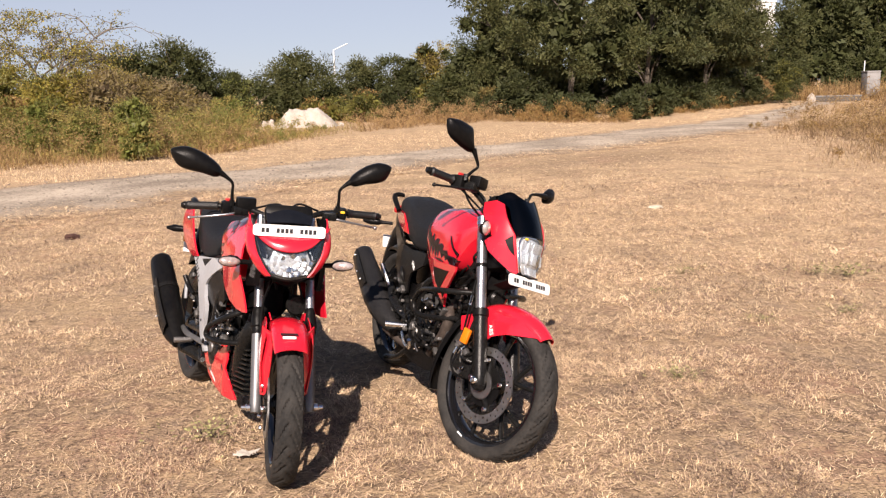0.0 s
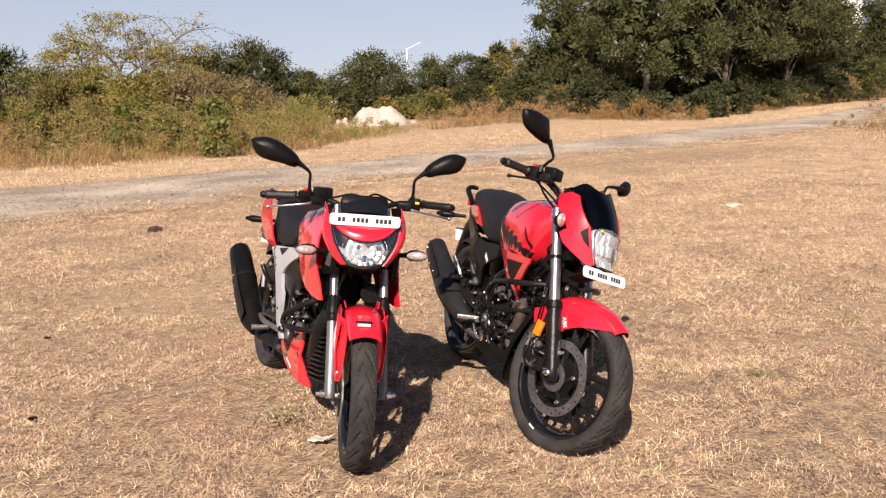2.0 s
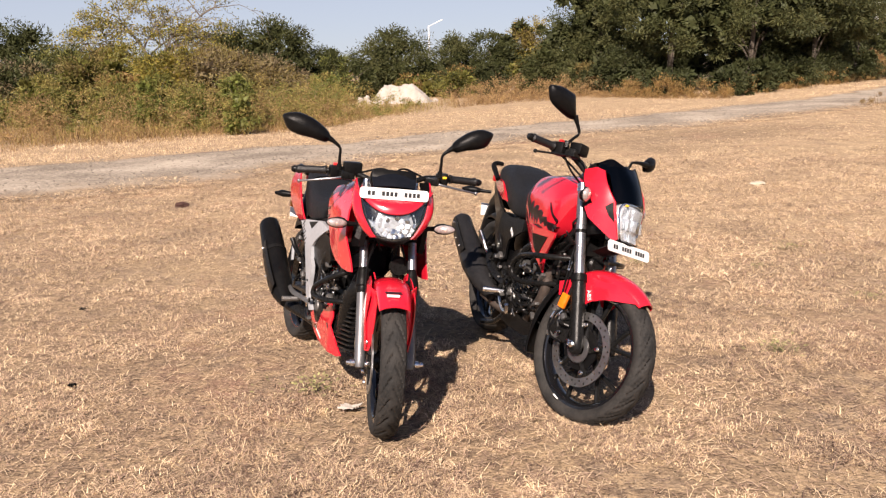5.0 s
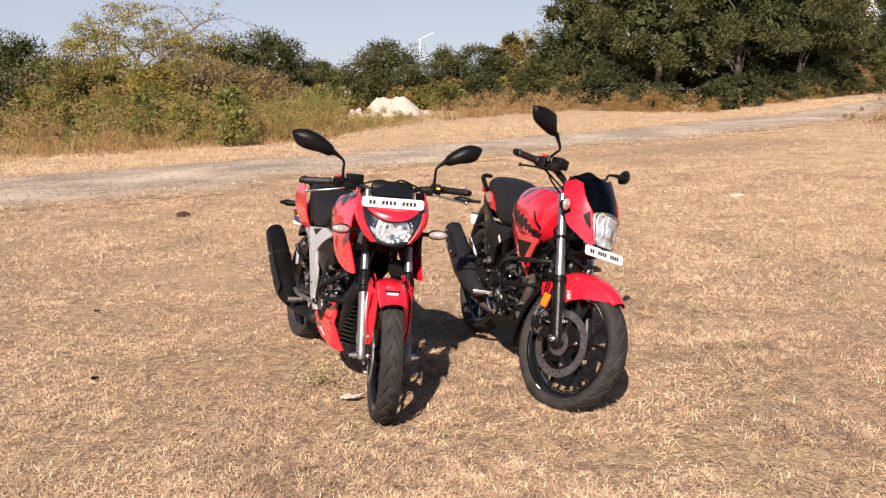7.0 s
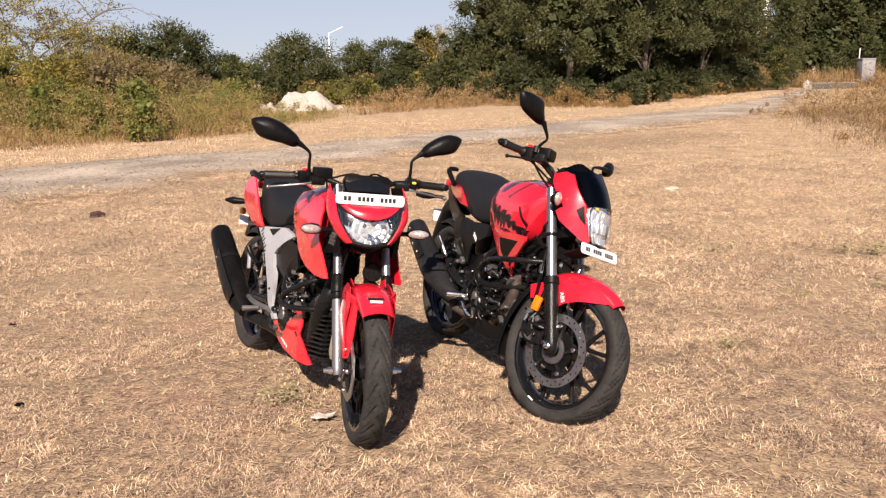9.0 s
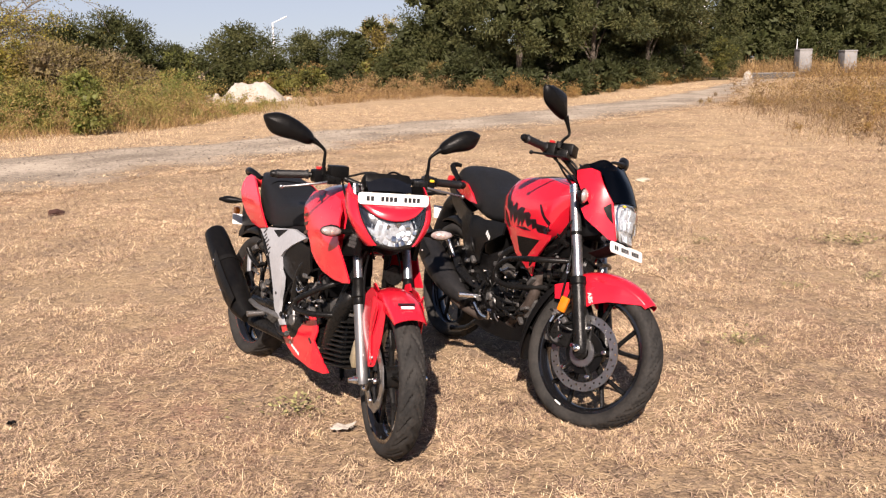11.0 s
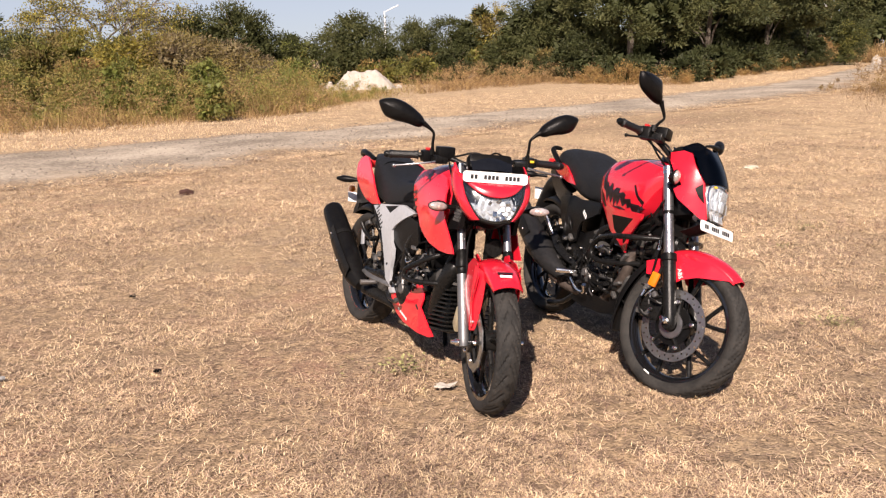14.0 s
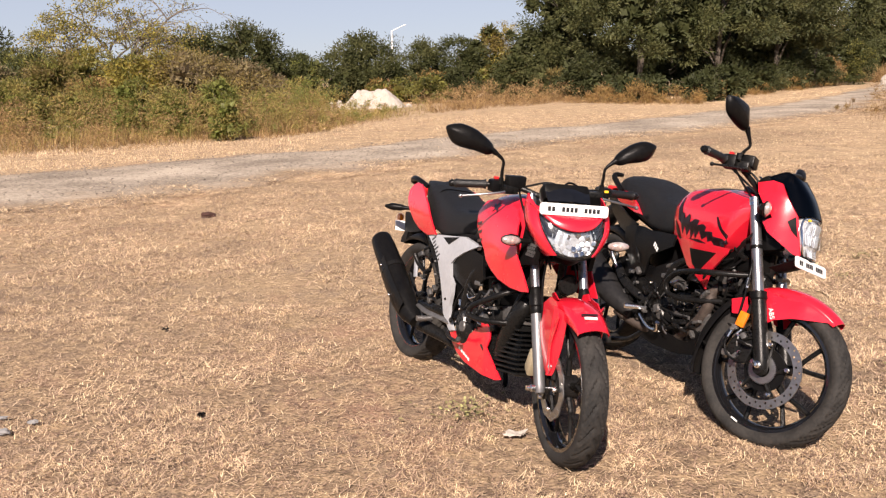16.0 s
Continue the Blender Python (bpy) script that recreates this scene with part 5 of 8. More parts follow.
def fork(ob, m, low, high, half, upper_mat, lower_mat, split, boot=None, r_up=0.0185, r_low=0.024, clamps=(0.02, 0.20)):
    """Two fork legs from the axle (x, z) to the clamp, stanchion above, slider below split (0 to 1)."""
    for s in (-1, 1):
        p, q = Vector((low[0], s * half, low[1])), Vector((high[0], s * half, high[1]))
        d = (q - p).normalized()
        cut = p.lerp(q, split)
        leg = part("fork_leg", tube(nb(), [p - d * 0.018, p + d * 0.01, p.lerp(cut, 0.4), cut], [r_low * 0.8, r_low, r_low, r_low * 1.02], 18, 4), lower_mat, ob, "", m)
        part("stanchion", tube(nb(), [cut - d * 0.005, q], r_up, 18, 1), STANCHION, leg, "polished fork tube", m)
        part("fork_seal", tube(nb(), [cut - d * 0.02, cut - d * 0.015, cut + d * 0.012, cut + d * 0.016], [r_low * 1.02, r_low * 1.16, r_low * 1.12, r_up], 18, 1), BLACK, leg, "", m)
        if boot:
            lo, hi = cut + d * boot[0], cut + d * boot[1]
            pts = [lo.lerp(hi, t / 8) for t in range(9)]
            part("fork_boot", tube(nb(), pts, [r_low * 0.98, r_low * 1.32, r_low * 1.28, r_low * 1.26, r_low * 1.2, r_low * 1.1, r_low * 1.02, r_low * 0.95, r_low * 0.8], 18, 2), BLACK, leg, "black plastic fork cover", m)
        part("fork_cap", tube(nb(), [q, q + d * 0.012, q + d * 0.018], [r_up * 1.05, r_up * 1.05, r_up * 0.6], 16, 1), CHROME, leg, "", m)
        part("axle_nut", lathe(nb(), [(0, 0), (0.014, 0), (0.014, s * 0.014), (0.009, s * 0.018), (0.009, s * 0.032), (0, s * 0.034)], 12, p + Vector((0, s * 0.020, 0))), CHROME, leg, "", m)
    d = (Vector((high[0], 0, high[1])) - Vector((low[0], 0, low[1]))).normalized()
    ang = math.degrees(math.atan2(d.x, d.z))
    for z in clamps:
        c = Vector((high[0], 0, high[1])) - d * z
        part("fork_clamp", block(nb(), (0.045, half * 2 + 0.012, 0.030), c - Vector((0.022, 0, 0)), (0, ang, 0), 0.008), METAL_BLACK, ob, "", m)
        for s in (-1, 1):
            e = c + Vector((0, s * half, 0))
            part("clamp_ring", tube(nb(), [e - d * 0.007, e + d * 0.007], r_up * 1.12, 16, 1), CHROME if z < 0.1 else BLACK, ob, "", m)
    part("axle", tube(nb(), [(low[0], -half - 0.03, low[1]), (low[0], half + 0.03, low[1])], 0.009, 12, 1), CHROME, ob, "", m)


def mirror(ob, m, outline, x, foot, knee, side, depth=0.034, turn=0.0, label="black rear-view mirror on a curved stem", smooth=5):
    """A mirror shell with its glass and stem; outline in (y, z)."""
    cy, cz = sum(p[0] for p in outline) / len(outline), sum(p[1] for p in outline) / len(outline)
    ring = [Vector((0, p[0] - cy, p[1] - cz)) for p in outline]
    ring = spline(ring + ring[:1], smooth)[:-1]
    rot = Matrix.Translation((x, cy, cz)) @ Matrix.Rotation(turn, 4, "Z")
    layers = []
    for f, s in ((-0.006, 0.93), (0.0, 1.0), (0.008, 0.985), (0.018, 0.90), (0.027, 0.70), (0.032, 0.40), (0.034, 0.10)):
        layers.append([rot @ (v * s + Vector((f * depth / 0.034, 0, 0))) for v in ring])
    shell = part("mirror", loft(nb(), layers), BLACK, ob, label, m)
    glass = [[rot @ (v * s + Vector((f, 0, 0))) for v in ring] for f, s in ((-0.0085, 0.86), (-0.0055, 0.88))]
    part("mirror_glass", loft(nb(), glass), MIRROR, shell, "", m, flat=True)
    inner = min(outline, key=lambda p: abs(p[0]))
    end = rot @ Vector((0.012, (inner[0] - cy) * 0.88, (inner[1] - cz) * 0.88))
    part("mirror_stem", tube(nb(), [foot, foot + (knee - foot) * 0.55, knee, knee.lerp(end, 0.5) + Vector((0, 0, 0.004)), end], [0.0075, 0.0062, 0.0056, 0.008, 0.013], 12, 6), BLACK, shell, "", m)
    part("stem_nut", tube(nb(), [foot - Vector((0, 0, 0.012)), foot + Vector((0, 0, 0.014))], 0.011, 6, 1), METAL_BLACK, shell, "", m)


def indicator(ob, m, root, tip, lens, r=0.026, amber=False, name="indicator", shape=(1.38, 0.72)):
    """A turn signal: stalk, housing and lens along root to tip."""
    a, b = Vector(root), Vector(tip)
    d = (b - a).normalized()
    body = part(name, tube(nb(), [a, a.lerp(b, 0.35), a.lerp(b, 0.5), a.lerp(b, 0.75), b], [0.009, 0.010, r * 0.75, r * 0.85, r * 0.35], 14, 4, squash=1.0), BLACK, ob, "turn signal on a short stalk", m)
    if lens:
        u = Vector(lens).normalized()
        c = a.lerp(b, 0.72) + u * r * 0.50
        side = d.cross(u).normalized()
        rings = []
        for f, s in ((0.0, 1.0), (0.35, 0.98), (0.75, 0.72), (0.95, 0.35), (1.0, 0.05)):
            rings.append([c + u * f * r * 0.75 + (d * math.cos(t) * r * shape[0] + side * math.sin(t) * r * shape[1]) * s for t in (2 * math.pi * i / 20 for i in range(20))])
        part("lens", loft(nb(), rings), AMBER if amber else PINKLENS, body, "clear lens" if not amber else "amber lens", m)
        part("lens_rim", tube(nb(), [p - u * 0.002 for p in rings[0] + rings[0][:1]], r * 0.13, 8, 1), BLACK, body, "", m)
        if not amber:
            bulb = nb()
            made = bmesh.ops.create_uvsphere(bulb, u_segments=10, v_segments=6, radius=r * 0.24)["verts"]
            bmesh.ops.translate(bulb, vec=c + u * r * 0.56, verts=made)
            part("bulb", bulb, PINKBULB, body, "pink bulb", m)
    return body


def number_plate(ob, m, centre, half_w, half_h, groups, tilt=0.0, parent_label="white number plate with dark characters"):
    """A rounded plate facing ahead, with bars for its characters."""
    c = Vector(centre)
    rot = Matrix.Rotation(radians(tilt), 4, "Y")
    rnd = min(half_h, 0.012)
    outline = []
    for sx, sz, a0 in ((1, 1, 0), (-1, 1, 90), (-1, -1, 180), (1, -1, 270)):
        for k in range(5):
            a = radians(a0 + 22.5 * k)
            outline.append((sx * (half_w - rnd) + math.cos(a) * rnd, sz * (half_h - rnd) + math.sin(a) * rnd))
    lay = lambda u, v, h: c + rot @ Vector((h, u, v))
    plate = part("number_plate", cutout(nb(), outline, (), 0.004, lay), PLATE_W, ob, parent_label, m)
    total = sum(groups) + 1.4 * (len(groups) - 1)
    step = half_w * 1.55 / total
    pos = half_w * 0.76 - step / 2
    for g in reversed(groups):
        for _ in range(g):
            bm = nb()
            bw, bh = step * 0.36, half_h * 0.40
            cutout(bm, [(pos - bw, -bh), (pos + bw, -bh), (pos + bw, bh), (pos - bw, bh)], (), 0.0012, lambda u, v, h: lay(u, v, 0.0044 + h))
            part("marking", bm, INK, plate, "", m)
            pos -= step
        pos -= step * 1.4
    return plate


def lever(ob, m, pts, r=0.005, mat=None):
    lv = part("lever", tube(nb(), pts, [r * 1.3, r, r * 0.9, r * 0.9], 10, 5), mat or STANCHION, ob, "black hand lever" if mat else "polished metal hand lever", m)
    bm = nb()
    made = bmesh.ops.create_uvsphere(bm, u_segments=12, v_segments=8, radius=r * 1.7)["verts"]
    bmesh.ops.translate(bm, vec=Vector(pts[-1]), verts=made)
    part("ball_end", bm, mat or STANCHION, lv, "", m)


def grip(ob, m, a, b, r=0.0165):
    a, b = Vector(a), Vector(b)
    pts = [a.lerp(b, t / 12) for t in range(13)]
    rad = [r * 1.25, r * 1.02] + [r * (1.0 if k % 2 else 0.955) for k in range(8)] + [r * 1.0, r * 1.15, r * 0.8]
    g = part("grip", tube(nb(), pts, rad, 16, 1), GRIP, ob, "", m)
    d = (b - a).normalized()
    part("bar_end", tube(nb(), [b, b + d * 0.008, b + d * 0.018], [r * 0.9, r * 0.95, r * 0.6], 14, 1), METAL_BLACK, g, "", m)


def fender(ob, m, c, r, a0, a1, half, name, label, mat=None, lip=0.035, taper=0.75, n=22, crown=0.012, grow=0.0):
    """A mudguard over a wheel: arc from a0 to a1 degrees (0 ahead, 90 up) with side lips."""
    C = Vector(c)
    rows = []
    for i in range(n + 1):
        t = i / n
        a = radians(a0 + (a1 - a0) * t)
        w = half * (taper + (1 - taper) * math.sin(math.pi * min(1, 0.08 + t * 0.9)))
        l = lip * (0.25 + 0.75 * math.sin(math.pi * min(1, 0.05 + t)))
        rr = r + grow * (1 - t)
        row = []
        for y, dr in ((-w, -l), (-w * 1.02, -l * 0.5), (-w * 0.96, -0.006), (-w * 0.72, 0.004), (-w * 0.3, crown), (0, crown * 1.15), (w * 0.3, crown), (w * 0.72, 0.004), (w * 0.96, -0.006), (w * 1.02, -l * 0.5), (w, -l)):
            row.append(C + Vector((math.cos(a) * (rr + dr), y, math.sin(a) * (rr + dr))))
        low = [C + (v - C) * (1 - 0.004 / (v - C).length) for v in row]
        rows.append(row + low[::-1])
    return part(name, loft(nb(), rows), mat or RED, ob, label, m, sharp=50)


def panel(ob, m, name, outline, lay, mat, label="", thick=0.005, fine=2, sharp=35):
    return part(name, cutout(nb(), outline, (), thick, lay, fine), mat, ob, label, m, sharp=sharp)


def text_mesh(words, size):
    cu = bpy.data.curves.new("words", "FONT")
    cu.body, cu.size, cu.extrude, cu.align_x, cu.align_y = words, size, 0.0006, "CENTER", "CENTER"
    tmp = bpy.data.objects.new("words", cu)
    scene.collection.objects.link(tmp)
    me = bpy.data.meshes.new_from_object(tmp)
    bm = nb()
    bm.from_mesh(me)
    bpy.data.objects.remove(tmp)
    bpy.data.meshes.remove(me)
    return bm


def engine(ob, cyl, case, lean_back, fins=9, cyl_size=(0.15, 0.20, 0.22), mat=None, fin_t=0.0055):
    """A finned cylinder, crankcase with round covers, bolts and small fittings."""
    mat = mat or METAL_BLACK
    ang = lean_back
    rot = Matrix.Translation(cyl) @ Matrix.Rotation(radians(ang), 4, "Y")
    eng = part("engine", block(nb(), (case[3], case[4], case[5]), case[:3], (0, -6, 0), 0.03), mat, ob, "black motorcycle engine with cooling fins")
    part("cylinder", block(nb(), (cyl_size[0] * 0.78, cyl_size[1] * 0.74, cyl_size[2]), (0, 0, 0), bevel=0.012), mat, eng, "", rot)
    for k in range(fins):
        z = -cyl_size[2] / 2 + 0.012 + (cyl_size[2] - 0.03) * k / (fins - 1)
        part("fin", block(nb(), (cyl_size[0] * (1.0 - 0.03 * (k % 2)), cyl_size[1], fin_t), (0, 0, z), bevel=fin_t * 0.4), mat, eng, "", rot)
    part("cylinder_head", block(nb(), (cyl_size[0] * 0.9, cyl_size[1] * 0.8, 0.07), (0, 0, cyl_size[2] / 2 + 0.035), bevel=0.018), CAST, eng, "grey cast cylinder head", rot)
    for s in (-1, 1):
        y = case[1] + s * case[4] / 2
        cover = part("engine_cover", lathe(nb(), [(0, s * 0.030), (0.055, s * 0.030), (0.078, s * 0.022), (0.086, s * 0.006), (0.086, -s * 0.02), (0, -s * 0.02)], 36, (case[0] - 0.06, y, case[2] - 0.02)), mat, eng, "round black engine cover")
        part("cover_cap", lathe(nb(), [(0, s * 0.036), (0.022, s * 0.036), (0.026, s * 0.030), (0.026, 0), (0, 0)], 24, (case[0] - 0.06, y, case[2] - 0.02)), CAST, cover)
        for k in range(8):
            a = 2 * math.pi * k / 8
            part("bolt", bolt((case[0] - 0.06 + math.cos(a) * 0.079, y + s * 0.018, case[2] - 0.02 + math.sin(a) * 0.079), 0.005, 0.006, s), CHROME, cover)
        part("engine_cover", lathe(nb(), [(0, s * 0.022), (0.036, s * 0.022), (0.05, s * 0.014), (0.054, 0), (0.054, -s * 0.02), (0, -s * 0.02)], 28, (case[0] + 0.09, y - s * 0.004, case[2] + 0.035)), mat, eng)
    return eng


def engine_fittings(ob, y, bolts, lumps):
    """Small bright bolts and grey cast pieces on an engine's side, at (u, v)."""
    for k, (u, v, w, h) in enumerate(lumps):
        part("engine_casting", block(nb(), (w, 0.05, h), (u, y + 0.018, v), (0, 12 - 9 * k, 0), min(w, h) * 0.25), CAST if k % 2 == 0 else METAL_BLACK, ob, "grey cast engine piece" if k % 2 == 0 else "")
        part("hose_clip", tube(nb(), [(u - w * 0.4, y - 0.012, v + h * 0.3), (u, y - 0.018, v - h * 0.1), (u + w * 0.45, y - 0.008, v + h * 0.45)], 0.0045, 8, 3), CHROME if k == 0 else BLACK, ob)
    for u, v in bolts:
        part("bolt", bolt((u, y - 0.006, v), 0.0075, 0.010), CHROME, ob)


def engine_details(ob, y, u0, u1, v0, v1, count, seed, m=None):
    """Hoses, wires, brackets, clips and bolts that crowd the side of an engine."""
    r = random.Random(seed)
    for k in range(count):
        u, v, d = r.uniform(u0, u1), r.uniform(v0, v1), y + r.uniform(-0.012, 0.014)
        kind = r.random()
        if kind < 0.48:
            du, dv = r.uniform(-0.09, 0.09), r.uniform(-0.08, 0.08)
            part("hose", tube(nb(), [(u, d, v), (u + du * 0.4 + 0.012, d - 0.014, v + dv * 0.5), (u + du, d, v + dv)], r.uniform(0.0032, 0.0075), 8, 5), r.choice((BLACK, METAL_BLACK, METAL_BLACK)), ob, "", m)
        elif kind < 0.80:
            w, h = r.uniform(0.018, 0.05), r.uniform(0.010, 0.026)
            part("bracket", block(nb(), (w, 0.020, h), (u, d, v), (0, r.uniform(-50, 50), 0), min(w, h) * 0.28), r.choice((CAST, METAL_BLACK, METAL_BLACK, CAST)), ob, "", m)
        elif kind < 0.88:
            a = r.uniform(0, 3.1)
            e = Vector((math.cos(a), 0, math.sin(a))) * r.uniform(0.010, 0.024)
            part("hose_clip", tube(nb(), [Vector((u, d - 0.012, v)) - e, Vector((u, d - 0.017, v)), Vector((u, d - 0.012, v)) + e], 0.0036, 8, 3), r.choice((CHROME, STEEL)), ob, "", m)
        else:
            part("bolt", bolt((u, d - 0.010, v), r.uniform(0.004, 0.007), 0.010), r.choice((CHROME, CAST, STEEL)), ob, "", m)


def swing(ob, axle, pivot, half=0.085):
    for s in (-1, 1):
        a, b = Vector((axle[0], s * half, axle[1])), Vector((pivot[0], s * half * 0.9, pivot[1]))
        part("swingarm", tube(nb(), [a - (b - a) * 0.08, a, a.lerp(b, 0.5), b], [0.018, 0.026, 0.022, 0.026], 12, 3, squash=0.7), METAL_BLACK, ob)
    part("rear_axle", tube(nb(), [(axle[0], -half - 0.02, axle[1]), (axle[0], half + 0.02, axle[1])], 0.010, 12, 1), CHROME, ob)


def cable(ob, m, pts, r=0.004, mat=None, name="cable"):
    part(name, tube(nb(), pts, r, 8, 6), mat or BLACK, ob, "", m)


def coil(c, r, h, turns, wire):
    pts = [Vector(c) + Vector((math.cos(t) * r, math.sin(t) * r, h * t / (2 * math.pi * turns))) for t in (2 * math.pi * turns * i / (turns * 14) for i in range(turns * 14 + 1))]
    return tube(nb(), pts, wire, 6, 1)


# -- the motorcycle with the silver frame panels --
def motorcycle_silver():
    B, F = leaning(-1.347, 3.636, -59.15, 12.5), leaning(-0.641, 2.417, -73.2, 7.1)
    ob = tagged(new("motorcycle"), "red and black motorcycle with silver frame panels, leaning on its stand", "motorcycle", "parked motorcycles")
    ob.matrix_world = B
    m = B.inverted() @ F
    c = (-0.095, 0, 0.272)
    wheel(ob, m, c, "front_wheel", 0.290, 0.046, 5, 0.008, (0.122, -0.064, False))
    wheel(ob, None, (-0.005, 0, 0.288), "rear_wheel", 0.300, 0.062, 5, 0.009)
    for s in (-1, 1):
        part("rim_stripe", lathe(nb(), [(0.234, s * 0.0385), (0.240, s * 0.0385), (0.240, s * 0.040), (0.234, s * 0.040)], 64, (-0.005, 0, 0.288), close=True), REDRING, ob, "thin red rim stripe")
    fork(ob, m, (-0.118, 0.257), (-0.455, 0.915), 0.098, CHROME, FORK_GREY, 0.40, (0.0, 0.085), 0.0175, 0.0215, (0.03, 0.24))
    part("brake_caliper", block(nb(), (0.055, 0.05, 0.105), (-0.232, -0.088, 0.318), (0, 28, 0), 0.012), BRASS, ob, "gold brake caliper", m)
    part("caliper_bracket", block(nb(), (0.03, 0.02, 0.12), (-0.19, -0.082, 0.32), (0, 28, 0), 0.006), METAL_BLACK, ob, "", m)
    # mudguard
    f = fender(ob, m, c, 0.312, 55, 138, 0.066, "front_mudguard", "red front mudguard", lip=0.05, taper=0.8, grow=0.006)
    for s in (-1, 1):
        blade = [(-0.045, 0.545), (-0.10, 0.588), (-0.165, 0.592), (-0.215, 0.555), (-0.205, 0.470), (-0.145, 0.330), (-0.105, 0.308), (-0.078, 0.335), (-0.072, 0.430), (-0.050, 0.50)]
        panel(f, m, "side_blade", blade, lambda u, v, h, s=s: Vector((u, s * (0.074 + 0.016 * math.sin(math.pi * min(1, max(0, (0.60 - v) / 0.30))) + h), v)), RED, "", 0.004)
        part("blade_face", sheet(nb(), [(-0.038, s * 0.056, 0.556), (-0.050, s * 0.060, 0.43), (-0.082, s * 0.068, 0.318)], [(-0.078, s * 0.094, 0.580), (-0.088, s * 0.095, 0.43), (-0.106, s * 0.086, 0.312)], 12, 4, (0.006, 0, 0), 0.004), RED, f, "", m)
        panel(f, m, "wing", [(-0.13, 0.59), (-0.165, 0.608), (-0.20, 0.595), (-0.19, 0.56)], lambda u, v, h, s=s: Vector((u, s * (0.055 + 0.3 * (v - 0.58) + h), v)), RED, "", 0.005, 1)
        part("reflector", lathe(nb(), [(0, s * 0.004), (0.006, s * 0.004), (0.008, 0), (0, 0)], 14, (-0.105, s * 0.083, 0.47)), REDRING, f, "", m)
    part("decal", block(nb(), (0.004, 0.046, 0.010), (0.0540, -0.008, 0.5740), (0, -63, 0), 0), WHITE, f, "small white decal", m)
    part("decal", block(nb(), (0.003, 0.060, 0.008), (0.0372, -0.008, 0.5820), (0, -66, 0), 0), DECAL, f, "", m)
    # bars
    bar = part("handlebar", tube(nb(), [(-0.58, -0.395, 0.938), (-0.545, -0.25, 0.946), (-0.50, -0.15, 0.948), (-0.455, -0.07, 0.925), (-0.45, 0, 0.92), (-0.455, 0.07, 0.925), (-0.50, 0.15, 0.948), (-0.545, 0.25, 0.946), (-0.58, 0.395, 0.938)], 0.0115, 12, 5), METAL_BLACK, ob, "", m)
    for s in (-1, 1):
        grip(bar, m, (-0.549, s * 0.262, 0.946), (-0.577, s * 0.388, 0.938))
        part("switch_box", block(nb(), (0.052, 0.055, 0.052), (-0.535, s * 0.225, 0.945), (0, 0, -s * 12), 0.012), BLACK, bar, "", m)
        lever(bar, m, [(-0.485, s * 0.175, 0.935), (-0.470, s * 0.225, 0.925), (-0.478, s * 0.30, 0.912), (-0.505, s * 0.372, 0.898)])
        part("lever_clamp", block(nb(), (0.05, 0.06, 0.035), (-0.495, s * 0.180, 0.938), (0, 0, -s * 14), 0.008), METAL_BLACK, bar, "", m)
        out = [(0.250, 1.078), (0.268, 1.112), (0.312, 1.146), (0.352, 1.166), (0.398, 1.176), (0.446, 1.166), (0.452, 1.148), (0.428, 1.104), (0.388, 1.086), (0.330, 1.076), (0.280, 1.064)]
        mirror(bar, m, [(s * p, q) for p, q in out] if s < 0 else [(0.27 + (p - 0.27) * 0.88 - 0.008, 1.07 + (q - 1.07) * 0.94) for p, q in out], -0.515, Vector((-0.515, s * 0.212, 0.965)), Vector((-0.505, s * 0.214, 1.045)), s, 0.045)
    part("brake_reservoir", block(nb(), (0.05, 0.075, 0.05), (-0.50, -0.158, 0.968), (0, 0, 10), 0.007), BLACK, bar, "", m)
    part("stop_switch", block(nb(), (0.016, 0.022, 0.010), (-0.535, -0.226, 0.976), bevel=0.003), REDRING, bar, "red engine stop switch", m)
    part("signal_switch", block(nb(), (0.010, 0.018, 0.010), (-0.505, 0.232, 0.955), bevel=0.003), YELLOW, bar, "yellow switch", m)
    # instrument cluster
    cl = part("instrument_panel", block(nb(), (0.075, 0.185, 0.068), (-0.365, 0, 0.945), (0, -28, 0), 0.02), BLACK, ob, "", m)
    part("screen", block(nb(), (0.004, 0.145, 0.05), (-0.404, 0, 0.958), (0, -28, 0), 0.001), SCREEN, cl, "", m)
    part("cluster_hood", sheet(nb(), [(-0.345, -0.090, 0.966), (-0.338, 0, 0.974), (-0.345, 0.090, 0.966)], [(-0.30, -0.084, 0.925), (-0.288, 0, 0.930), (-0.30, 0.084, 0.925)], 14, 4, (0.004, 0, 0.003)), GLOSSY, cl, "", m)
    # headlamp
    halfp = [(0.0, 0.834), (0.046, 0.840), (0.092, 0.861), (0.134, 0.892), (0.135, 0.872), (0.120, 0.818), (0.085, 0.757), (0.062, 0.738), (0.0, 0.727)]
    outline = halfp + [(-a, b) for a, b in halfp[-2:0:-1]]
    face = lambda y, z: -0.178 - 2.6 * y * y - 0.55 * (z - 0.76) ** 2 - 0.28 * max(0, z - 0.80)
    hl = part("headlamp", cutout(nb(), outline, (), 0.06, lambda u, v, h: Vector((face(u, v) - 0.022 - h, u * (1 - 2 * h), v)), 2), LAMP, ob, "clear headlamp with silver reflectors in a black bezel", m)
    part("lamp_bezel", tube(nb(), [Vector((face(a, b) - 0.008, a * 0.97, 0.80 + (b - 0.80) * 0.96)) for a, b in outline + outline[:1]], 0.0085, 8, 3), BLACK, hl, "", m)
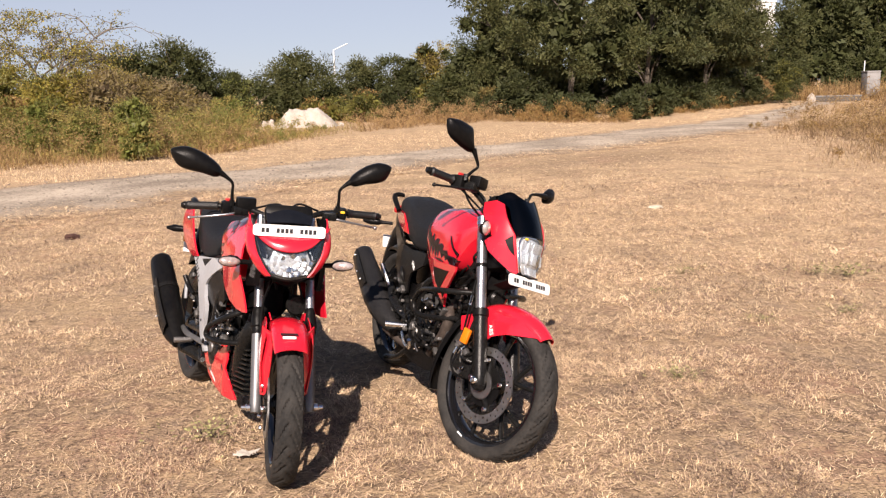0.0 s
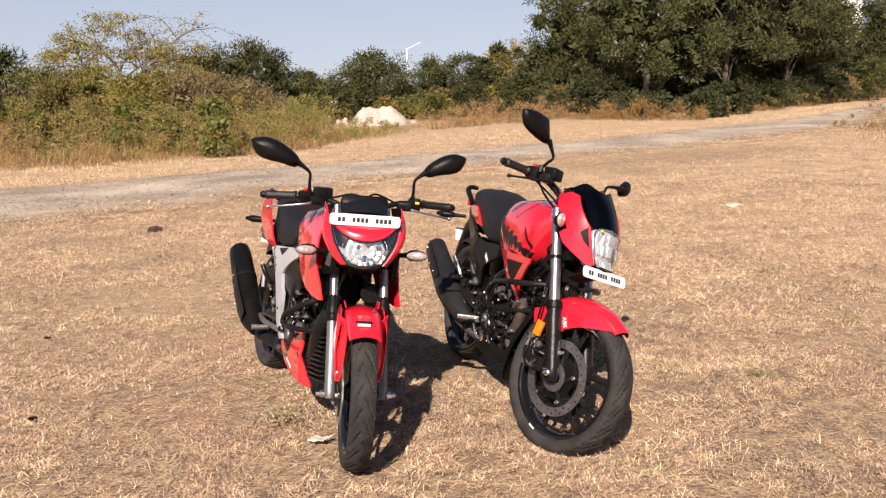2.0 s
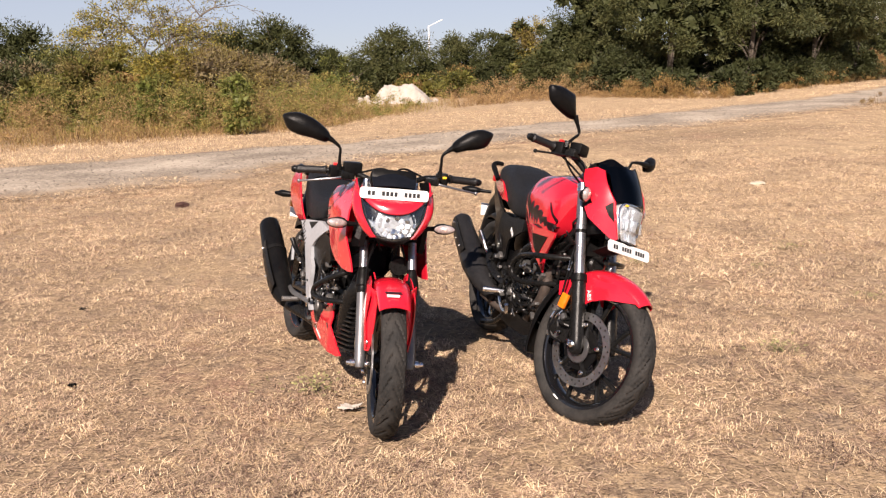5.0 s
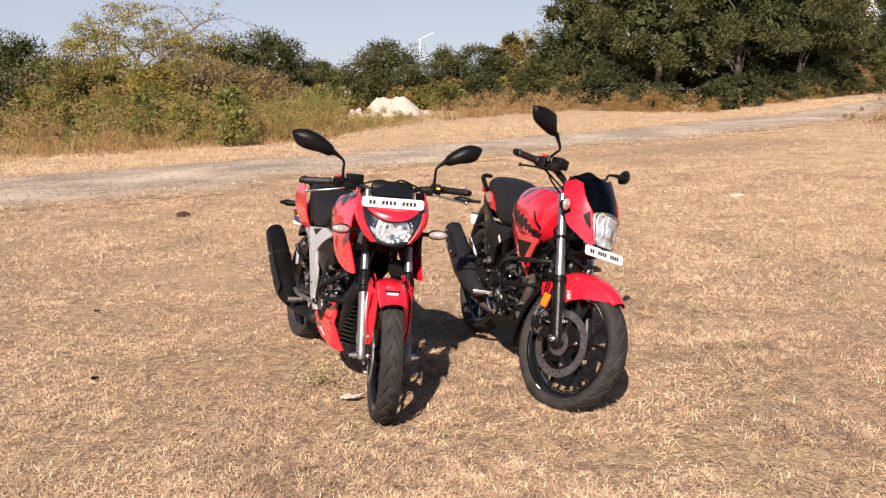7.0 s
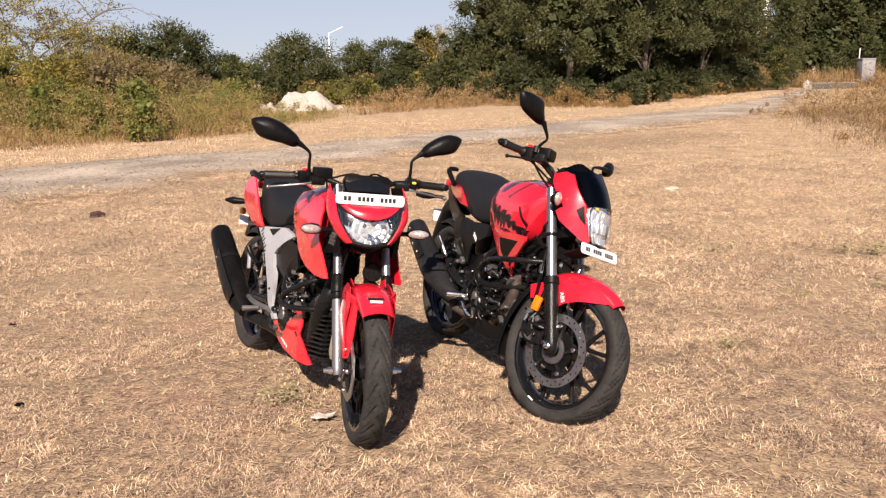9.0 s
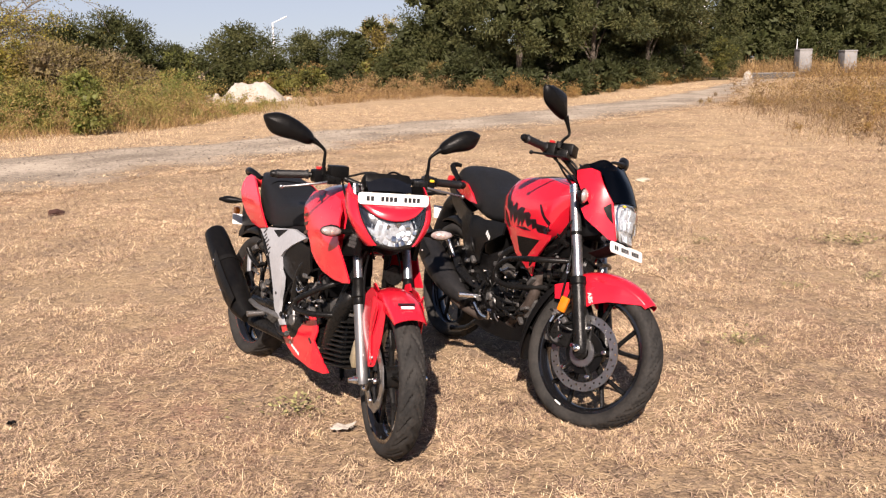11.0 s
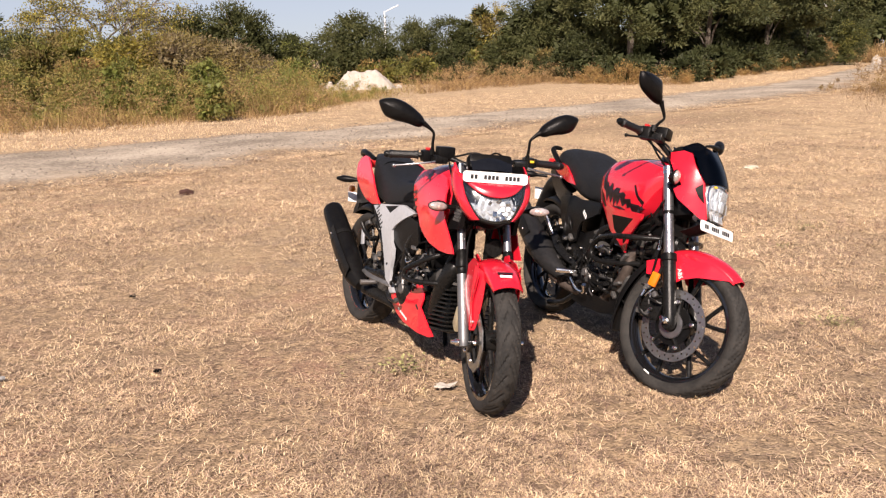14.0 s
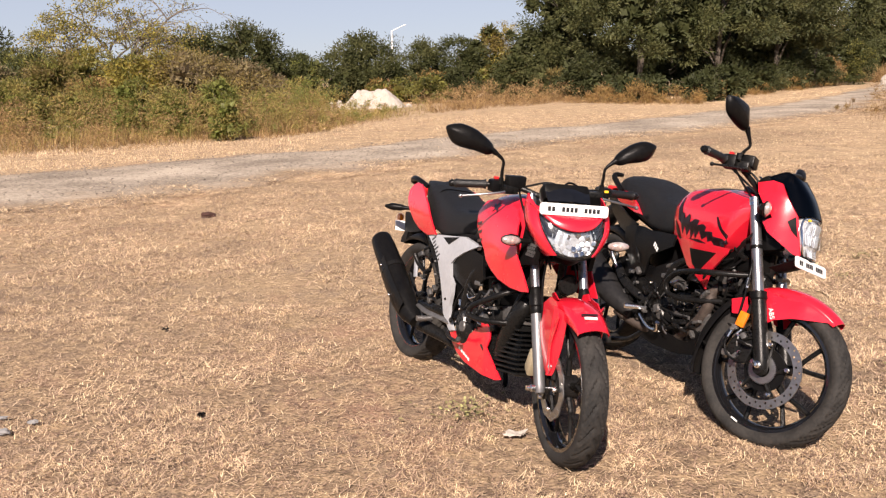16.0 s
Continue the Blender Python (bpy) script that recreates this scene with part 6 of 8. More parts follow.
    for s in (-1, 1):
        part("lamp_wing", sheet(nb(), [Vector((face(a, b) - 0.012, s * a, b)) for a, b in ((0.060, 0.842), (0.095, 0.858), (0.130, 0.885))], [Vector((face(a, b) - 0.012, s * a, b)) for a, b in ((0.078, 0.800), (0.098, 0.806), (0.116, 0.815))], 10, 4, (0.002, 0, 0), 0.003), GLOSSY, hl, "", m)
    inner = [(a * 0.84, 0.792 + (b - 0.792) * 0.80) for a, b in outline]
    lens = part("lens", cutout(nb(), [(a * 0.97, 0.792 + (b - 0.792) * 0.96) for a, b in outline], (), 0.003, lambda u, v, h: Vector((face(u, v) + h, u, v)), 2), LENS, hl, "clear lamp lens", m)
    lens.visible_shadow = False
    r = random.Random(5)
    for ring, count in ((0.026, 9), (0.048, 15), (0.070, 21), (0.092, 27)):
        for k in range(count):
            a = 2 * math.pi * (k + 0.5 * (count % 2)) / count + 0.1
            u0, v0 = 1.12 * ring * math.cos(a), 0.792 + ring * math.sin(a)
            if abs(u0) + 0.004 > 0.066 + (v0 - 0.738) * 0.62 or v0 + 0.010 > 0.826 + abs(u0) * 0.42 or v0 < 0.738 or (abs(u0) > 0.080 and v0 > 0.80):
                continue
            tilt = Vector((1, r.uniform(-0.2, 0.2) - 0.35 * math.cos(a), r.uniform(0.0, 0.35) - 0.3 * math.sin(a))).normalized()
            bm = block(nb(), (0.004, 0.0205, 0.0175), (0, 0, 0), (math.degrees(a), 0, 0), bevel=0.0008, taper=r.uniform(0.75, 1.0))
            bm.transform(Matrix.Translation((face(u0, v0) - 0.020, u0, v0)) @ Vector((1, 0, 0)).rotation_difference(tilt).to_matrix().to_4x4())
            part("reflector", bm, r.choice((REFLECT, LAMP, LAMP)), hl, "", m)
    bowl = [(0.001, 0), (0.007, 0.001), (0.014, 0.006), (0.018, 0.012)]
    bm = lathe(nb(), bowl, 24)
    bm.transform(Matrix.Translation((face(0, 0.79) - 0.035, 0, 0.79)) @ Matrix.Rotation(radians(-90), 4, "Z"))
    part("reflector", bm, LAMP, hl, "", m)
    part("brow", sheet(nb(), [(-0.295, -0.158, 0.918), (-0.250, -0.08, 0.893), (-0.228, 0, 0.885), (-0.250, 0.08, 0.893), (-0.295, 0.158, 0.918)], [(face(0.134, 0.892) + 0.004, -0.136, 0.895), (face(0.07, 0.846) + 0.006, -0.072, 0.850), (face(0, 0.832) + 0.008, 0, 0.836), (face(0.07, 0.846) + 0.006, 0.072, 0.850), (face(0.134, 0.892) + 0.004, 0.136, 0.895)], 24, 5, (0.012, 0, 0.004), 0.006), RED, hl, "red headlamp cowl", m)
    for s in (-1, 1):
        inner = [(face(0.134, 0.894) + 0.003, s * 0.134, 0.898), (face(0.135, 0.872) + 0.003, s * 0.137, 0.873), (face(0.12, 0.818) + 0.003, s * 0.123, 0.818), (face(0.087, 0.76) + 0.003, s * 0.089, 0.760), (face(0.07, 0.742) + 0.003, s * 0.071, 0.741)]
        outer = [(-0.355, s * 0.150, 0.945), (-0.340, s * 0.160, 0.888), (-0.315, s * 0.152, 0.828), (-0.285, s * 0.124, 0.766), (-0.245, s * 0.092, 0.728)]
        part("cowl_side", sheet(nb(), outer, inner, 18, 6, (0.016, s * 0.016, 0), 0.006), RED, hl, "red headlamp cowl", m)
        part("cowl_side", sheet(nb(), outer, [(-0.42, s * 0.118, 0.935), (-0.42, s * 0.128, 0.885), (-0.40, s * 0.125, 0.826), (-0.38, s * 0.105, 0.770), (-0.34, s * 0.085, 0.735)], 14, 4, (0, s * 0.008, 0), 0.005), BLACK, hl, "", m)
    part("chin", sheet(nb(), [(-0.21, -0.066, 0.739), (-0.195, 0, 0.728), (-0.21, 0.066, 0.739)], [(-0.30, -0.05, 0.70), (-0.27, 0, 0.69), (-0.30, 0.05, 0.70)], 10, 4, (0.01, 0, -0.01)), BLACK, hl, "", m)
    number_plate(ob, m, (-0.232, -0.005, 0.906), 0.134, 0.0215, (2, 4, 4), -8)
    part("plate_bracket", block(nb(), (0.05, 0.20, 0.012), (-0.255, 0, 0.895), (0, 10, 0), 0.003), METAL_BLACK, ob, "", m)
    for s in (-1, 1):
        indicator(ob, m, (-0.315, s * 0.135, 0.765), (-0.298, s * 0.242, 0.772), (1, s * 0.15, 0.05), 0.027, shape=(1.5, 0.66))
    part("head_bracket", block(nb(), (0.10, 0.18, 0.14), (-0.40, 0, 0.80), (0, -20, 0), 0.02), BLACK, ob, "", m)
    for pts in ([(-0.50, -0.14, 0.94), (-0.42, -0.13, 0.86), (-0.34, -0.07, 0.76), (-0.33, -0.03, 0.66)], [(-0.50, 0.15, 0.94), (-0.43, 0.14, 0.85), (-0.36, 0.05, 0.70), (-0.34, 0.03, 0.60)], [(-0.33, -0.05, 0.70), (-0.25, -0.085, 0.62), (-0.20, -0.09, 0.50), (-0.22, -0.075, 0.38)], [(-0.48, -0.12, 0.955), (-0.43, -0.03, 0.98), (-0.38, 0.05, 0.93)], [(-0.50, 0.13, 0.955), (-0.44, 0.04, 0.985), (-0.39, -0.02, 0.93)], [(-0.36, 0.04, 0.74), (-0.30, 0.06, 0.66), (-0.34, 0.08, 0.58)]):
        cable(ob, m, pts, 0.0042)
    part("horn", lathe(nb(), [(0, -0.01), (0.035, -0.01), (0.042, 0), (0.036, 0.018), (0, 0.02)], 24), METAL_BLACK, ob, "round black horn", m @ Matrix.Translation((-0.33, 0.05, 0.60)) @ Matrix.Rotation(radians(90), 4, "Z"))
    # tank
    tank_bm = body_loft([(0.60, 0.842, 0.73, 0.075), (0.66, 0.885, 0.69, 0.115), (0.75, 0.918, 0.66, 0.146), (0.86, 0.930, 0.65, 0.156), (0.93, 0.920, 0.66, 0.148), (0.985, 0.895, 0.69, 0.115), (1.015, 0.868, 0.71, 0.08)], 2.7, low=6)
    bmesh.ops.triangulate(tank_bm, faces=tank_bm.faces[:])
    tree = BVHTree.FromBMesh(tank_bm)
    tank = part("fuel_tank", tank_bm, RED, ob, "glossy red fuel tank with dark graphics")
    part("filler_cap", lathe(nb(), [(0, 0.010), (0.03, 0.010), (0.036, 0.005), (0.038, -0.01), (0, -0.01)], 28), CHROME, tank, "round metal filler cap", Matrix.Translation((0.87, 0, 0.932)) @ Matrix.Rotation(radians(90), 4, "X"))
    part("tank_trim", sheet(nb(), [(0.88, -0.07, 0.918), (0.91, 0, 0.934), (0.88, 0.07, 0.918)], [(1.01, -0.07, 0.868), (1.03, 0, 0.875), (1.01, 0.07, 0.868)], 10, 6, (0, 0, 0.018), 0.004), GLOSSY, tank)
    star = [(0.78, 0.868), (0.802, 0.866), (0.808, 0.888), (0.820, 0.868), (0.842, 0.872), (0.824, 0.856), (0.834, 0.836), (0.812, 0.848), (0.794, 0.834), (0.800, 0.854)]
    shroud = [(0.70, 0.872), (0.675, 0.82), (0.695, 0.760), (0.745, 0.715), (0.800, 0.676), (0.828, 0.640), (0.880, 0.610), (0.945, 0.585), (1.04, 0.571), (1.12, 0.572), (1.165, 0.580), (1.160, 0.590), (1.108, 0.650), (1.062, 0.705), (1.036, 0.770), (1.015, 0.830), (0.96, 0.868), (0.86, 0.888), (0.77, 0.888)]
    side_y = lambda u, v: 0.158 + 0.020 * math.exp(-((u - 0.98) / 0.13) ** 2 - ((v - 0.70) / 0.09) ** 2) - 0.55 * max(0, v - 0.80) ** 1.5 * 2.4 - 0.6 * max(0, 0.80 - u) ** 2
    for s in (-1, 1):
        sh = panel(ob, None, "tank_shroud", shroud, lambda u, v, h, s=s: Vector((u, s * (side_y(u, v) + h), v)), RED, "red tank shroud panel", 0.006, 3)
        panel(sh, None, "decal", star, lambda u, v, h, s=s: Vector((u, s * (side_y(u, v) + 0.0068 + h), v)), DECAL, "small black emblem", 0.001, 1)
        for k in range(4):
            z = 0.765 - 0.034 * k
            panel(sh, None, "decal", [(0.702 + 0.014 * k, z), (0.735 + 0.014 * k, z + 0.008), (0.738 + 0.014 * k, z + 0.022), (0.696 + 0.014 * k, z + 0.010)], lambda u, v, h, s=s: Vector((u, s * (side_y(u, v) + 0.0066 + h), v)), DECAL, "", 0.001, 1)
        panel(ob, None, "vent_mesh", [(1.02, 0.66), (1.13, 0.68), (1.14, 0.78), (1.03, 0.84)], lambda u, v, h, s=s: Vector((u, s * (0.118 + h), v)), BLACK, "", 0.02, 0)
        for i in range(4):
            for j in range(4):
                part("mesh_hole", lathe(nb(), [(0.0035, 0), (0.0065, 0), (0.0065, s * 0.003), (0.0035, s * 0.003)], 6, (1.078 + 0.014 * i + (0.007 if j % 2 else 0), s * 0.1395, 0.712 + 0.013 * j), close=True), CAST, ob, "")
    # seat and tail
    seat = part("seat", body_loft([(-0.07, 0.893, 0.865, 0.045), (0.0, 0.898, 0.83, 0.078), (0.10, 0.896, 0.75, 0.116), (0.20, 0.870, 0.69, 0.134), (0.29, 0.838, 0.665, 0.144), (0.39, 0.810, 0.665, 0.146), (0.50, 0.803, 0.685, 0.130), (0.59, 0.824, 0.71, 0.108), (0.65, 0.852, 0.75, 0.082)], 3.6, low=5), VINYL, ob, "black vinyl stepped seat")
    part("seam", tube(nb(), [(0.215, -0.126, 0.72), (0.205, -0.11, 0.852), (0.20, 0, 0.874), (0.205, 0.11, 0.852), (0.215, 0.126, 0.72)], 0.0025, 6, 8), BLACK, seat)
    tailp = [(-0.04, 0.830), (-0.02, 0.860), (0.02, 0.876), (0.07, 0.872), (0.14, 0.842), (0.226, 0.790), (0.290, 0.722), (0.338, 0.665), (0.246, 0.650), (0.15, 0.664), (0.080, 0.696), (0.005, 0.748), (-0.03, 0.79)]
    for s in (-1, 1):
        panel(ob, None, "tail_panel", tailp, lambda u, v, h, s=s: Vector((u, s * (0.146 - 0.05 * max(0, 0.20 - u) + 0.022 * (1 - ((v - 0.755) / 0.12) ** 2) + h), v)), RED, "red tail side panel", 0.008, 3)
        part("grab_rail", tube(nb(), [(0.06, s * 0.108, 0.866), (-0.04, s * 0.116, 0.888), (-0.12, s * 0.106, 0.890), (-0.17, s * 0.085, 0.876), (-0.185, s * 0.06, 0.862)], [0.012, 0.014, 0.016, 0.015, 0.012], 12, 4, squash=0.7), BLACK, ob, "black rear grab rail")
        indicator(ob, None, (-0.12, s * 0.06, 0.735), (-0.222, s * 0.195, 0.722), (-1, 0, 0), 0.022, True, "rear_indicator")
        panel(ob, None, "side_cover", [(0.25, 0.66), (0.40, 0.69), (0.62, 0.715), (0.68, 0.78), (0.72, 0.70), (0.74, 0.60), (0.70, 0.46), (0.58, 0.42), (0.45, 0.46), (0.33, 0.56)], lambda u, v, h, s=s: Vector((u, s * (0.105 + h), v)), BLACK, "", 0.012, 1)
        panel(ob, None, "side_cover", [(0.50, 0.555), (0.58, 0.625), (0.68, 0.655), (0.77, 0.645), (0.80, 0.555), (0.74, 0.50), (0.635, 0.478), (0.55, 0.505)], lambda u, v, h, s=s: Vector((u, s * (0.120 + 0.018 * math.sin(9 * (v - 0.46)) + h), v)), BLACK, "", 0.010, 2)
    # black block added below the tank to fill the gap, no real part
    part("under_tank_filler", block(nb(), (0.30, 0.13, 0.20), (0.80, 0, 0.55), (0, -12, 0), 0.03), BLACK, ob)
    part("tail_lamp", block(nb(), (0.03, 0.11, 0.04), (-0.165, 0, 0.83), (0, 25, 0), 0.012), REDRING, ob, "red tail lamp")
    part("rear_mudguard", tube(nb(), [(0.02, 0, 0.72), (-0.10, 0, 0.71), (-0.19, 0, 0.66), (-0.25, 0, 0.56)], [0.05, 0.045, 0.04, 0.03], 12, 4, squash=1.0), BLACK, ob)
    panel(ob, None, "tail_bracket", [(-0.30, 0.70), (-0.14, 0.715), (-0.03, 0.70), (-0.05, 0.655), (-0.083, 0.626), (-0.231, 0.60), (-0.242, 0.546), (-0.30, 0.535), (-0.30, 0.56), (-0.27, 0.60), (-0.29, 0.655)], lambda u, v, h: Vector((u, 0.035 - h, v)), BLACK, "black tail bracket", 0.075, 1)
    part("rear_plate", block(nb(), (0.006, 0.12, 0.055), (-0.325, -0.015, 0.620), (0, -20, 0), 0.002), PLATE_W, ob, "white rear number plate")
    part("plate_lamp", lathe(nb(), [(0, -0.012), (0.016, -0.012), (0.020, 0), (0.016, 0.012), (0, 0.012)], 18, (-0.255, -0.085, 0.672)), AMBER, ob, "round amber reflector")
    fender(ob, None, (-0.005, 0, 0.288), 0.335, 60, 128, 0.07, "tyre_hugger", "black tyre hugger", BLACK, 0.03, 0.9)
    # frame
    silver = [(0.252, 0.647), (0.334, 0.666), (0.456, 0.680), (0.599, 0.698), (0.735, 0.680), (0.67, 0.655), (0.612, 0.630), (0.546, 0.593), (0.516, 0.565), (0.528, 0.511), (0.562, 0.485), (0.566, 0.440), (0.556, 0.385), (0.568, 0.330), (0.612, 0.288), (0.580, 0.278), (0.540, 0.310), (0.506, 0.340), (0.474, 0.422), (0.436, 0.487), (0.390, 0.553), (0.325, 0.607)]
    for s in (-1, 1):
        fp = panel(ob, None, "frame_panel", silver, lambda u, v, h, s=s: Vector((u, s * (0.128 + 0.012 * math.sin(6 * (v - 0.3)) + h), v)), SILVER, "silver painted frame panel", 0.016, 2)
        panel(fp, None, "frame_inset", [(0.405, 0.664), (0.550, 0.688), (0.468, 0.642)], lambda u, v, h, s=s: Vector((u, s * (0.128 + 0.012 * math.sin(6 * (v - 0.3)) + 0.0162 + h), v)), BLACK, "", 0.002, 1)
        script = [(0.300, 0.640), (0.315, 0.626), (0.328, 0.613), (0.341, 0.600), (0.354, 0.585), (0.367, 0.570), (0.380, 0.553)]
        for k, (u, v) in enumerate(script):
            g = 0.030 if k in (0, 3, 5) else 0.018
            panel(fp, None, "marking", [(u - 0.004, v - 0.003), (u + 0.001, v - 0.008), (u + g + 0.002, v + g * 0.55 - 0.003), (u + g - 0.003, v + g * 0.55 + 0.003)], lambda a, b, h, s=s: Vector((a, s * (0.128 + 0.012 * math.sin(6 * (b - 0.3)) + 0.0165 + h), b)), INK, "", 0.001, 0)
        part("bolt", bolt((0.60, s * 0.150, 0.33), 0.012, 0.008, s), METAL_BLACK, fp)
        part("bolt", bolt((0.515, s * 0.150, 0.405), 0.006, 0.006, s), METAL_BLACK, fp)
        part("frame_tube", tube(nb(), [(0.62, s * 0.11, 0.30), (0.66, s * 0.13, 0.48), (0.72, s * 0.13, 0.58), (0.86, s * 0.10, 0.66), (1.04, s * 0.05, 0.76)], 0.016, 12, 5), METAL_BLACK, ob)
        part("frame_tube", tube(nb(), [(1.06, s * 0.04, 0.74), (1.03, s * 0.07, 0.60), (1.0, s * 0.09, 0.50), (0.96, s * 0.10, 0.40)], 0.014, 12, 5), METAL_BLACK, ob)
        part("crash_guard", tube(nb(), [(1.02, s * 0.07, 0.575), (0.97, s * 0.16, 0.525), (0.88, s * 0.205, 0.465), (0.845, s * 0.210, 0.435), (0.855, s * 0.208, 0.410), (0.94, s * 0.185, 0.412), (1.01, s * 0.12, 0.425), (1.02, s * 0.07, 0.435)], 0.0115, 12, 6), METAL_BLACK, ob, "black tubular crash guard")
        belly = [(0.565, 0.275), (0.64, 0.292), (0.735, 0.298), (0.770, 0.325), (0.800, 0.372), (0.865, 0.385), (0.895, 0.368), (0.902, 0.330), (0.890, 0.290), (0.930, 0.245), (0.985, 0.186), (0.955, 0.174), (0.86, 0.172), (0.72, 0.180), (0.65, 0.200), (0.60, 0.230)]
        bl = panel(ob, None, "belly_panel", belly, lambda u, v, h, s=s: Vector((u, s * (0.112 + 0.014 * math.sin(9 * (v - 0.16)) - 0.25 * max(0, u - 0.88) + h), v)), RED, "red belly panel", 0.006, 3)
        panel(bl, None, "vent", [(0.842, 0.288), (0.868, 0.272), (0.876, 0.279), (0.853, 0.295)], lambda u, v, h, s=s: Vector((u, s * (0.112 + 0.014 * math.sin(9 * (v - 0.16)) + 0.0062 + h), v)), INK, "", 0.001, 0)
        for k in range(5):
            u, v = 0.665 + 0.021 * k, 0.222 - 0.006 * k
            panel(bl, None, "marking", [(u, v), (u + 0.015, v - 0.003), (u + 0.015, v + 0.009), (u, v + 0.012)], lambda a, b, h, s=s: Vector((a, s * (0.112 + 0.014 * math.sin(9 * (b - 0.16)) - 0.25 * max(0, a - 0.88) + 0.0064 + h), b)), WHITE, "", 0.0008, 0)
    # engine
    eng = engine(ob, (0.985, 0, 0.315), (0.74, 0, 0.345, 0.34, 0.21, 0.20), -9, 10, (0.20, 0.21, 0.20), fin_t=0.0080)
    engine_fittings(ob, -0.118, ((0.62, 0.385), (0.66, 0.48), (0.84, 0.50), (0.87, 0.43), (0.80, 0.37), (0.72, 0.475), (0.90, 0.47)), ((0.70, 0.455, 0.10, 0.045), (0.80, 0.475, 0.11, 0.05), (0.66, 0.40, 0.07, 0.05), (0.81, 0.405, 0.09, 0.03)))
    engine_details(eng, -0.128, 0.62, 0.93, 0.36, 0.55, 44, 21)
    engine_details(ob, -0.105, 0.12, 0.50, 0.34, 0.60, 30, 22)
    part("oil_cooler", block(nb(), (0.04, 0.17, 0.10), (1.05, 0, 0.50), (0, 12, 0), 0.008), METAL_BLACK, ob)
    part("airbox", block(nb(), (0.22, 0.18, 0.18), (0.60, 0, 0.60), bevel=0.03), BLACK, ob)
    for k in range(7):
        part("cooler_fin", block(nb(), (0.045, 0.174, 0.004), (1.05, 0, 0.462 + 0.0125 * k), (0, 12, 0), 0.001), METAL_BLACK, ob)
    part("carburettor", block(nb(), (0.08, 0.09, 0.08), (0.78, -0.03, 0.51), (0, 20, 0), 0.015), CAST, ob, "grey metal throttle body")
    part("injector", tube(nb(), [(0.78, -0.05, 0.55), (0.80, -0.10, 0.53), (0.86, -0.11, 0.50)], 0.008, 8, 4), CHROME, ob)
    part("engine_mark", block(nb(), (0.028, 0.003, 0.018), (0.70, -0.139, 0.36), (0, -8, 0), 0), WHITE, eng, "small white mark")
    pipe = [(1.06, -0.075, 0.525), (1.045, -0.09, 0.49), (1.00, -0.095, 0.415), (0.945, -0.080, 0.325), (0.885, -0.065, 0.235), (0.76, -0.075, 0.205), (0.62, -0.075, 0.205), (0.50, -0.11, 0.225), (0.36, -0.175, 0.25)]
    ex = part("exhaust", tube(nb(), pipe, [0.026, 0.034, 0.037, 0.036, 0.031, 0.024, 0.022, 0.024, 0.032], 18, 5), METAL_BLACK, ob, "black exhaust pipe with a shield")
    mf = [(0.34, -0.188, 0.255), (0.27, -0.198, 0.285), (0.20, -0.205, 0.33), (0.10, -0.210, 0.40), (0.0, -0.214, 0.465), (-0.10, -0.217, 0.528), (-0.150, -0.218, 0.558), (-0.165, -0.218, 0.567)]
    part("muffler", tube(nb(), mf, [0.032, 0.052, 0.062, 0.061, 0.059, 0.056, 0.051, 0.033], 24, 4, squash=0.9), BLACK, ex, "matt black upswept muffler")
    part("muffler_band", tube(nb(), [(0.055, -0.212, 0.430), (0.035, -0.2125, 0.443)], 0.0625, 24, 1, squash=0.92), METAL_BLACK, ex)
    part("heat_shield", sheet(nb(), [(0.30, -0.252, 0.33), (0.15, -0.262, 0.42), (0.02, -0.265, 0.50)], [(0.27, -0.252, 0.27), (0.12, -0.262, 0.345), (-0.01, -0.264, 0.43)], 12, 4, (0, -0.008, 0), 0.003), BLACK, ex)
    part("muffler_end", tube(nb(), [(-0.160, -0.218, 0.564), (-0.172, -0.218, 0.571)], [0.030, 0.022], 20, 1), METAL_BLACK, ex)
    for k, (u, v) in enumerate(((0.16, 0.335), (0.02, 0.452))):
        part("bolt", bolt((u, -0.266, v), 0.006, 0.006), CHROME, ex)
    # foot controls
    part("footrest_bracket", tube(nb(), [(0.30, -0.175, 0.325), (0.40, -0.178, 0.318), (0.50, -0.155, 0.315), (0.58, -0.13, 0.31)], [0.010, 0.012, 0.012, 0.014], 10, 4, squash=0.6), CAST, ob, "grey footrest bracket")
    part("footrest", tube(nb(), [(0.45, -0.16, 0.30), (0.445, -0.24, 0.292)], [0.011, 0.013], 10, 1), CAST, ob)
    part("footrest", tube(nb(), [(0.45, 0.16, 0.30), (0.445, 0.24, 0.292)], [0.011, 0.013], 10, 1), CAST, ob)
    part("passenger_footrest", tube(nb(), [(0.24, -0.13, 0.47), (0.18, -0.145, 0.50), (0.15, -0.16, 0.54)], [0.010, 0.012, 0.012], 10, 3), METAL_BLACK, ob)
    part("heel_guard", block(nb(), (0.028, 0.010, 0.085), (0.165, -0.150, 0.475), (0, -14, 0), 0.003), SILVER, ob, "silver heel plate")
    part("brake_pedal", tube(nb(), [(0.56, -0.15, 0.28), (0.64, -0.165, 0.262), (0.72, -0.17, 0.268), (0.75, -0.185, 0.285)], [0.009, 0.008, 0.008, 0.011], 8, 4), METAL_BLACK, ob)
    part("side_stand", tube(nb(), [(0.62, 0.10, 0.25), (0.60, 0.17, 0.12), (0.58, 0.215, -0.045)], [0.012, 0.011, 0.013], 10, 3), METAL_BLACK, ob)
    swing(ob, (-0.005, 0.288), (0.56, 0.335))
    sh = part("shock_absorber", tube(nb(), [(0.40, 0, 0.36), (0.34, 0, 0.62)], 0.018, 12, 1), CHROME, ob)
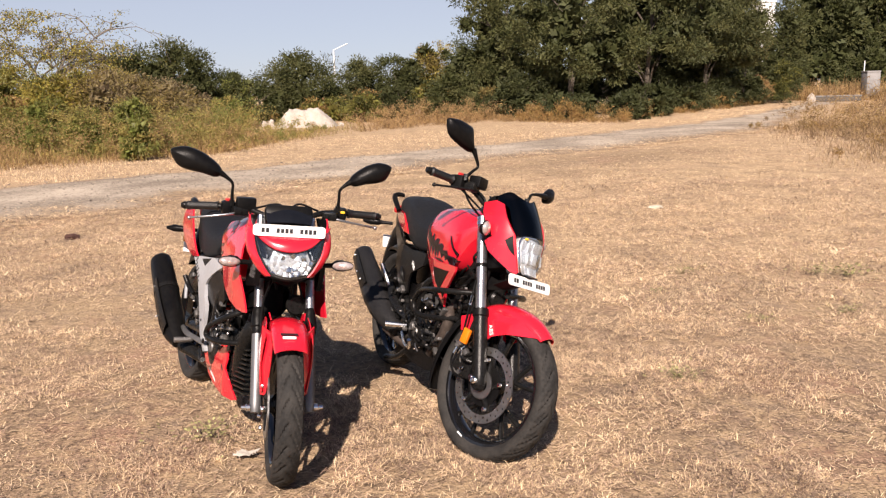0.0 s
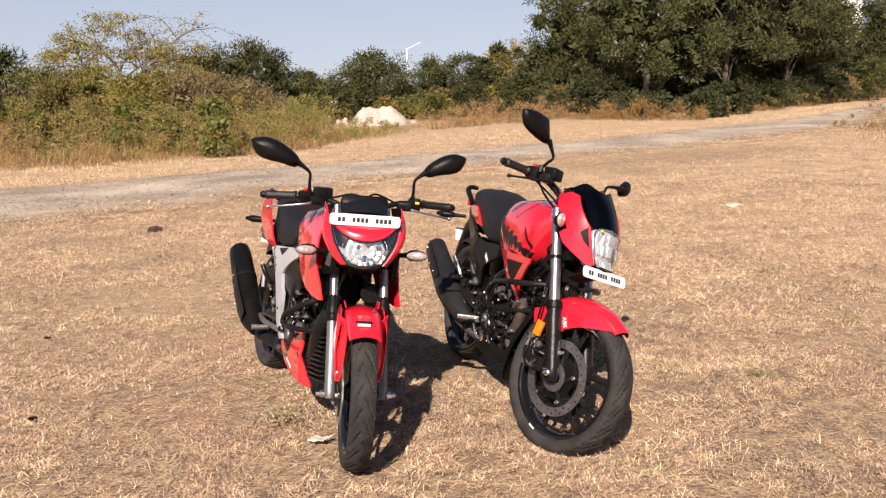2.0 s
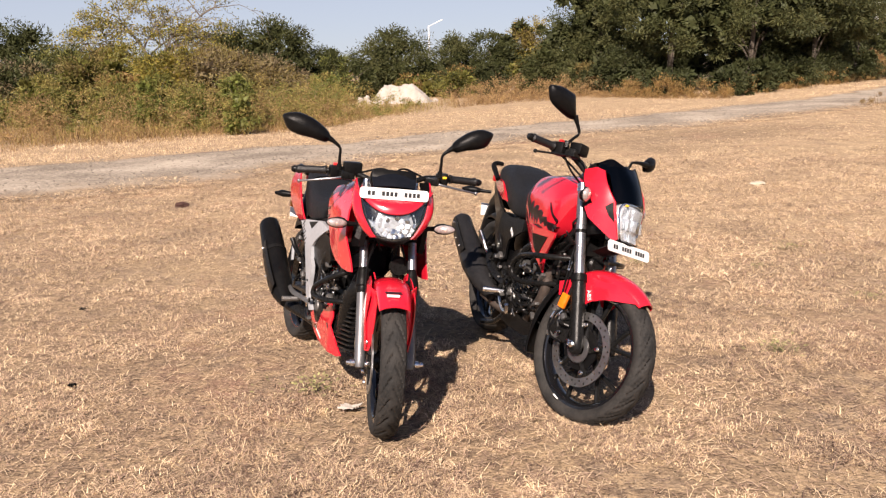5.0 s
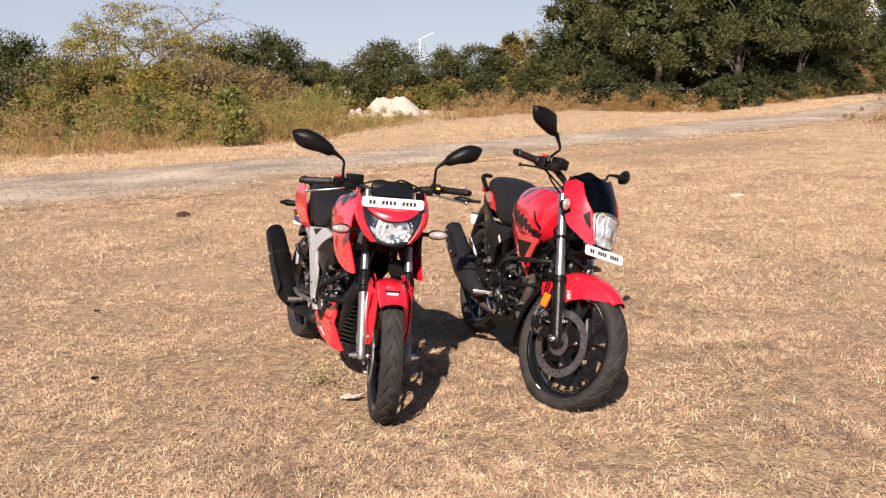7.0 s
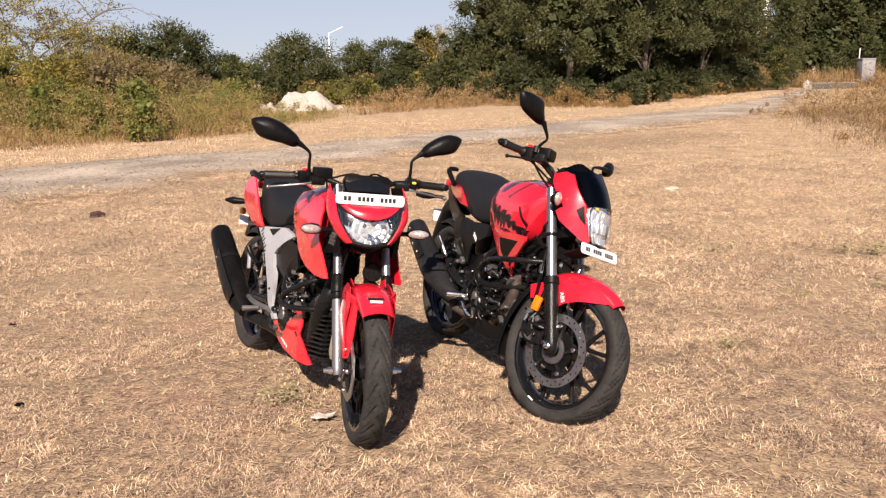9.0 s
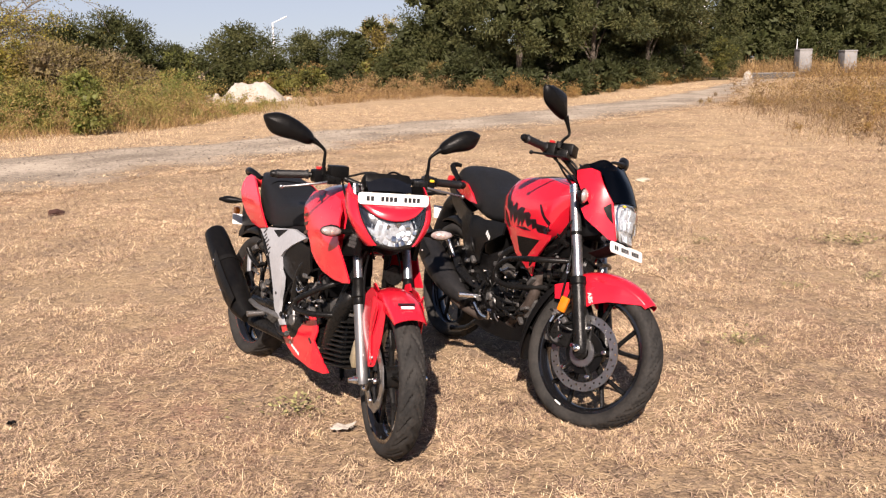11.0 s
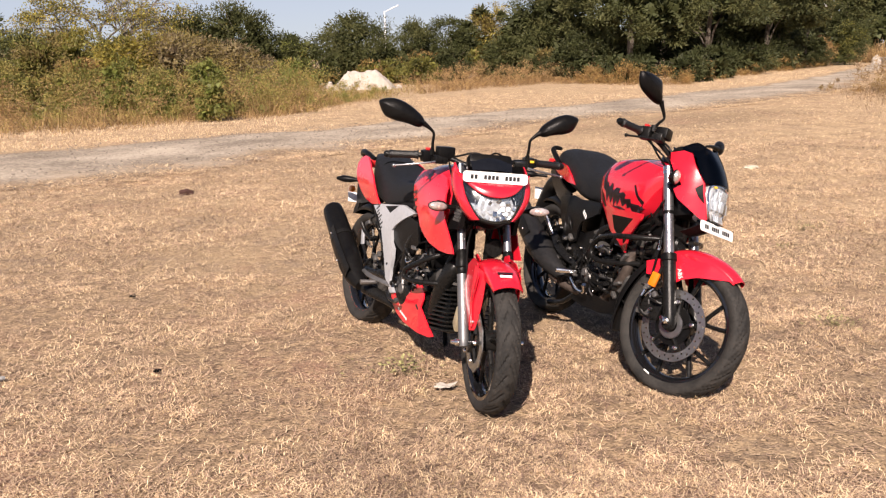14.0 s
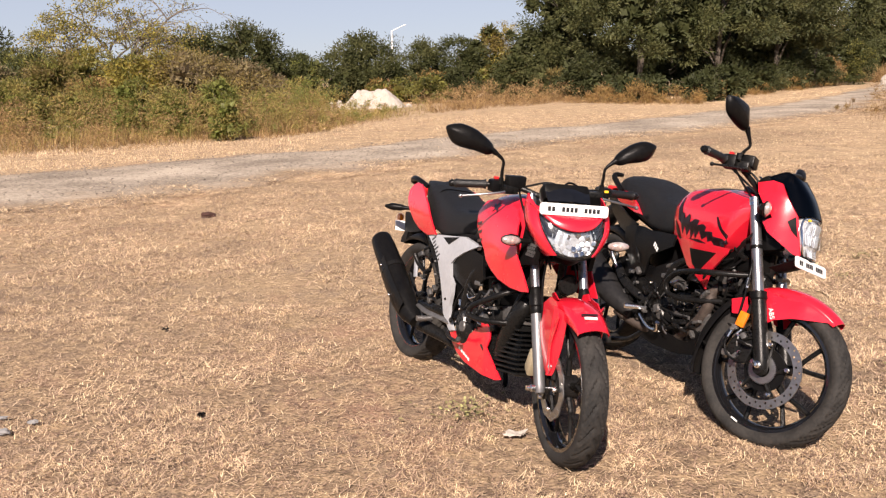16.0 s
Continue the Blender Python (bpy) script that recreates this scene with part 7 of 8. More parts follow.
    part("spring", coil((0.37, 0, 0.42), 0.034, 0.16, 7, 0.006), REDRING, sh, "red coil spring")
    part("frame_tube", tube(nb(), [(0.42, -0.11, 0.42), (0.28, -0.12, 0.56), (0.10, -0.11, 0.70), (-0.08, -0.06, 0.76)], 0.012, 10, 4), METAL_BLACK, ob)
    part("frame_tube", tube(nb(), [(0.42, 0.11, 0.42), (0.28, 0.12, 0.56), (0.10, 0.11, 0.70), (-0.08, 0.06, 0.76)], 0.012, 10, 4), METAL_BLACK, ob)
    for pts in ([(0.70, -0.12, 0.50), (0.80, -0.13, 0.56), (0.92, -0.11, 0.60), (1.0, -0.06, 0.66)], [(0.56, -0.13, 0.31), (0.60, -0.14, 0.42), (0.66, -0.13, 0.52)], [(0.90, 0.08, 0.46), (0.98, 0.10, 0.54), (1.05, 0.05, 0.62)]):
        cable(ob, None, pts, 0.005)
    part("chain", sheet(nb(), [(0.0, 0.075, 0.335), (0.28, 0.075, 0.355), (0.55, 0.075, 0.375)], [(0.0, 0.075, 0.322), (0.28, 0.075, 0.342), (0.55, 0.075, 0.362)], 8, 1, thick=0.01), METAL_BLACK, ob)
    return ob


motorcycle_silver()


# -- the motorcycle with the smoked visor --
def motorcycle_visor():
    B, F = leaning(-0.350, 3.815, -67.48, 12.0), leaning(0.160, 2.586, -46.0, 21.0)
    ob = tagged(new("motorcycle"), "red and black motorcycle with dark smoked visor and turned front wheel", "motorcycle", "parked motorcycles")
    ob.matrix_world = B
    m = B.inverted() @ F
    c = (-0.108, 0, 0.272)
    wheel(ob, m, c, "front_wheel", 0.292, 0.050, 5, 0.010, (0.148, -0.070, True))
    wheel(ob, None, (-0.03, 0, 0.288), "rear_wheel", 0.300, 0.064, 5, 0.010)
    part("tyre_mark", block(nb(), (0.030, 0.002, 0.006), (-0.185, -0.0505, 0.058), (0, 22, 0), 0), WHITE, ob, "small white tyre mark", m)
    fork(ob, m, (-0.106, 0.285), (-0.297, 0.905), 0.098, CHROME, METAL_BLACK, 0.415, None, 0.0215, 0.0285, (0.015, 0.19))
    part("axle_boss", lathe(nb(), [(0, -0.012), (0.020, -0.012), (0.026, 0), (0.026, 0.02), (0, 0.02)], 20, (-0.108, -0.105, 0.272)), METAL_BLACK, ob, "", m)
    part("bolt", bolt((-0.128, -0.124, 0.292), 0.010, 0.010), CHROME, ob, "", m)
    cal = part("brake_caliper", block(nb(), (0.052, 0.055, 0.105), (-0.222, -0.085, 0.345), (0, 18, 0), 0.014), METAL_BLACK, ob, "black brake caliper", m)
    for z in (0.315, 0.375):
        part("bolt", bolt((-0.205 - 0.3 * (z - 0.345), -0.114, z), 0.008, 0.008), CHROME, cal, "", m)
    part("caliper_bracket", block(nb(), (0.06, 0.016, 0.10), (-0.185, -0.098, 0.33), (0, 14, 0), 0.006), METAL_BLACK, cal, "", m)
    engine_details(cal, -0.112, -0.265, -0.185, 0.29, 0.41, 14, 35, m)
    # mudguard
    f = fender(ob, m, c, 0.316, 47, 122, 0.066, "front_mudguard", "red front mudguard with a pointed tip", lip=0.036, taper=0.36, grow=-0.006)
    cheek = [(0.085, 0.498), (0.02, 0.535), (-0.07, 0.565), (-0.15, 0.578), (-0.205, 0.560), (-0.215, 0.50), (-0.185, 0.452), (-0.145, 0.440), (-0.115, 0.462), (-0.05, 0.482), (0.02, 0.490)]
    for s in (-1, 1):
        panel(f, m, "mudguard_side", cheek, lambda u, v, h, s=s: Vector((u, s * (0.072 - 0.35 * max(0, u + 0.02) - 0.5 * max(0, v - 0.53) + h), v)), RED, "", 0.004)
    bm = text_mesh("ABS", 0.026)
    bm.transform(Matrix.Translation((-0.127, -0.0795, 0.485)) @ Matrix.Rotation(radians(66), 4, "Y") @ Matrix.Rotation(radians(90), 4, "X"))
    part("lettering", bm, WHITE, f, "white letters", m, flat=True)
    part("decal", block(nb(), (0.03, 0.016, 0.002), (0.086, 0.0, 0.520), (0, 32, 0), 0), WHITE, f, "", m)
    fender(ob, m, c, 0.318, 120, 196, 0.062, "rear_flap", "black inner mudguard", BLACK, 0.03, 0.9)
    panel(ob, m, "mudguard_stay", [(-0.30, 0.51), (-0.235, 0.53), (-0.215, 0.46), (-0.285, 0.455)], lambda u, v, h: Vector((u, -0.075 - h, v)), RED, "", 0.006, 1)
    part("fork_reflector", block(nb(), (0.036, 0.014, 0.060), (-0.214, -0.118, 0.438), (0, 12, 0), 0.004), AMBER, ob, "orange reflector on the fork", m)
    part("reflector_bracket", block(nb(), (0.014, 0.012, 0.06), (-0.20, -0.108, 0.475), (0, 12, 0), 0.003), METAL_BLACK, ob, "", m)
    # bars
    bar = part("handlebar", tube(nb(), [(-0.421, -0.336, 1.041), (-0.395, -0.22, 1.036), (-0.365, -0.13, 1.020), (-0.32, -0.06, 0.965), (-0.315, 0, 0.955), (-0.32, 0.06, 0.965), (-0.365, 0.13, 1.020), (-0.395, 0.22, 1.036), (-0.421, 0.336, 1.041)], 0.0115, 12, 5), METAL_BLACK, ob, "", m)
    for s in (-1, 1):
        grip(bar, m, (-0.396, s * 0.225, 1.037), (-0.418, s * 0.330, 1.041))
        part("switch_box", block(nb(), (0.055, 0.055, 0.056), (-0.385, s * 0.190, 1.034), (0, 0, -s * 12), 0.012), BLACK, bar, "", m)
        part("lever_clamp", block(nb(), (0.05, 0.055, 0.035), (-0.345, s * 0.155, 1.026), (0, 0, -s * 14), 0.008), METAL_BLACK, bar, "", m)
        lever(bar, m, [(-0.335, s * 0.150, 1.020), (-0.32, s * 0.20, 1.008), (-0.335, s * 0.27, 0.996), (-0.37, s * 0.335, 0.985)], mat=METAL_BLACK)
    part("brake_reservoir", block(nb(), (0.055, 0.07, 0.048), (-0.345, -0.125, 1.052), (0, 0, 14), 0.008), BLACK, bar, "", m)
    part("stop_switch", block(nb(), (0.016, 0.022, 0.012), (-0.39, -0.188, 1.068), bevel=0.003), REDRING, bar, "red engine stop switch", m)
    outr = [(-0.172, 1.168), (-0.190, 1.205), (-0.212, 1.258), (-0.240, 1.268), (-0.300, 1.272), (-0.352, 1.262), (-0.368, 1.248), (-0.345, 1.196), (-0.290, 1.172), (-0.220, 1.156), (-0.18, 1.156)]
    outr = [(-0.262 + (y + 0.262) * 0.9, 1.205 + (z - 1.205) * 0.9) for y, z in outr]
    mirror(bar, m, outr, -0.365, Vector((-0.352, -0.195, 1.055)), Vector((-0.345, -0.150, 1.115)), -1, 0.036, smooth=2)
    outl = [(0.312, 1.112), (0.322, 1.124), (0.352, 1.146), (0.392, 1.166), (0.402, 1.162), (0.416, 1.126), (0.414, 1.114), (0.380, 1.092), (0.346, 1.086), (0.334, 1.090)]
    mirror(bar, m, outl, -0.40, Vector((-0.352, 0.195, 1.055)), Vector((-0.355, 0.22, 1.095)), 1, 0.036, 0.45, smooth=1)
    # nose
    hp = [(0.0, 0.874), (0.036, 0.873), (0.058, 0.866), (0.067, 0.838), (0.065, 0.792), (0.053, 0.748), (0.034, 0.722), (0.0, 0.712)]
    outline = hp + [(-a, b) for a, b in hp[-2:0:-1]]
    face = lambda y, z: -0.046 - 7.0 * y * y - 0.22 * max(0, z - 0.78) - 0.5 * max(0, 0.76 - z)
    hl = part("headlamp", cutout(nb(), outline, (), 0.07, lambda u, v, h: Vector((face(u, v) - 0.020 - h, u, v)), 2), LAMP, ob, "clear headlamp with silver reflectors", m)
    lens = part("lens", cutout(nb(), outline, (), 0.003, lambda u, v, h: Vector((face(u, v) + h, u, v)), 2), LENS, hl, "clear lamp lens", m)
    lens.visible_shadow = False
    part("lamp_bezel", tube(nb(), [Vector((face(a, b) - 0.012, a * 0.97, 0.80 + (b - 0.80) * 0.97)) for a, b in outline + outline[:1]], 0.0042, 8, 3), REFLECT, hl, "", m)
    rnd = random.Random(8)
    for i in range(-3, 4):
        for j in range(3):
            u0, v0 = 0.0240 * i, 0.746 + 0.044 * j
            if abs(u0) > 0.040 + (v0 - 0.73) * 0.30:
                continue
            tilt = Vector((1, -0.09 * i + rnd.uniform(-0.12, 0.12), 0.35 - 0.18 * j + rnd.uniform(-0.1, 0.1))).normalized()
            bm = block(nb(), (0.004, 0.0245, 0.0445), (0, 0, 0), bevel=0.0015)
            bm.transform(Matrix.Translation((face(u0, v0) - 0.016, u0, v0)) @ Vector((1, 0, 0)).rotation_difference(tilt).to_matrix().to_4x4())
            part("reflector", bm, rnd.choice((LAMP, LAMP, REFLECT)), hl, "", m)
    part("position_lamp", block(nb(), (0.012, 0.011, 0.009), (-0.082, -0.050, 0.862), bevel=0.003), YELLOW, hl, "small yellow position bulb", m)
    cowl = [(-0.292, 0.978), (-0.232, 0.992), (-0.192, 0.982), (-0.150, 0.922), (-0.112, 0.866), (-0.104, 0.832), (-0.094, 0.775), (-0.084, 0.718), (-0.104, 0.722), (-0.145, 0.752), (-0.196, 0.786), (-0.224, 0.824), (-0.188, 0.842), (-0.205, 0.866), (-0.240, 0.896), (-0.275, 0.941)]
    cy = lambda u, v: 0.118 - 4.5 * max(0, u + 0.21) ** 2 - 0.25 * max(0, v - 0.93) + 0.010 * math.sin(math.pi * min(1, max(0, (v - 0.73) / 0.25)))
    for s in (-1, 1):
        cs = panel(hl, m, "cowl_side", cowl, lambda u, v, h, s=s: Vector((u, s * (cy(u, v) + h), v)), RED, "red headlamp cowl side", 0.009, 3)
        panel(cs, m, "cowl_trim", [(-0.135, 0.838), (-0.114, 0.862), (-0.108, 0.828), (-0.098, 0.785), (-0.118, 0.806)], lambda u, v, h, s=s: Vector((u, s * (cy(u, v) + 0.0095 + h), v)), BLACK, "", 0.002, 1)
        panel(hl, m, "cowl_inner", [(-0.29, 0.965), (-0.20, 0.965), (-0.165, 0.86), (-0.155, 0.76), (-0.20, 0.765), (-0.24, 0.82)], lambda u, v, h, s=s: Vector((u, s * (0.100 - 0.35 * max(0, u + 0.15) + h), v)), BLACK, "", 0.006, 1)
        indicator(ob, m, (-0.228, s * 0.100, 0.862), (-0.212, s * 0.180, 0.867), (0.94, s * 0.34, 0.05), 0.030, shape=(1.0, 0.95))
    vis = part("visor", sheet(nb(), [(-0.265, -0.086, 1.012), (-0.205, -0.074, 1.038), (-0.172, -0.040, 1.024), (-0.164, 0, 1.018), (-0.172, 0.040, 1.024), (-0.205, 0.074, 1.038), (-0.265, 0.086, 1.012)], [(-0.150, -0.094, 0.868), (-0.112, -0.082, 0.868), (-0.080, -0.046, 0.876), (-0.070, 0, 0.878), (-0.080, 0.046, 0.876), (-0.112, 0.082, 0.868), (-0.150, 0.094, 0.868)], 30, 10, (0.007, 0, 0.004), 0.004), VISOR, ob, "dark smoked plastic visor", m)
    part("visor_back", sheet(nb(), [(-0.285, -0.080, 0.995), (-0.21, -0.06, 1.005), (-0.20, 0, 1.005), (-0.21, 0.06, 1.005), (-0.285, 0.080, 0.995)], [(-0.165, -0.098, 0.872), (-0.12, -0.06, 0.870), (-0.10, 0, 0.866), (-0.12, 0.06, 0.870), (-0.165, 0.098, 0.872)], 18, 6, (0.01, 0, 0.004), 0.004), GLOSSY, vis, "black panel behind the visor", m)
    cl = part("instrument_panel", block(nb(), (0.06, 0.17, 0.09), (-0.275, 0, 0.972), (0, -35, 0), 0.02), BLACK, ob, "", m)
    part("screen", block(nb(), (0.004, 0.14, 0.06), (-0.303, 0, 0.988), (0, -35, 0), 0.001), SCREEN, cl, "", m)
    part("head_bracket", block(nb(), (0.10, 0.15, 0.16), (-0.215, 0, 0.80), (0, -12, 0), 0.02), BLACK, ob, "", m)
    number_plate(ob, m, (-0.066, 0.008, 0.693), 0.126, 0.0220, (2, 4, 4), -14)
    part("plate_bracket", block(nb(), (0.06, 0.10, 0.02), (-0.105, 0, 0.705), (0, 16, 0), 0.004), METAL_BLACK, ob, "", m)
    part("nose_chin", sheet(nb(), [(-0.075, -0.06, 0.722), (-0.062, 0, 0.716), (-0.075, 0.06, 0.722)], [(-0.20, -0.05, 0.66), (-0.18, 0, 0.65), (-0.20, 0.05, 0.66)], 10, 4, (0.01, 0, -0.01)), BLACK, hl, "", m)
    for pts in ([(-0.36, -0.12, 1.03), (-0.30, -0.10, 0.98), (-0.28, -0.06, 0.86), (-0.27, -0.03, 0.72)], [(-0.38, -0.17, 1.02), (-0.33, -0.16, 0.96), (-0.31, -0.08, 0.90), (-0.30, 0.0, 0.80)], [(-0.38, -0.18, 1.01), (-0.34, -0.14, 0.975), (-0.30, -0.11, 0.94), (-0.27, -0.07, 0.90)], [(-0.25, -0.09, 0.72), (-0.225, -0.125, 0.64), (-0.222, -0.128, 0.54), (-0.235, -0.115, 0.42)], [(-0.235, -0.115, 0.42), (-0.26, -0.12, 0.34), (-0.235, -0.118, 0.29), (-0.18, -0.112, 0.275)], [(-0.24, 0.04, 0.70), (-0.20, 0.10, 0.60), (-0.22, 0.10, 0.50)]):
        cable(ob, m, pts, 0.0045)
    part("hose_joint", tube(nb(), [(-0.223, -0.128, 0.60), (-0.222, -0.128, 0.56)], 0.006, 8, 1), CHROME, ob, "", m)
    part("hose_joint", tube(nb(), [(-0.236, -0.116, 0.415), (-0.255, -0.119, 0.36)], 0.0055, 8, 1), CHROME, ob, "", m)
    part("horn", lathe(nb(), [(0, -0.01), (0.035, -0.01), (0.042, 0), (0.036, 0.018), (0, 0.02)], 24), METAL_BLACK, ob, "round black horn", m @ Matrix.Translation((-0.24, 0.04, 0.61)) @ Matrix.Rotation(radians(90), 4, "Z"))
    # tank
    tank_bm = faceted_loft([(0.528, 0.815, 0.715, 0.108), (0.540, 0.856, 0.685, 0.134), (0.580, 0.882, 0.660, 0.152), (0.63, 0.897, 0.648, 0.160), (0.70, 0.909, 0.640, 0.163), (0.80, 0.918, 0.635, 0.164), (0.88, 0.912, 0.652, 0.161), (0.925, 0.903, 0.690, 0.153), (0.952, 0.895, 0.745, 0.138), (0.972, 0.886, 0.795, 0.112), (0.990, 0.877, 0.828, 0.076), (1.004, 0.866, 0.842, 0.035)])
    bmesh.ops.triangulate(tank_bm, faces=tank_bm.faces[:])
    tree = BVHTree.FromBMesh(tank_bm)
    tank = part("fuel_tank", tank_bm, RED, ob, "glossy red fuel tank with black brush graphics", sharp=16)
    part("tank_top", sheet(nb(), [(0.80, -0.055, 0.908), (0.77, 0, 0.915), (0.80, 0.055, 0.908)], [(0.94, -0.065, 0.872), (0.965, 0, 0.868), (0.94, 0.065, 0.872)], 12, 8, (0, 0, 0.016), 0.004), GLOSSY, tank, "dark tank cover")
    part("filler_cap", lathe(nb(), [(0, 0.010), (0.03, 0.010), (0.036, 0.005), (0.038, -0.01), (0, -0.01)], 28), GLOSSY, tank, "", Matrix.Translation((0.85, 0, 0.925)) @ Matrix.Rotation(radians(90), 4, "X"))

    def graphic(outline, name="decal", label="", mat=None, out=0.0016, tall=1.0):
        for s in (-1, 1):
            bm = cutout(nb(), [(a, 0.700 + (b - 0.700) * tall) for a, b in outline], (), 0.0008, lambda u, v, h: Vector((u, -h, v)), 2)
            w = Vector((0, -s, 0))
            for v in bm.verts:
                o = Vector((v.co.x, s * 0.6, v.co.z))
                hit = tree.ray_cast(o, w)
                v.co = (hit[0] - w * out) if hit[0] is not None else Vector((v.co.x, s * 0.155, v.co.z))
            part(name, bm, mat or DECAL, tank, label, sharp=180)
    graphic([(0.872, 0.792), (0.880, 0.796), (0.915, 0.752), (0.960, 0.708), (0.962, 0.696), (0.950, 0.694), (0.912, 0.735), (0.886, 0.765)], label="black slanting slash")
    graphic([(0.590, 0.790), (0.600, 0.796), (0.640, 0.750), (0.652, 0.752), (0.668, 0.738), (0.690, 0.752), (0.702, 0.748), (0.706, 0.730), (0.736, 0.742), (0.768, 0.742), (0.762, 0.728), (0.800, 0.734), (0.822, 0.728), (0.818, 0.716), (0.862, 0.720), (0.868, 0.708), (0.916, 0.708), (0.948, 0.694), (0.940, 0.680), (0.880, 0.684), (0.862, 0.696), (0.838, 0.690), (0.832, 0.704), (0.800, 0.692), (0.778, 0.712), (0.752, 0.688), (0.744, 0.706), (0.720, 0.684), (0.712, 0.712), (0.690, 0.690), (0.672, 0.716), (0.656, 0.690), (0.640, 0.722), (0.612, 0.730), (0.596, 0.760)], label="black jagged brush graphic", tall=1.5)
    graphic([(0.590, 0.742), (0.622, 0.716), (0.650, 0.672), (0.700, 0.668), (0.640, 0.660), (0.606, 0.690)])
    graphic([(0.700, 0.676), (0.780, 0.684), (0.830, 0.676), (0.780, 0.672)])
    # lower shroud
    V = [(0.590, 0.690), (0.640, 0.672), (0.78, 0.668), (0.90, 0.680), (0.990, 0.684), (0.985, 0.662), (0.935, 0.615), (0.890, 0.572), (0.872, 0.530), (0.862, 0.492), (0.838, 0.506), (0.800, 0.530), (0.765, 0.545), (0.718, 0.565), (0.672, 0.610), (0.625, 0.655)]
    sy = lambda u, v: 0.158 - 0.18 * max(0, 0.66 - v) - 0.15 * max(0, 0.75 - u)
    for s in (-1, 1):
        sh = panel(ob, None, "tank_shroud", V, lambda u, v, h, s=s: Vector((u, s * (sy(u, v) + h), v)), RED, "red angular tank shroud", 0.008, 2)
        panel(sh, None, "shroud_inset", [(0.740, 0.640), (0.920, 0.652), (0.862, 0.602), (0.808, 0.552), (0.765, 0.580)], lambda u, v, h, s=s: Vector((u, s * (sy(u, v) + 0.0085 + h), v)), BLACK, "black triangular inset", 0.002, 1)
    # seat, tail and covers
    part("seat", body_loft([(-0.10, 0.842, 0.79, 0.060), (-0.04, 0.872, 0.76, 0.085), (0.05, 0.890, 0.73, 0.105), (0.16, 0.893, 0.70, 0.118), (0.26, 0.872, 0.68, 0.132), (0.36, 0.832, 0.660, 0.140), (0.46, 0.808, 0.655, 0.138), (0.54, 0.812, 0.672, 0.115), (0.60, 0.828, 0.70, 0.085)], 3.6, low=5), VINYL, ob, "black vinyl stepped seat")
    tail = [(-0.13, 0.785), (-0.05, 0.800), (0.06, 0.806), (0.12, 0.800), (0.21, 0.764), (0.285, 0.716), (0.20, 0.720), (0.11, 0.730), (-0.01, 0.746), (-0.10, 0.766)]
    cover = [(0.165, 0.640), (0.25, 0.660), (0.34, 0.668), (0.42, 0.660), (0.50, 0.668), (0.610, 0.672), (0.612, 0.620), (0.550, 0.592), (0.470, 0.560), (0.440, 0.520), (0.415, 0.455), (0.36, 0.430), (0.30, 0.455), (0.25, 0.500), (0.20, 0.57)]
    lower = [(0.27, 0.50), (0.45, 0.50), (0.56, 0.54), (0.62, 0.47), (0.60, 0.38), (0.50, 0.33), (0.40, 0.33), (0.34, 0.40)]
    for s in (-1, 1):
        panel(ob, None, "tail_panel", tail, lambda u, v, h, s=s: Vector((u, s * (0.126 - 0.20 * max(0, 0.2 - u) + h), v)), RED, "red tail side panel", 0.010, 2)
        panel(ob, None, "tail_cover", [(-0.18, 0.79), (-0.05, 0.735), (0.10, 0.700), (0.26, 0.668), (0.22, 0.60), (0.06, 0.625), (-0.10, 0.68), (-0.20, 0.74)], lambda u, v, h, s=s: Vector((u, s * (0.125 - 0.22 * max(0, 0.2 - u) + h), v)), BLACK, "", 0.010, 2)
        part("grab_rail", tube(nb(), [(0.02, s * 0.112, 0.800), (-0.06, s * 0.116, 0.850), (-0.085, s * 0.110, 0.868), (-0.09, s * 0.088, 0.876), (-0.09, s * 0.060, 0.874)], [0.013, 0.014, 0.013, 0.012, 0.010], 12, 4), BLACK, ob, "black rear grab rail")
        indicator(ob, None, (-0.20, s * 0.06, 0.71), (-0.27, s * 0.205, 0.70), (-1, 0, 0), 0.023, True, "rear_indicator")
        sc = panel(ob, None, "side_cover", cover, lambda u, v, h, s=s: Vector((u, s * (0.138 - 0.16 * max(0, 0.30 - u) + 0.014 * math.sin(14 * (v - 0.48)) + h), v)), BLACK, "black side cover", 0.010, 3)
        for k in range(3):
            u, v = 0.470 + 0.014 * k, 0.600 - 0.009 * k
            panel(sc, None, "marking", [(u, v), (u + 0.010, v - 0.006), (u + 0.016, v + 0.012), (u + 0.006, v + 0.018)], lambda a, b, h, s=s: Vector((a, s * (0.138 + 0.014 * math.sin(14 * (b - 0.48)) + 0.0105 + h), b)), WHITE, "", 0.001, 0)
        panel(ob, None, "lower_cover", lower, lambda u, v, h, s=s: Vector((u, s * (0.110 + h), v)), BLACK, "", 0.014, 1)
        part("frame_tube", tube(nb(), [(0.50, s * 0.12, 0.32), (0.58, s * 0.135, 0.45), (0.63, s * 0.13, 0.55), (0.78, s * 0.10, 0.62), (0.98, s * 0.04, 0.74)], 0.016, 12, 5), METAL_BLACK, ob)
        part("frame_tube", tube(nb(), [(1.02, s * 0.03, 0.72), (1.0, s * 0.05, 0.58), (0.97, s * 0.07, 0.42), (0.90, s * 0.08, 0.26), (0.70, s * 0.10, 0.21), (0.50, s * 0.11, 0.24)], 0.015, 12, 5), METAL_BLACK, ob)
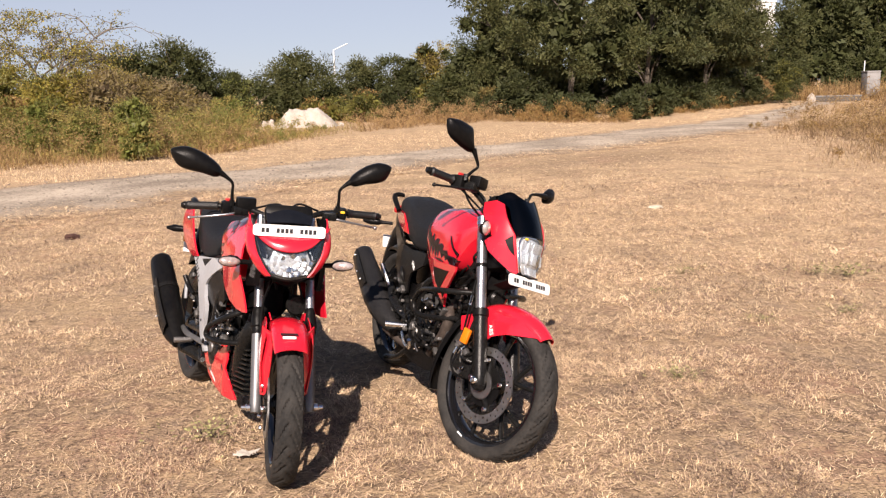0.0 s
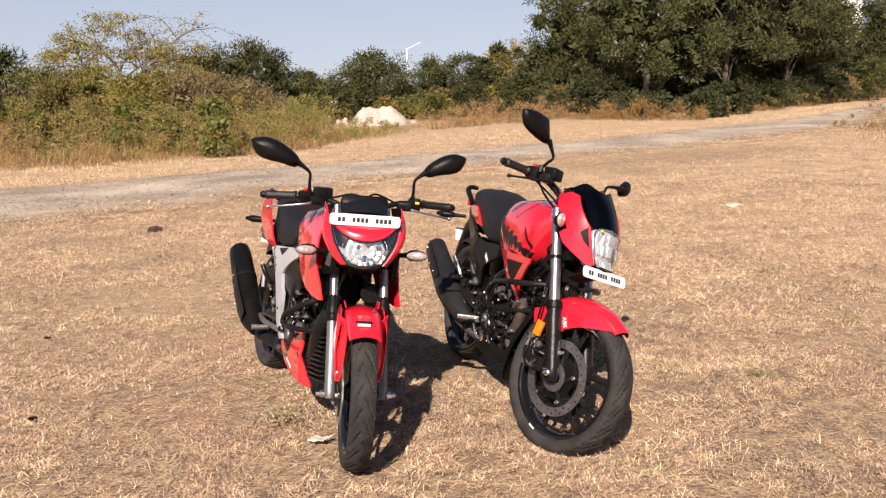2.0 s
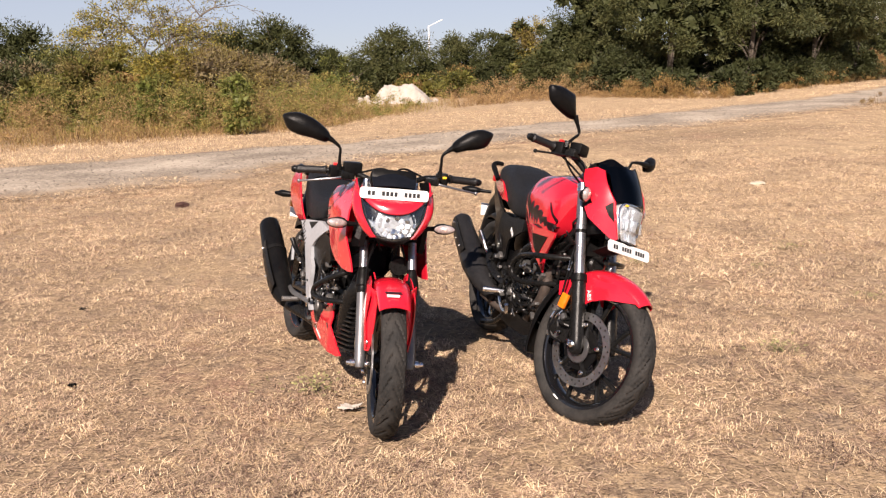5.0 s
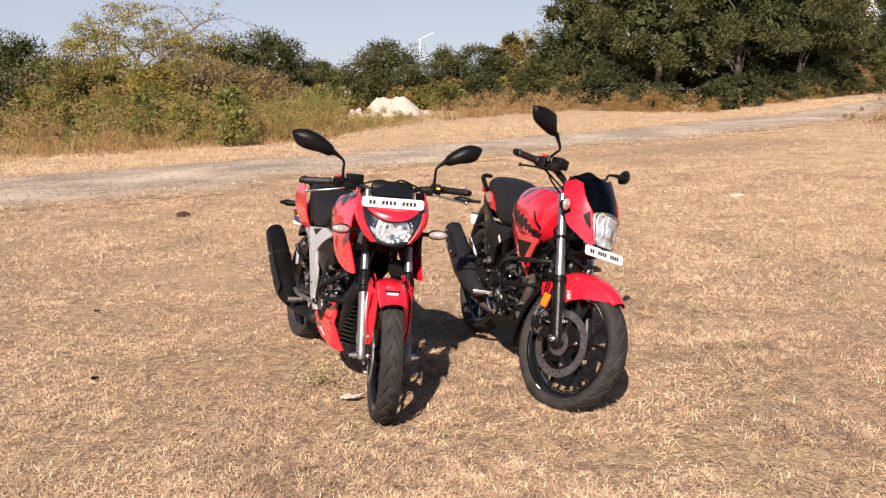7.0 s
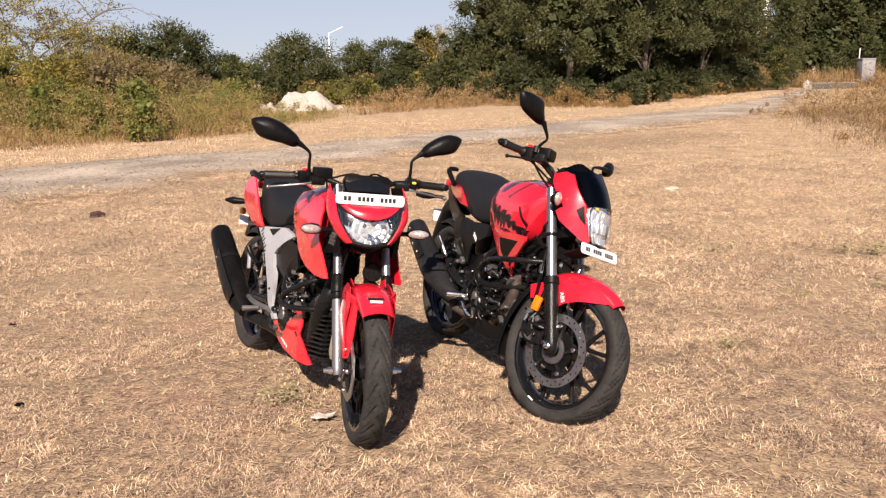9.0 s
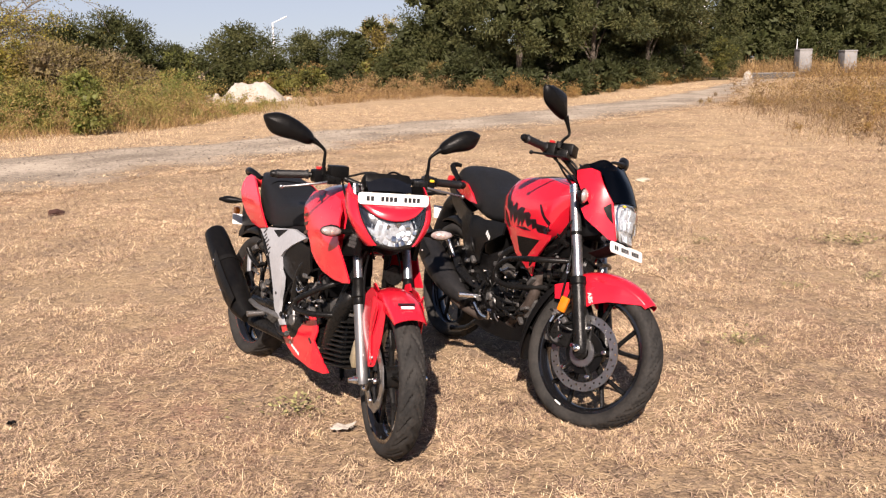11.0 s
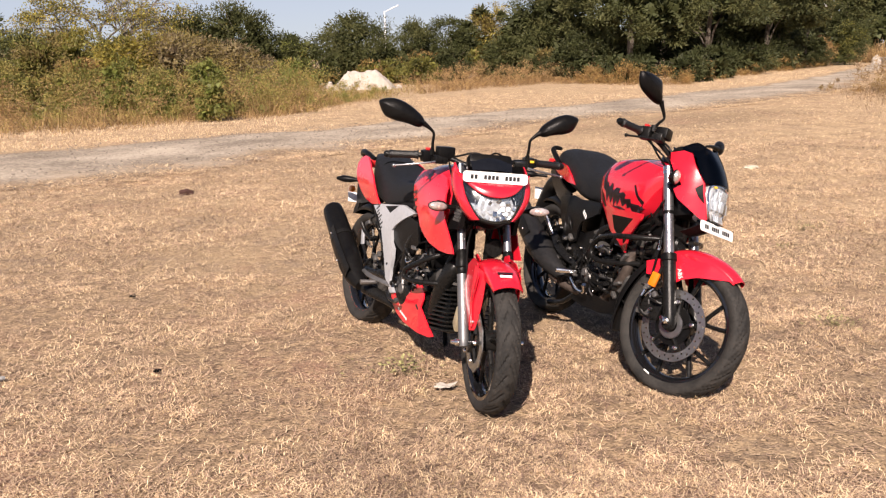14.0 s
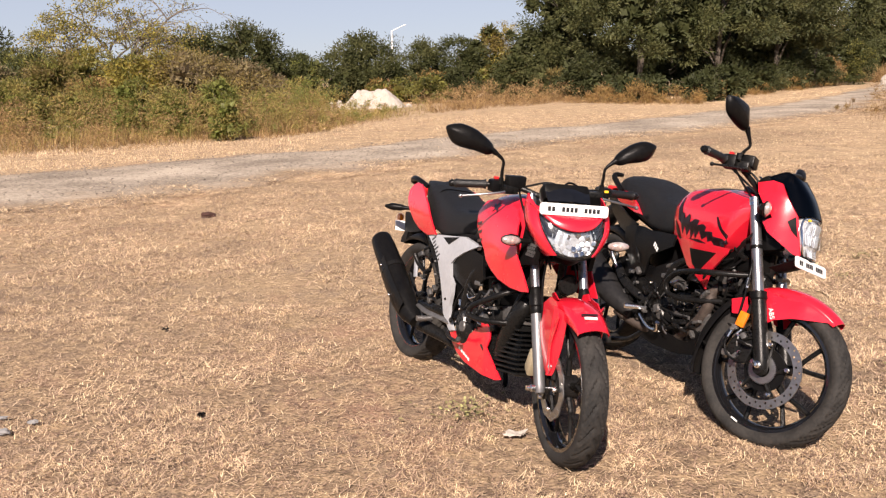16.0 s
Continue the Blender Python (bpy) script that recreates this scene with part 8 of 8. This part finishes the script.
        part("crash_guard", tube(nb(), [(1.06, s * 0.05, 0.600), (1.00, s * 0.14, 0.586), (0.93, s * 0.195, 0.572), (0.848, s * 0.205, 0.557), (0.76, s * 0.205, 0.533), (0.705, s * 0.205, 0.495), (0.690, s * 0.205, 0.464), (0.71, s * 0.200, 0.432), (0.77, s * 0.18, 0.425), (0.85, s * 0.14, 0.440), (0.92, s * 0.08, 0.460)], 0.0120, 12, 6), METAL_BLACK, ob, "black tubular crash guard")
        pan = [(0.40, 0.215), (0.50, 0.225), (0.63, 0.245), (0.74, 0.240), (0.80, 0.250), (0.90, 0.34), (0.985, 0.445), (0.995, 0.42), (0.93, 0.30), (0.85, 0.205), (0.74, 0.178), (0.56, 0.165), (0.44, 0.172)]
        panel(ob, None, "belly_panel", pan, lambda u, v, h, s=s: Vector((u, s * (0.112 - 0.2 * max(0, u - 0.85) + h), v)), BLACK, "black belly panel", 0.008, 2)
        panel(ob, None, "footrest_plate", [(0.10, 0.47), (0.20, 0.50), (0.34, 0.455), (0.50, 0.40), (0.60, 0.36), (0.60, 0.26), (0.48, 0.24), (0.36, 0.29), (0.20, 0.35), (0.10, 0.41)], lambda u, v, h, s=s: Vector((u, s * (0.118 + h), v)), BLACK, "black footrest plate", 0.012, 1)
    part("tail_lamp", block(nb(), (0.03, 0.12, 0.04), (-0.215, 0, 0.79), (0, 25, 0), 0.012), REDRING, ob, "red tail lamp")
    part("rear_mudguard", tube(nb(), [(-0.02, 0, 0.70), (-0.16, 0, 0.69), (-0.25, 0, 0.63), (-0.31, 0, 0.50), (-0.335, 0, 0.40)], [0.055, 0.05, 0.045, 0.045, 0.04], 12, 4), BLACK, ob)
    part("rear_plate", block(nb(), (0.006, 0.13, 0.07), (-0.31, 0.0, 0.60), (0, -20, 0), 0.002), PLATE_W, ob, "white rear number plate")
    fender(ob, None, (-0.03, 0, 0.288), 0.330, 20, 120, 0.07, "tyre_hugger", "black tyre hugger", BLACK, 0.04, 0.9)
    # engine
    eng = engine(ob, (0.83, 0, 0.43), (0.66, 0, 0.335, 0.36, 0.22, 0.21), 14, 9, (0.17, 0.19, 0.20))
    engine_fittings(ob, -0.122, ((0.56, 0.455), (0.66, 0.44), (0.74, 0.47), (0.62, 0.31), (0.75, 0.40), (0.70, 0.30), (0.47, 0.43), (0.52, 0.36)), ((0.63, 0.468, 0.085, 0.040), (0.72, 0.375, 0.17, 0.020), (0.70, 0.340, 0.18, 0.018), (0.68, 0.305, 0.18, 0.020), (0.55, 0.40, 0.06, 0.07), (0.66, 0.275, 0.14, 0.018)))
    engine_details(eng, -0.130, 0.52, 0.88, 0.24, 0.54, 56, 31)
    engine_details(ob, -0.150, 0.10, 0.56, 0.27, 0.50, 34, 32)
    engine_details(ob, -0.085, 0.86, 1.00, 0.48, 0.72, 18, 33)
    part("engine_side", block(nb(), (0.16, 0.03, 0.10), (0.80, -0.095, 0.36), (0, 10, 0), 0.012), CAST, eng)
    part("spark_cap", tube(nb(), [(0.86, -0.06, 0.56), (0.90, -0.10, 0.54), (0.93, -0.11, 0.50)], 0.009, 8, 3), BLACK, ob)
    # added filler: a black block that closes the view under the tank
    part("under_tank_filler", block(nb(), (0.22, 0.15, 0.13), (0.90, 0, 0.635), (0, -18, 0), 0.03), BLACK, ob)
    part("airbox", block(nb(), (0.24, 0.18, 0.16), (0.46, 0, 0.57), bevel=0.03), BLACK, ob)
    part("carburettor", block(nb(), (0.08, 0.10, 0.08), (0.70, -0.03, 0.53), bevel=0.015), CAST, ob, "grey metal throttle body")
    pipe = [(0.93, -0.04, 0.525), (0.895, -0.085, 0.510), (0.872, -0.102, 0.480), (0.868, -0.105, 0.429), (0.832, -0.105, 0.355), (0.760, -0.102, 0.283), (0.69, -0.088, 0.232), (0.60, -0.075, 0.212), (0.40, -0.13, 0.225), (0.30, -0.17, 0.26)]
    ex = part("exhaust", tube(nb(), pipe, [0.019, 0.022, 0.024, 0.024, 0.024, 0.024, 0.023, 0.022, 0.024, 0.030], 16, 5), RUST_PIPE, ob, "brown heat-stained exhaust pipe")
    mf = [(0.40, -0.150, 0.265), (0.33, -0.172, 0.292), (0.24, -0.188, 0.325), (0.14, -0.198, 0.372), (0.02, -0.203, 0.432), (-0.09, -0.207, 0.490), (-0.165, -0.208, 0.535), (-0.185, -0.208, 0.548)]
    part("muffler", tube(nb(), mf, [0.030, 0.046, 0.060, 0.068, 0.064, 0.058, 0.052, 0.038], 24, 4, squash=0.85), MUFFLER, ex, "matt dark grey upswept muffler")
    part("heat_shield", sheet(nb(), [(0.12, -0.258, 0.435), (0.02, -0.263, 0.495), (-0.12, -0.262, 0.565)], [(0.07, -0.262, 0.385), (-0.03, -0.267, 0.440), (-0.16, -0.262, 0.505)], 12, 4, (0, -0.006, 0), 0.003), BLACK, ex)
    for u, v in ((0.06, 0.435), (-0.10, 0.53), (-0.02, 0.46)):
        part("bolt", bolt((u, -0.268, v), 0.006, 0.006), CHROME, ex)
    # foot controls
    part("footrest_bracket", tube(nb(), [(0.18, -0.150, 0.46), (0.28, -0.160, 0.40), (0.40, -0.150, 0.36), (0.52, -0.135, 0.35)], [0.020, 0.022, 0.020, 0.018], 10, 4, squash=0.6), METAL_BLACK, ob)
    part("passenger_footrest", tube(nb(), [(0.20, -0.16, 0.44), (0.17, -0.18, 0.49), (0.15, -0.20, 0.54)], [0.011, 0.013, 0.013], 10, 3), CHROME, ob)
    part("footrest", tube(nb(), [(0.49, -0.145, 0.315), (0.478, -0.185, 0.312), (0.46, -0.24, 0.308)], [0.010, 0.012, 0.013], 10, 2), CHROME, ob)
    part("footrest", tube(nb(), [(0.49, 0.145, 0.315), (0.478, 0.185, 0.312), (0.46, 0.24, 0.308)], [0.010, 0.012, 0.013], 10, 2), CHROME, ob)
    part("brake_pedal", tube(nb(), [(0.46, -0.15, 0.275), (0.56, -0.165, 0.245), (0.64, -0.172, 0.250), (0.665, -0.19, 0.29)], [0.009, 0.008, 0.008, 0.010], 8, 4), CHROME, ob, "bright metal brake pedal")
    part("pedal_pivot", lathe(nb(), [(0, -0.014), (0.018, -0.014), (0.022, 0), (0.022, 0.01), (0, 0.01)], 18, (0.58, -0.145, 0.335)), CAST, ob)
    part("side_stand", tube(nb(), [(0.56, 0.10, 0.24), (0.545, 0.17, 0.12), (0.53, 0.215, -0.045)], [0.012, 0.011, 0.013], 10, 3), METAL_BLACK, ob)
    part("centre_stand", tube(nb(), [(0.46, -0.11, 0.20), (0.36, -0.12, 0.13), (0.26, -0.14, 0.10)], [0.012, 0.012, 0.014], 10, 3), METAL_BLACK, ob)
    swing(ob, (-0.03, 0.288), (0.50, 0.33))
    sh = part("shock_absorber", tube(nb(), [(0.36, 0, 0.36), (0.30, 0, 0.62)], 0.018, 12, 1), CHROME, ob)
    part("spring", coil((0.33, 0, 0.42), 0.034, 0.16, 7, 0.006), BLACK, sh)
    for pts in ([(0.62, -0.12, 0.52), (0.74, -0.13, 0.57), (0.88, -0.10, 0.58), (0.98, -0.05, 0.66)], [(0.50, -0.14, 0.32), (0.56, -0.15, 0.42), (0.60, -0.14, 0.52)], [(0.90, -0.07, 0.60), (0.94, -0.09, 0.52), (0.92, -0.08, 0.44)], [(0.86, -0.03, 0.58), (0.93, -0.08, 0.60), (1.0, -0.05, 0.64)]):
        cable(ob, None, pts, 0.005)
    part("chain_case", sheet(nb(), [(-0.03, 0.08, 0.36), (0.25, 0.08, 0.375), (0.5, 0.08, 0.385)], [(-0.03, 0.08, 0.24), (0.25, 0.08, 0.28), (0.5, 0.08, 0.30)], 8, 3, thick=0.02), METAL_BLACK, ob)
    return ob


motorcycle_visor()
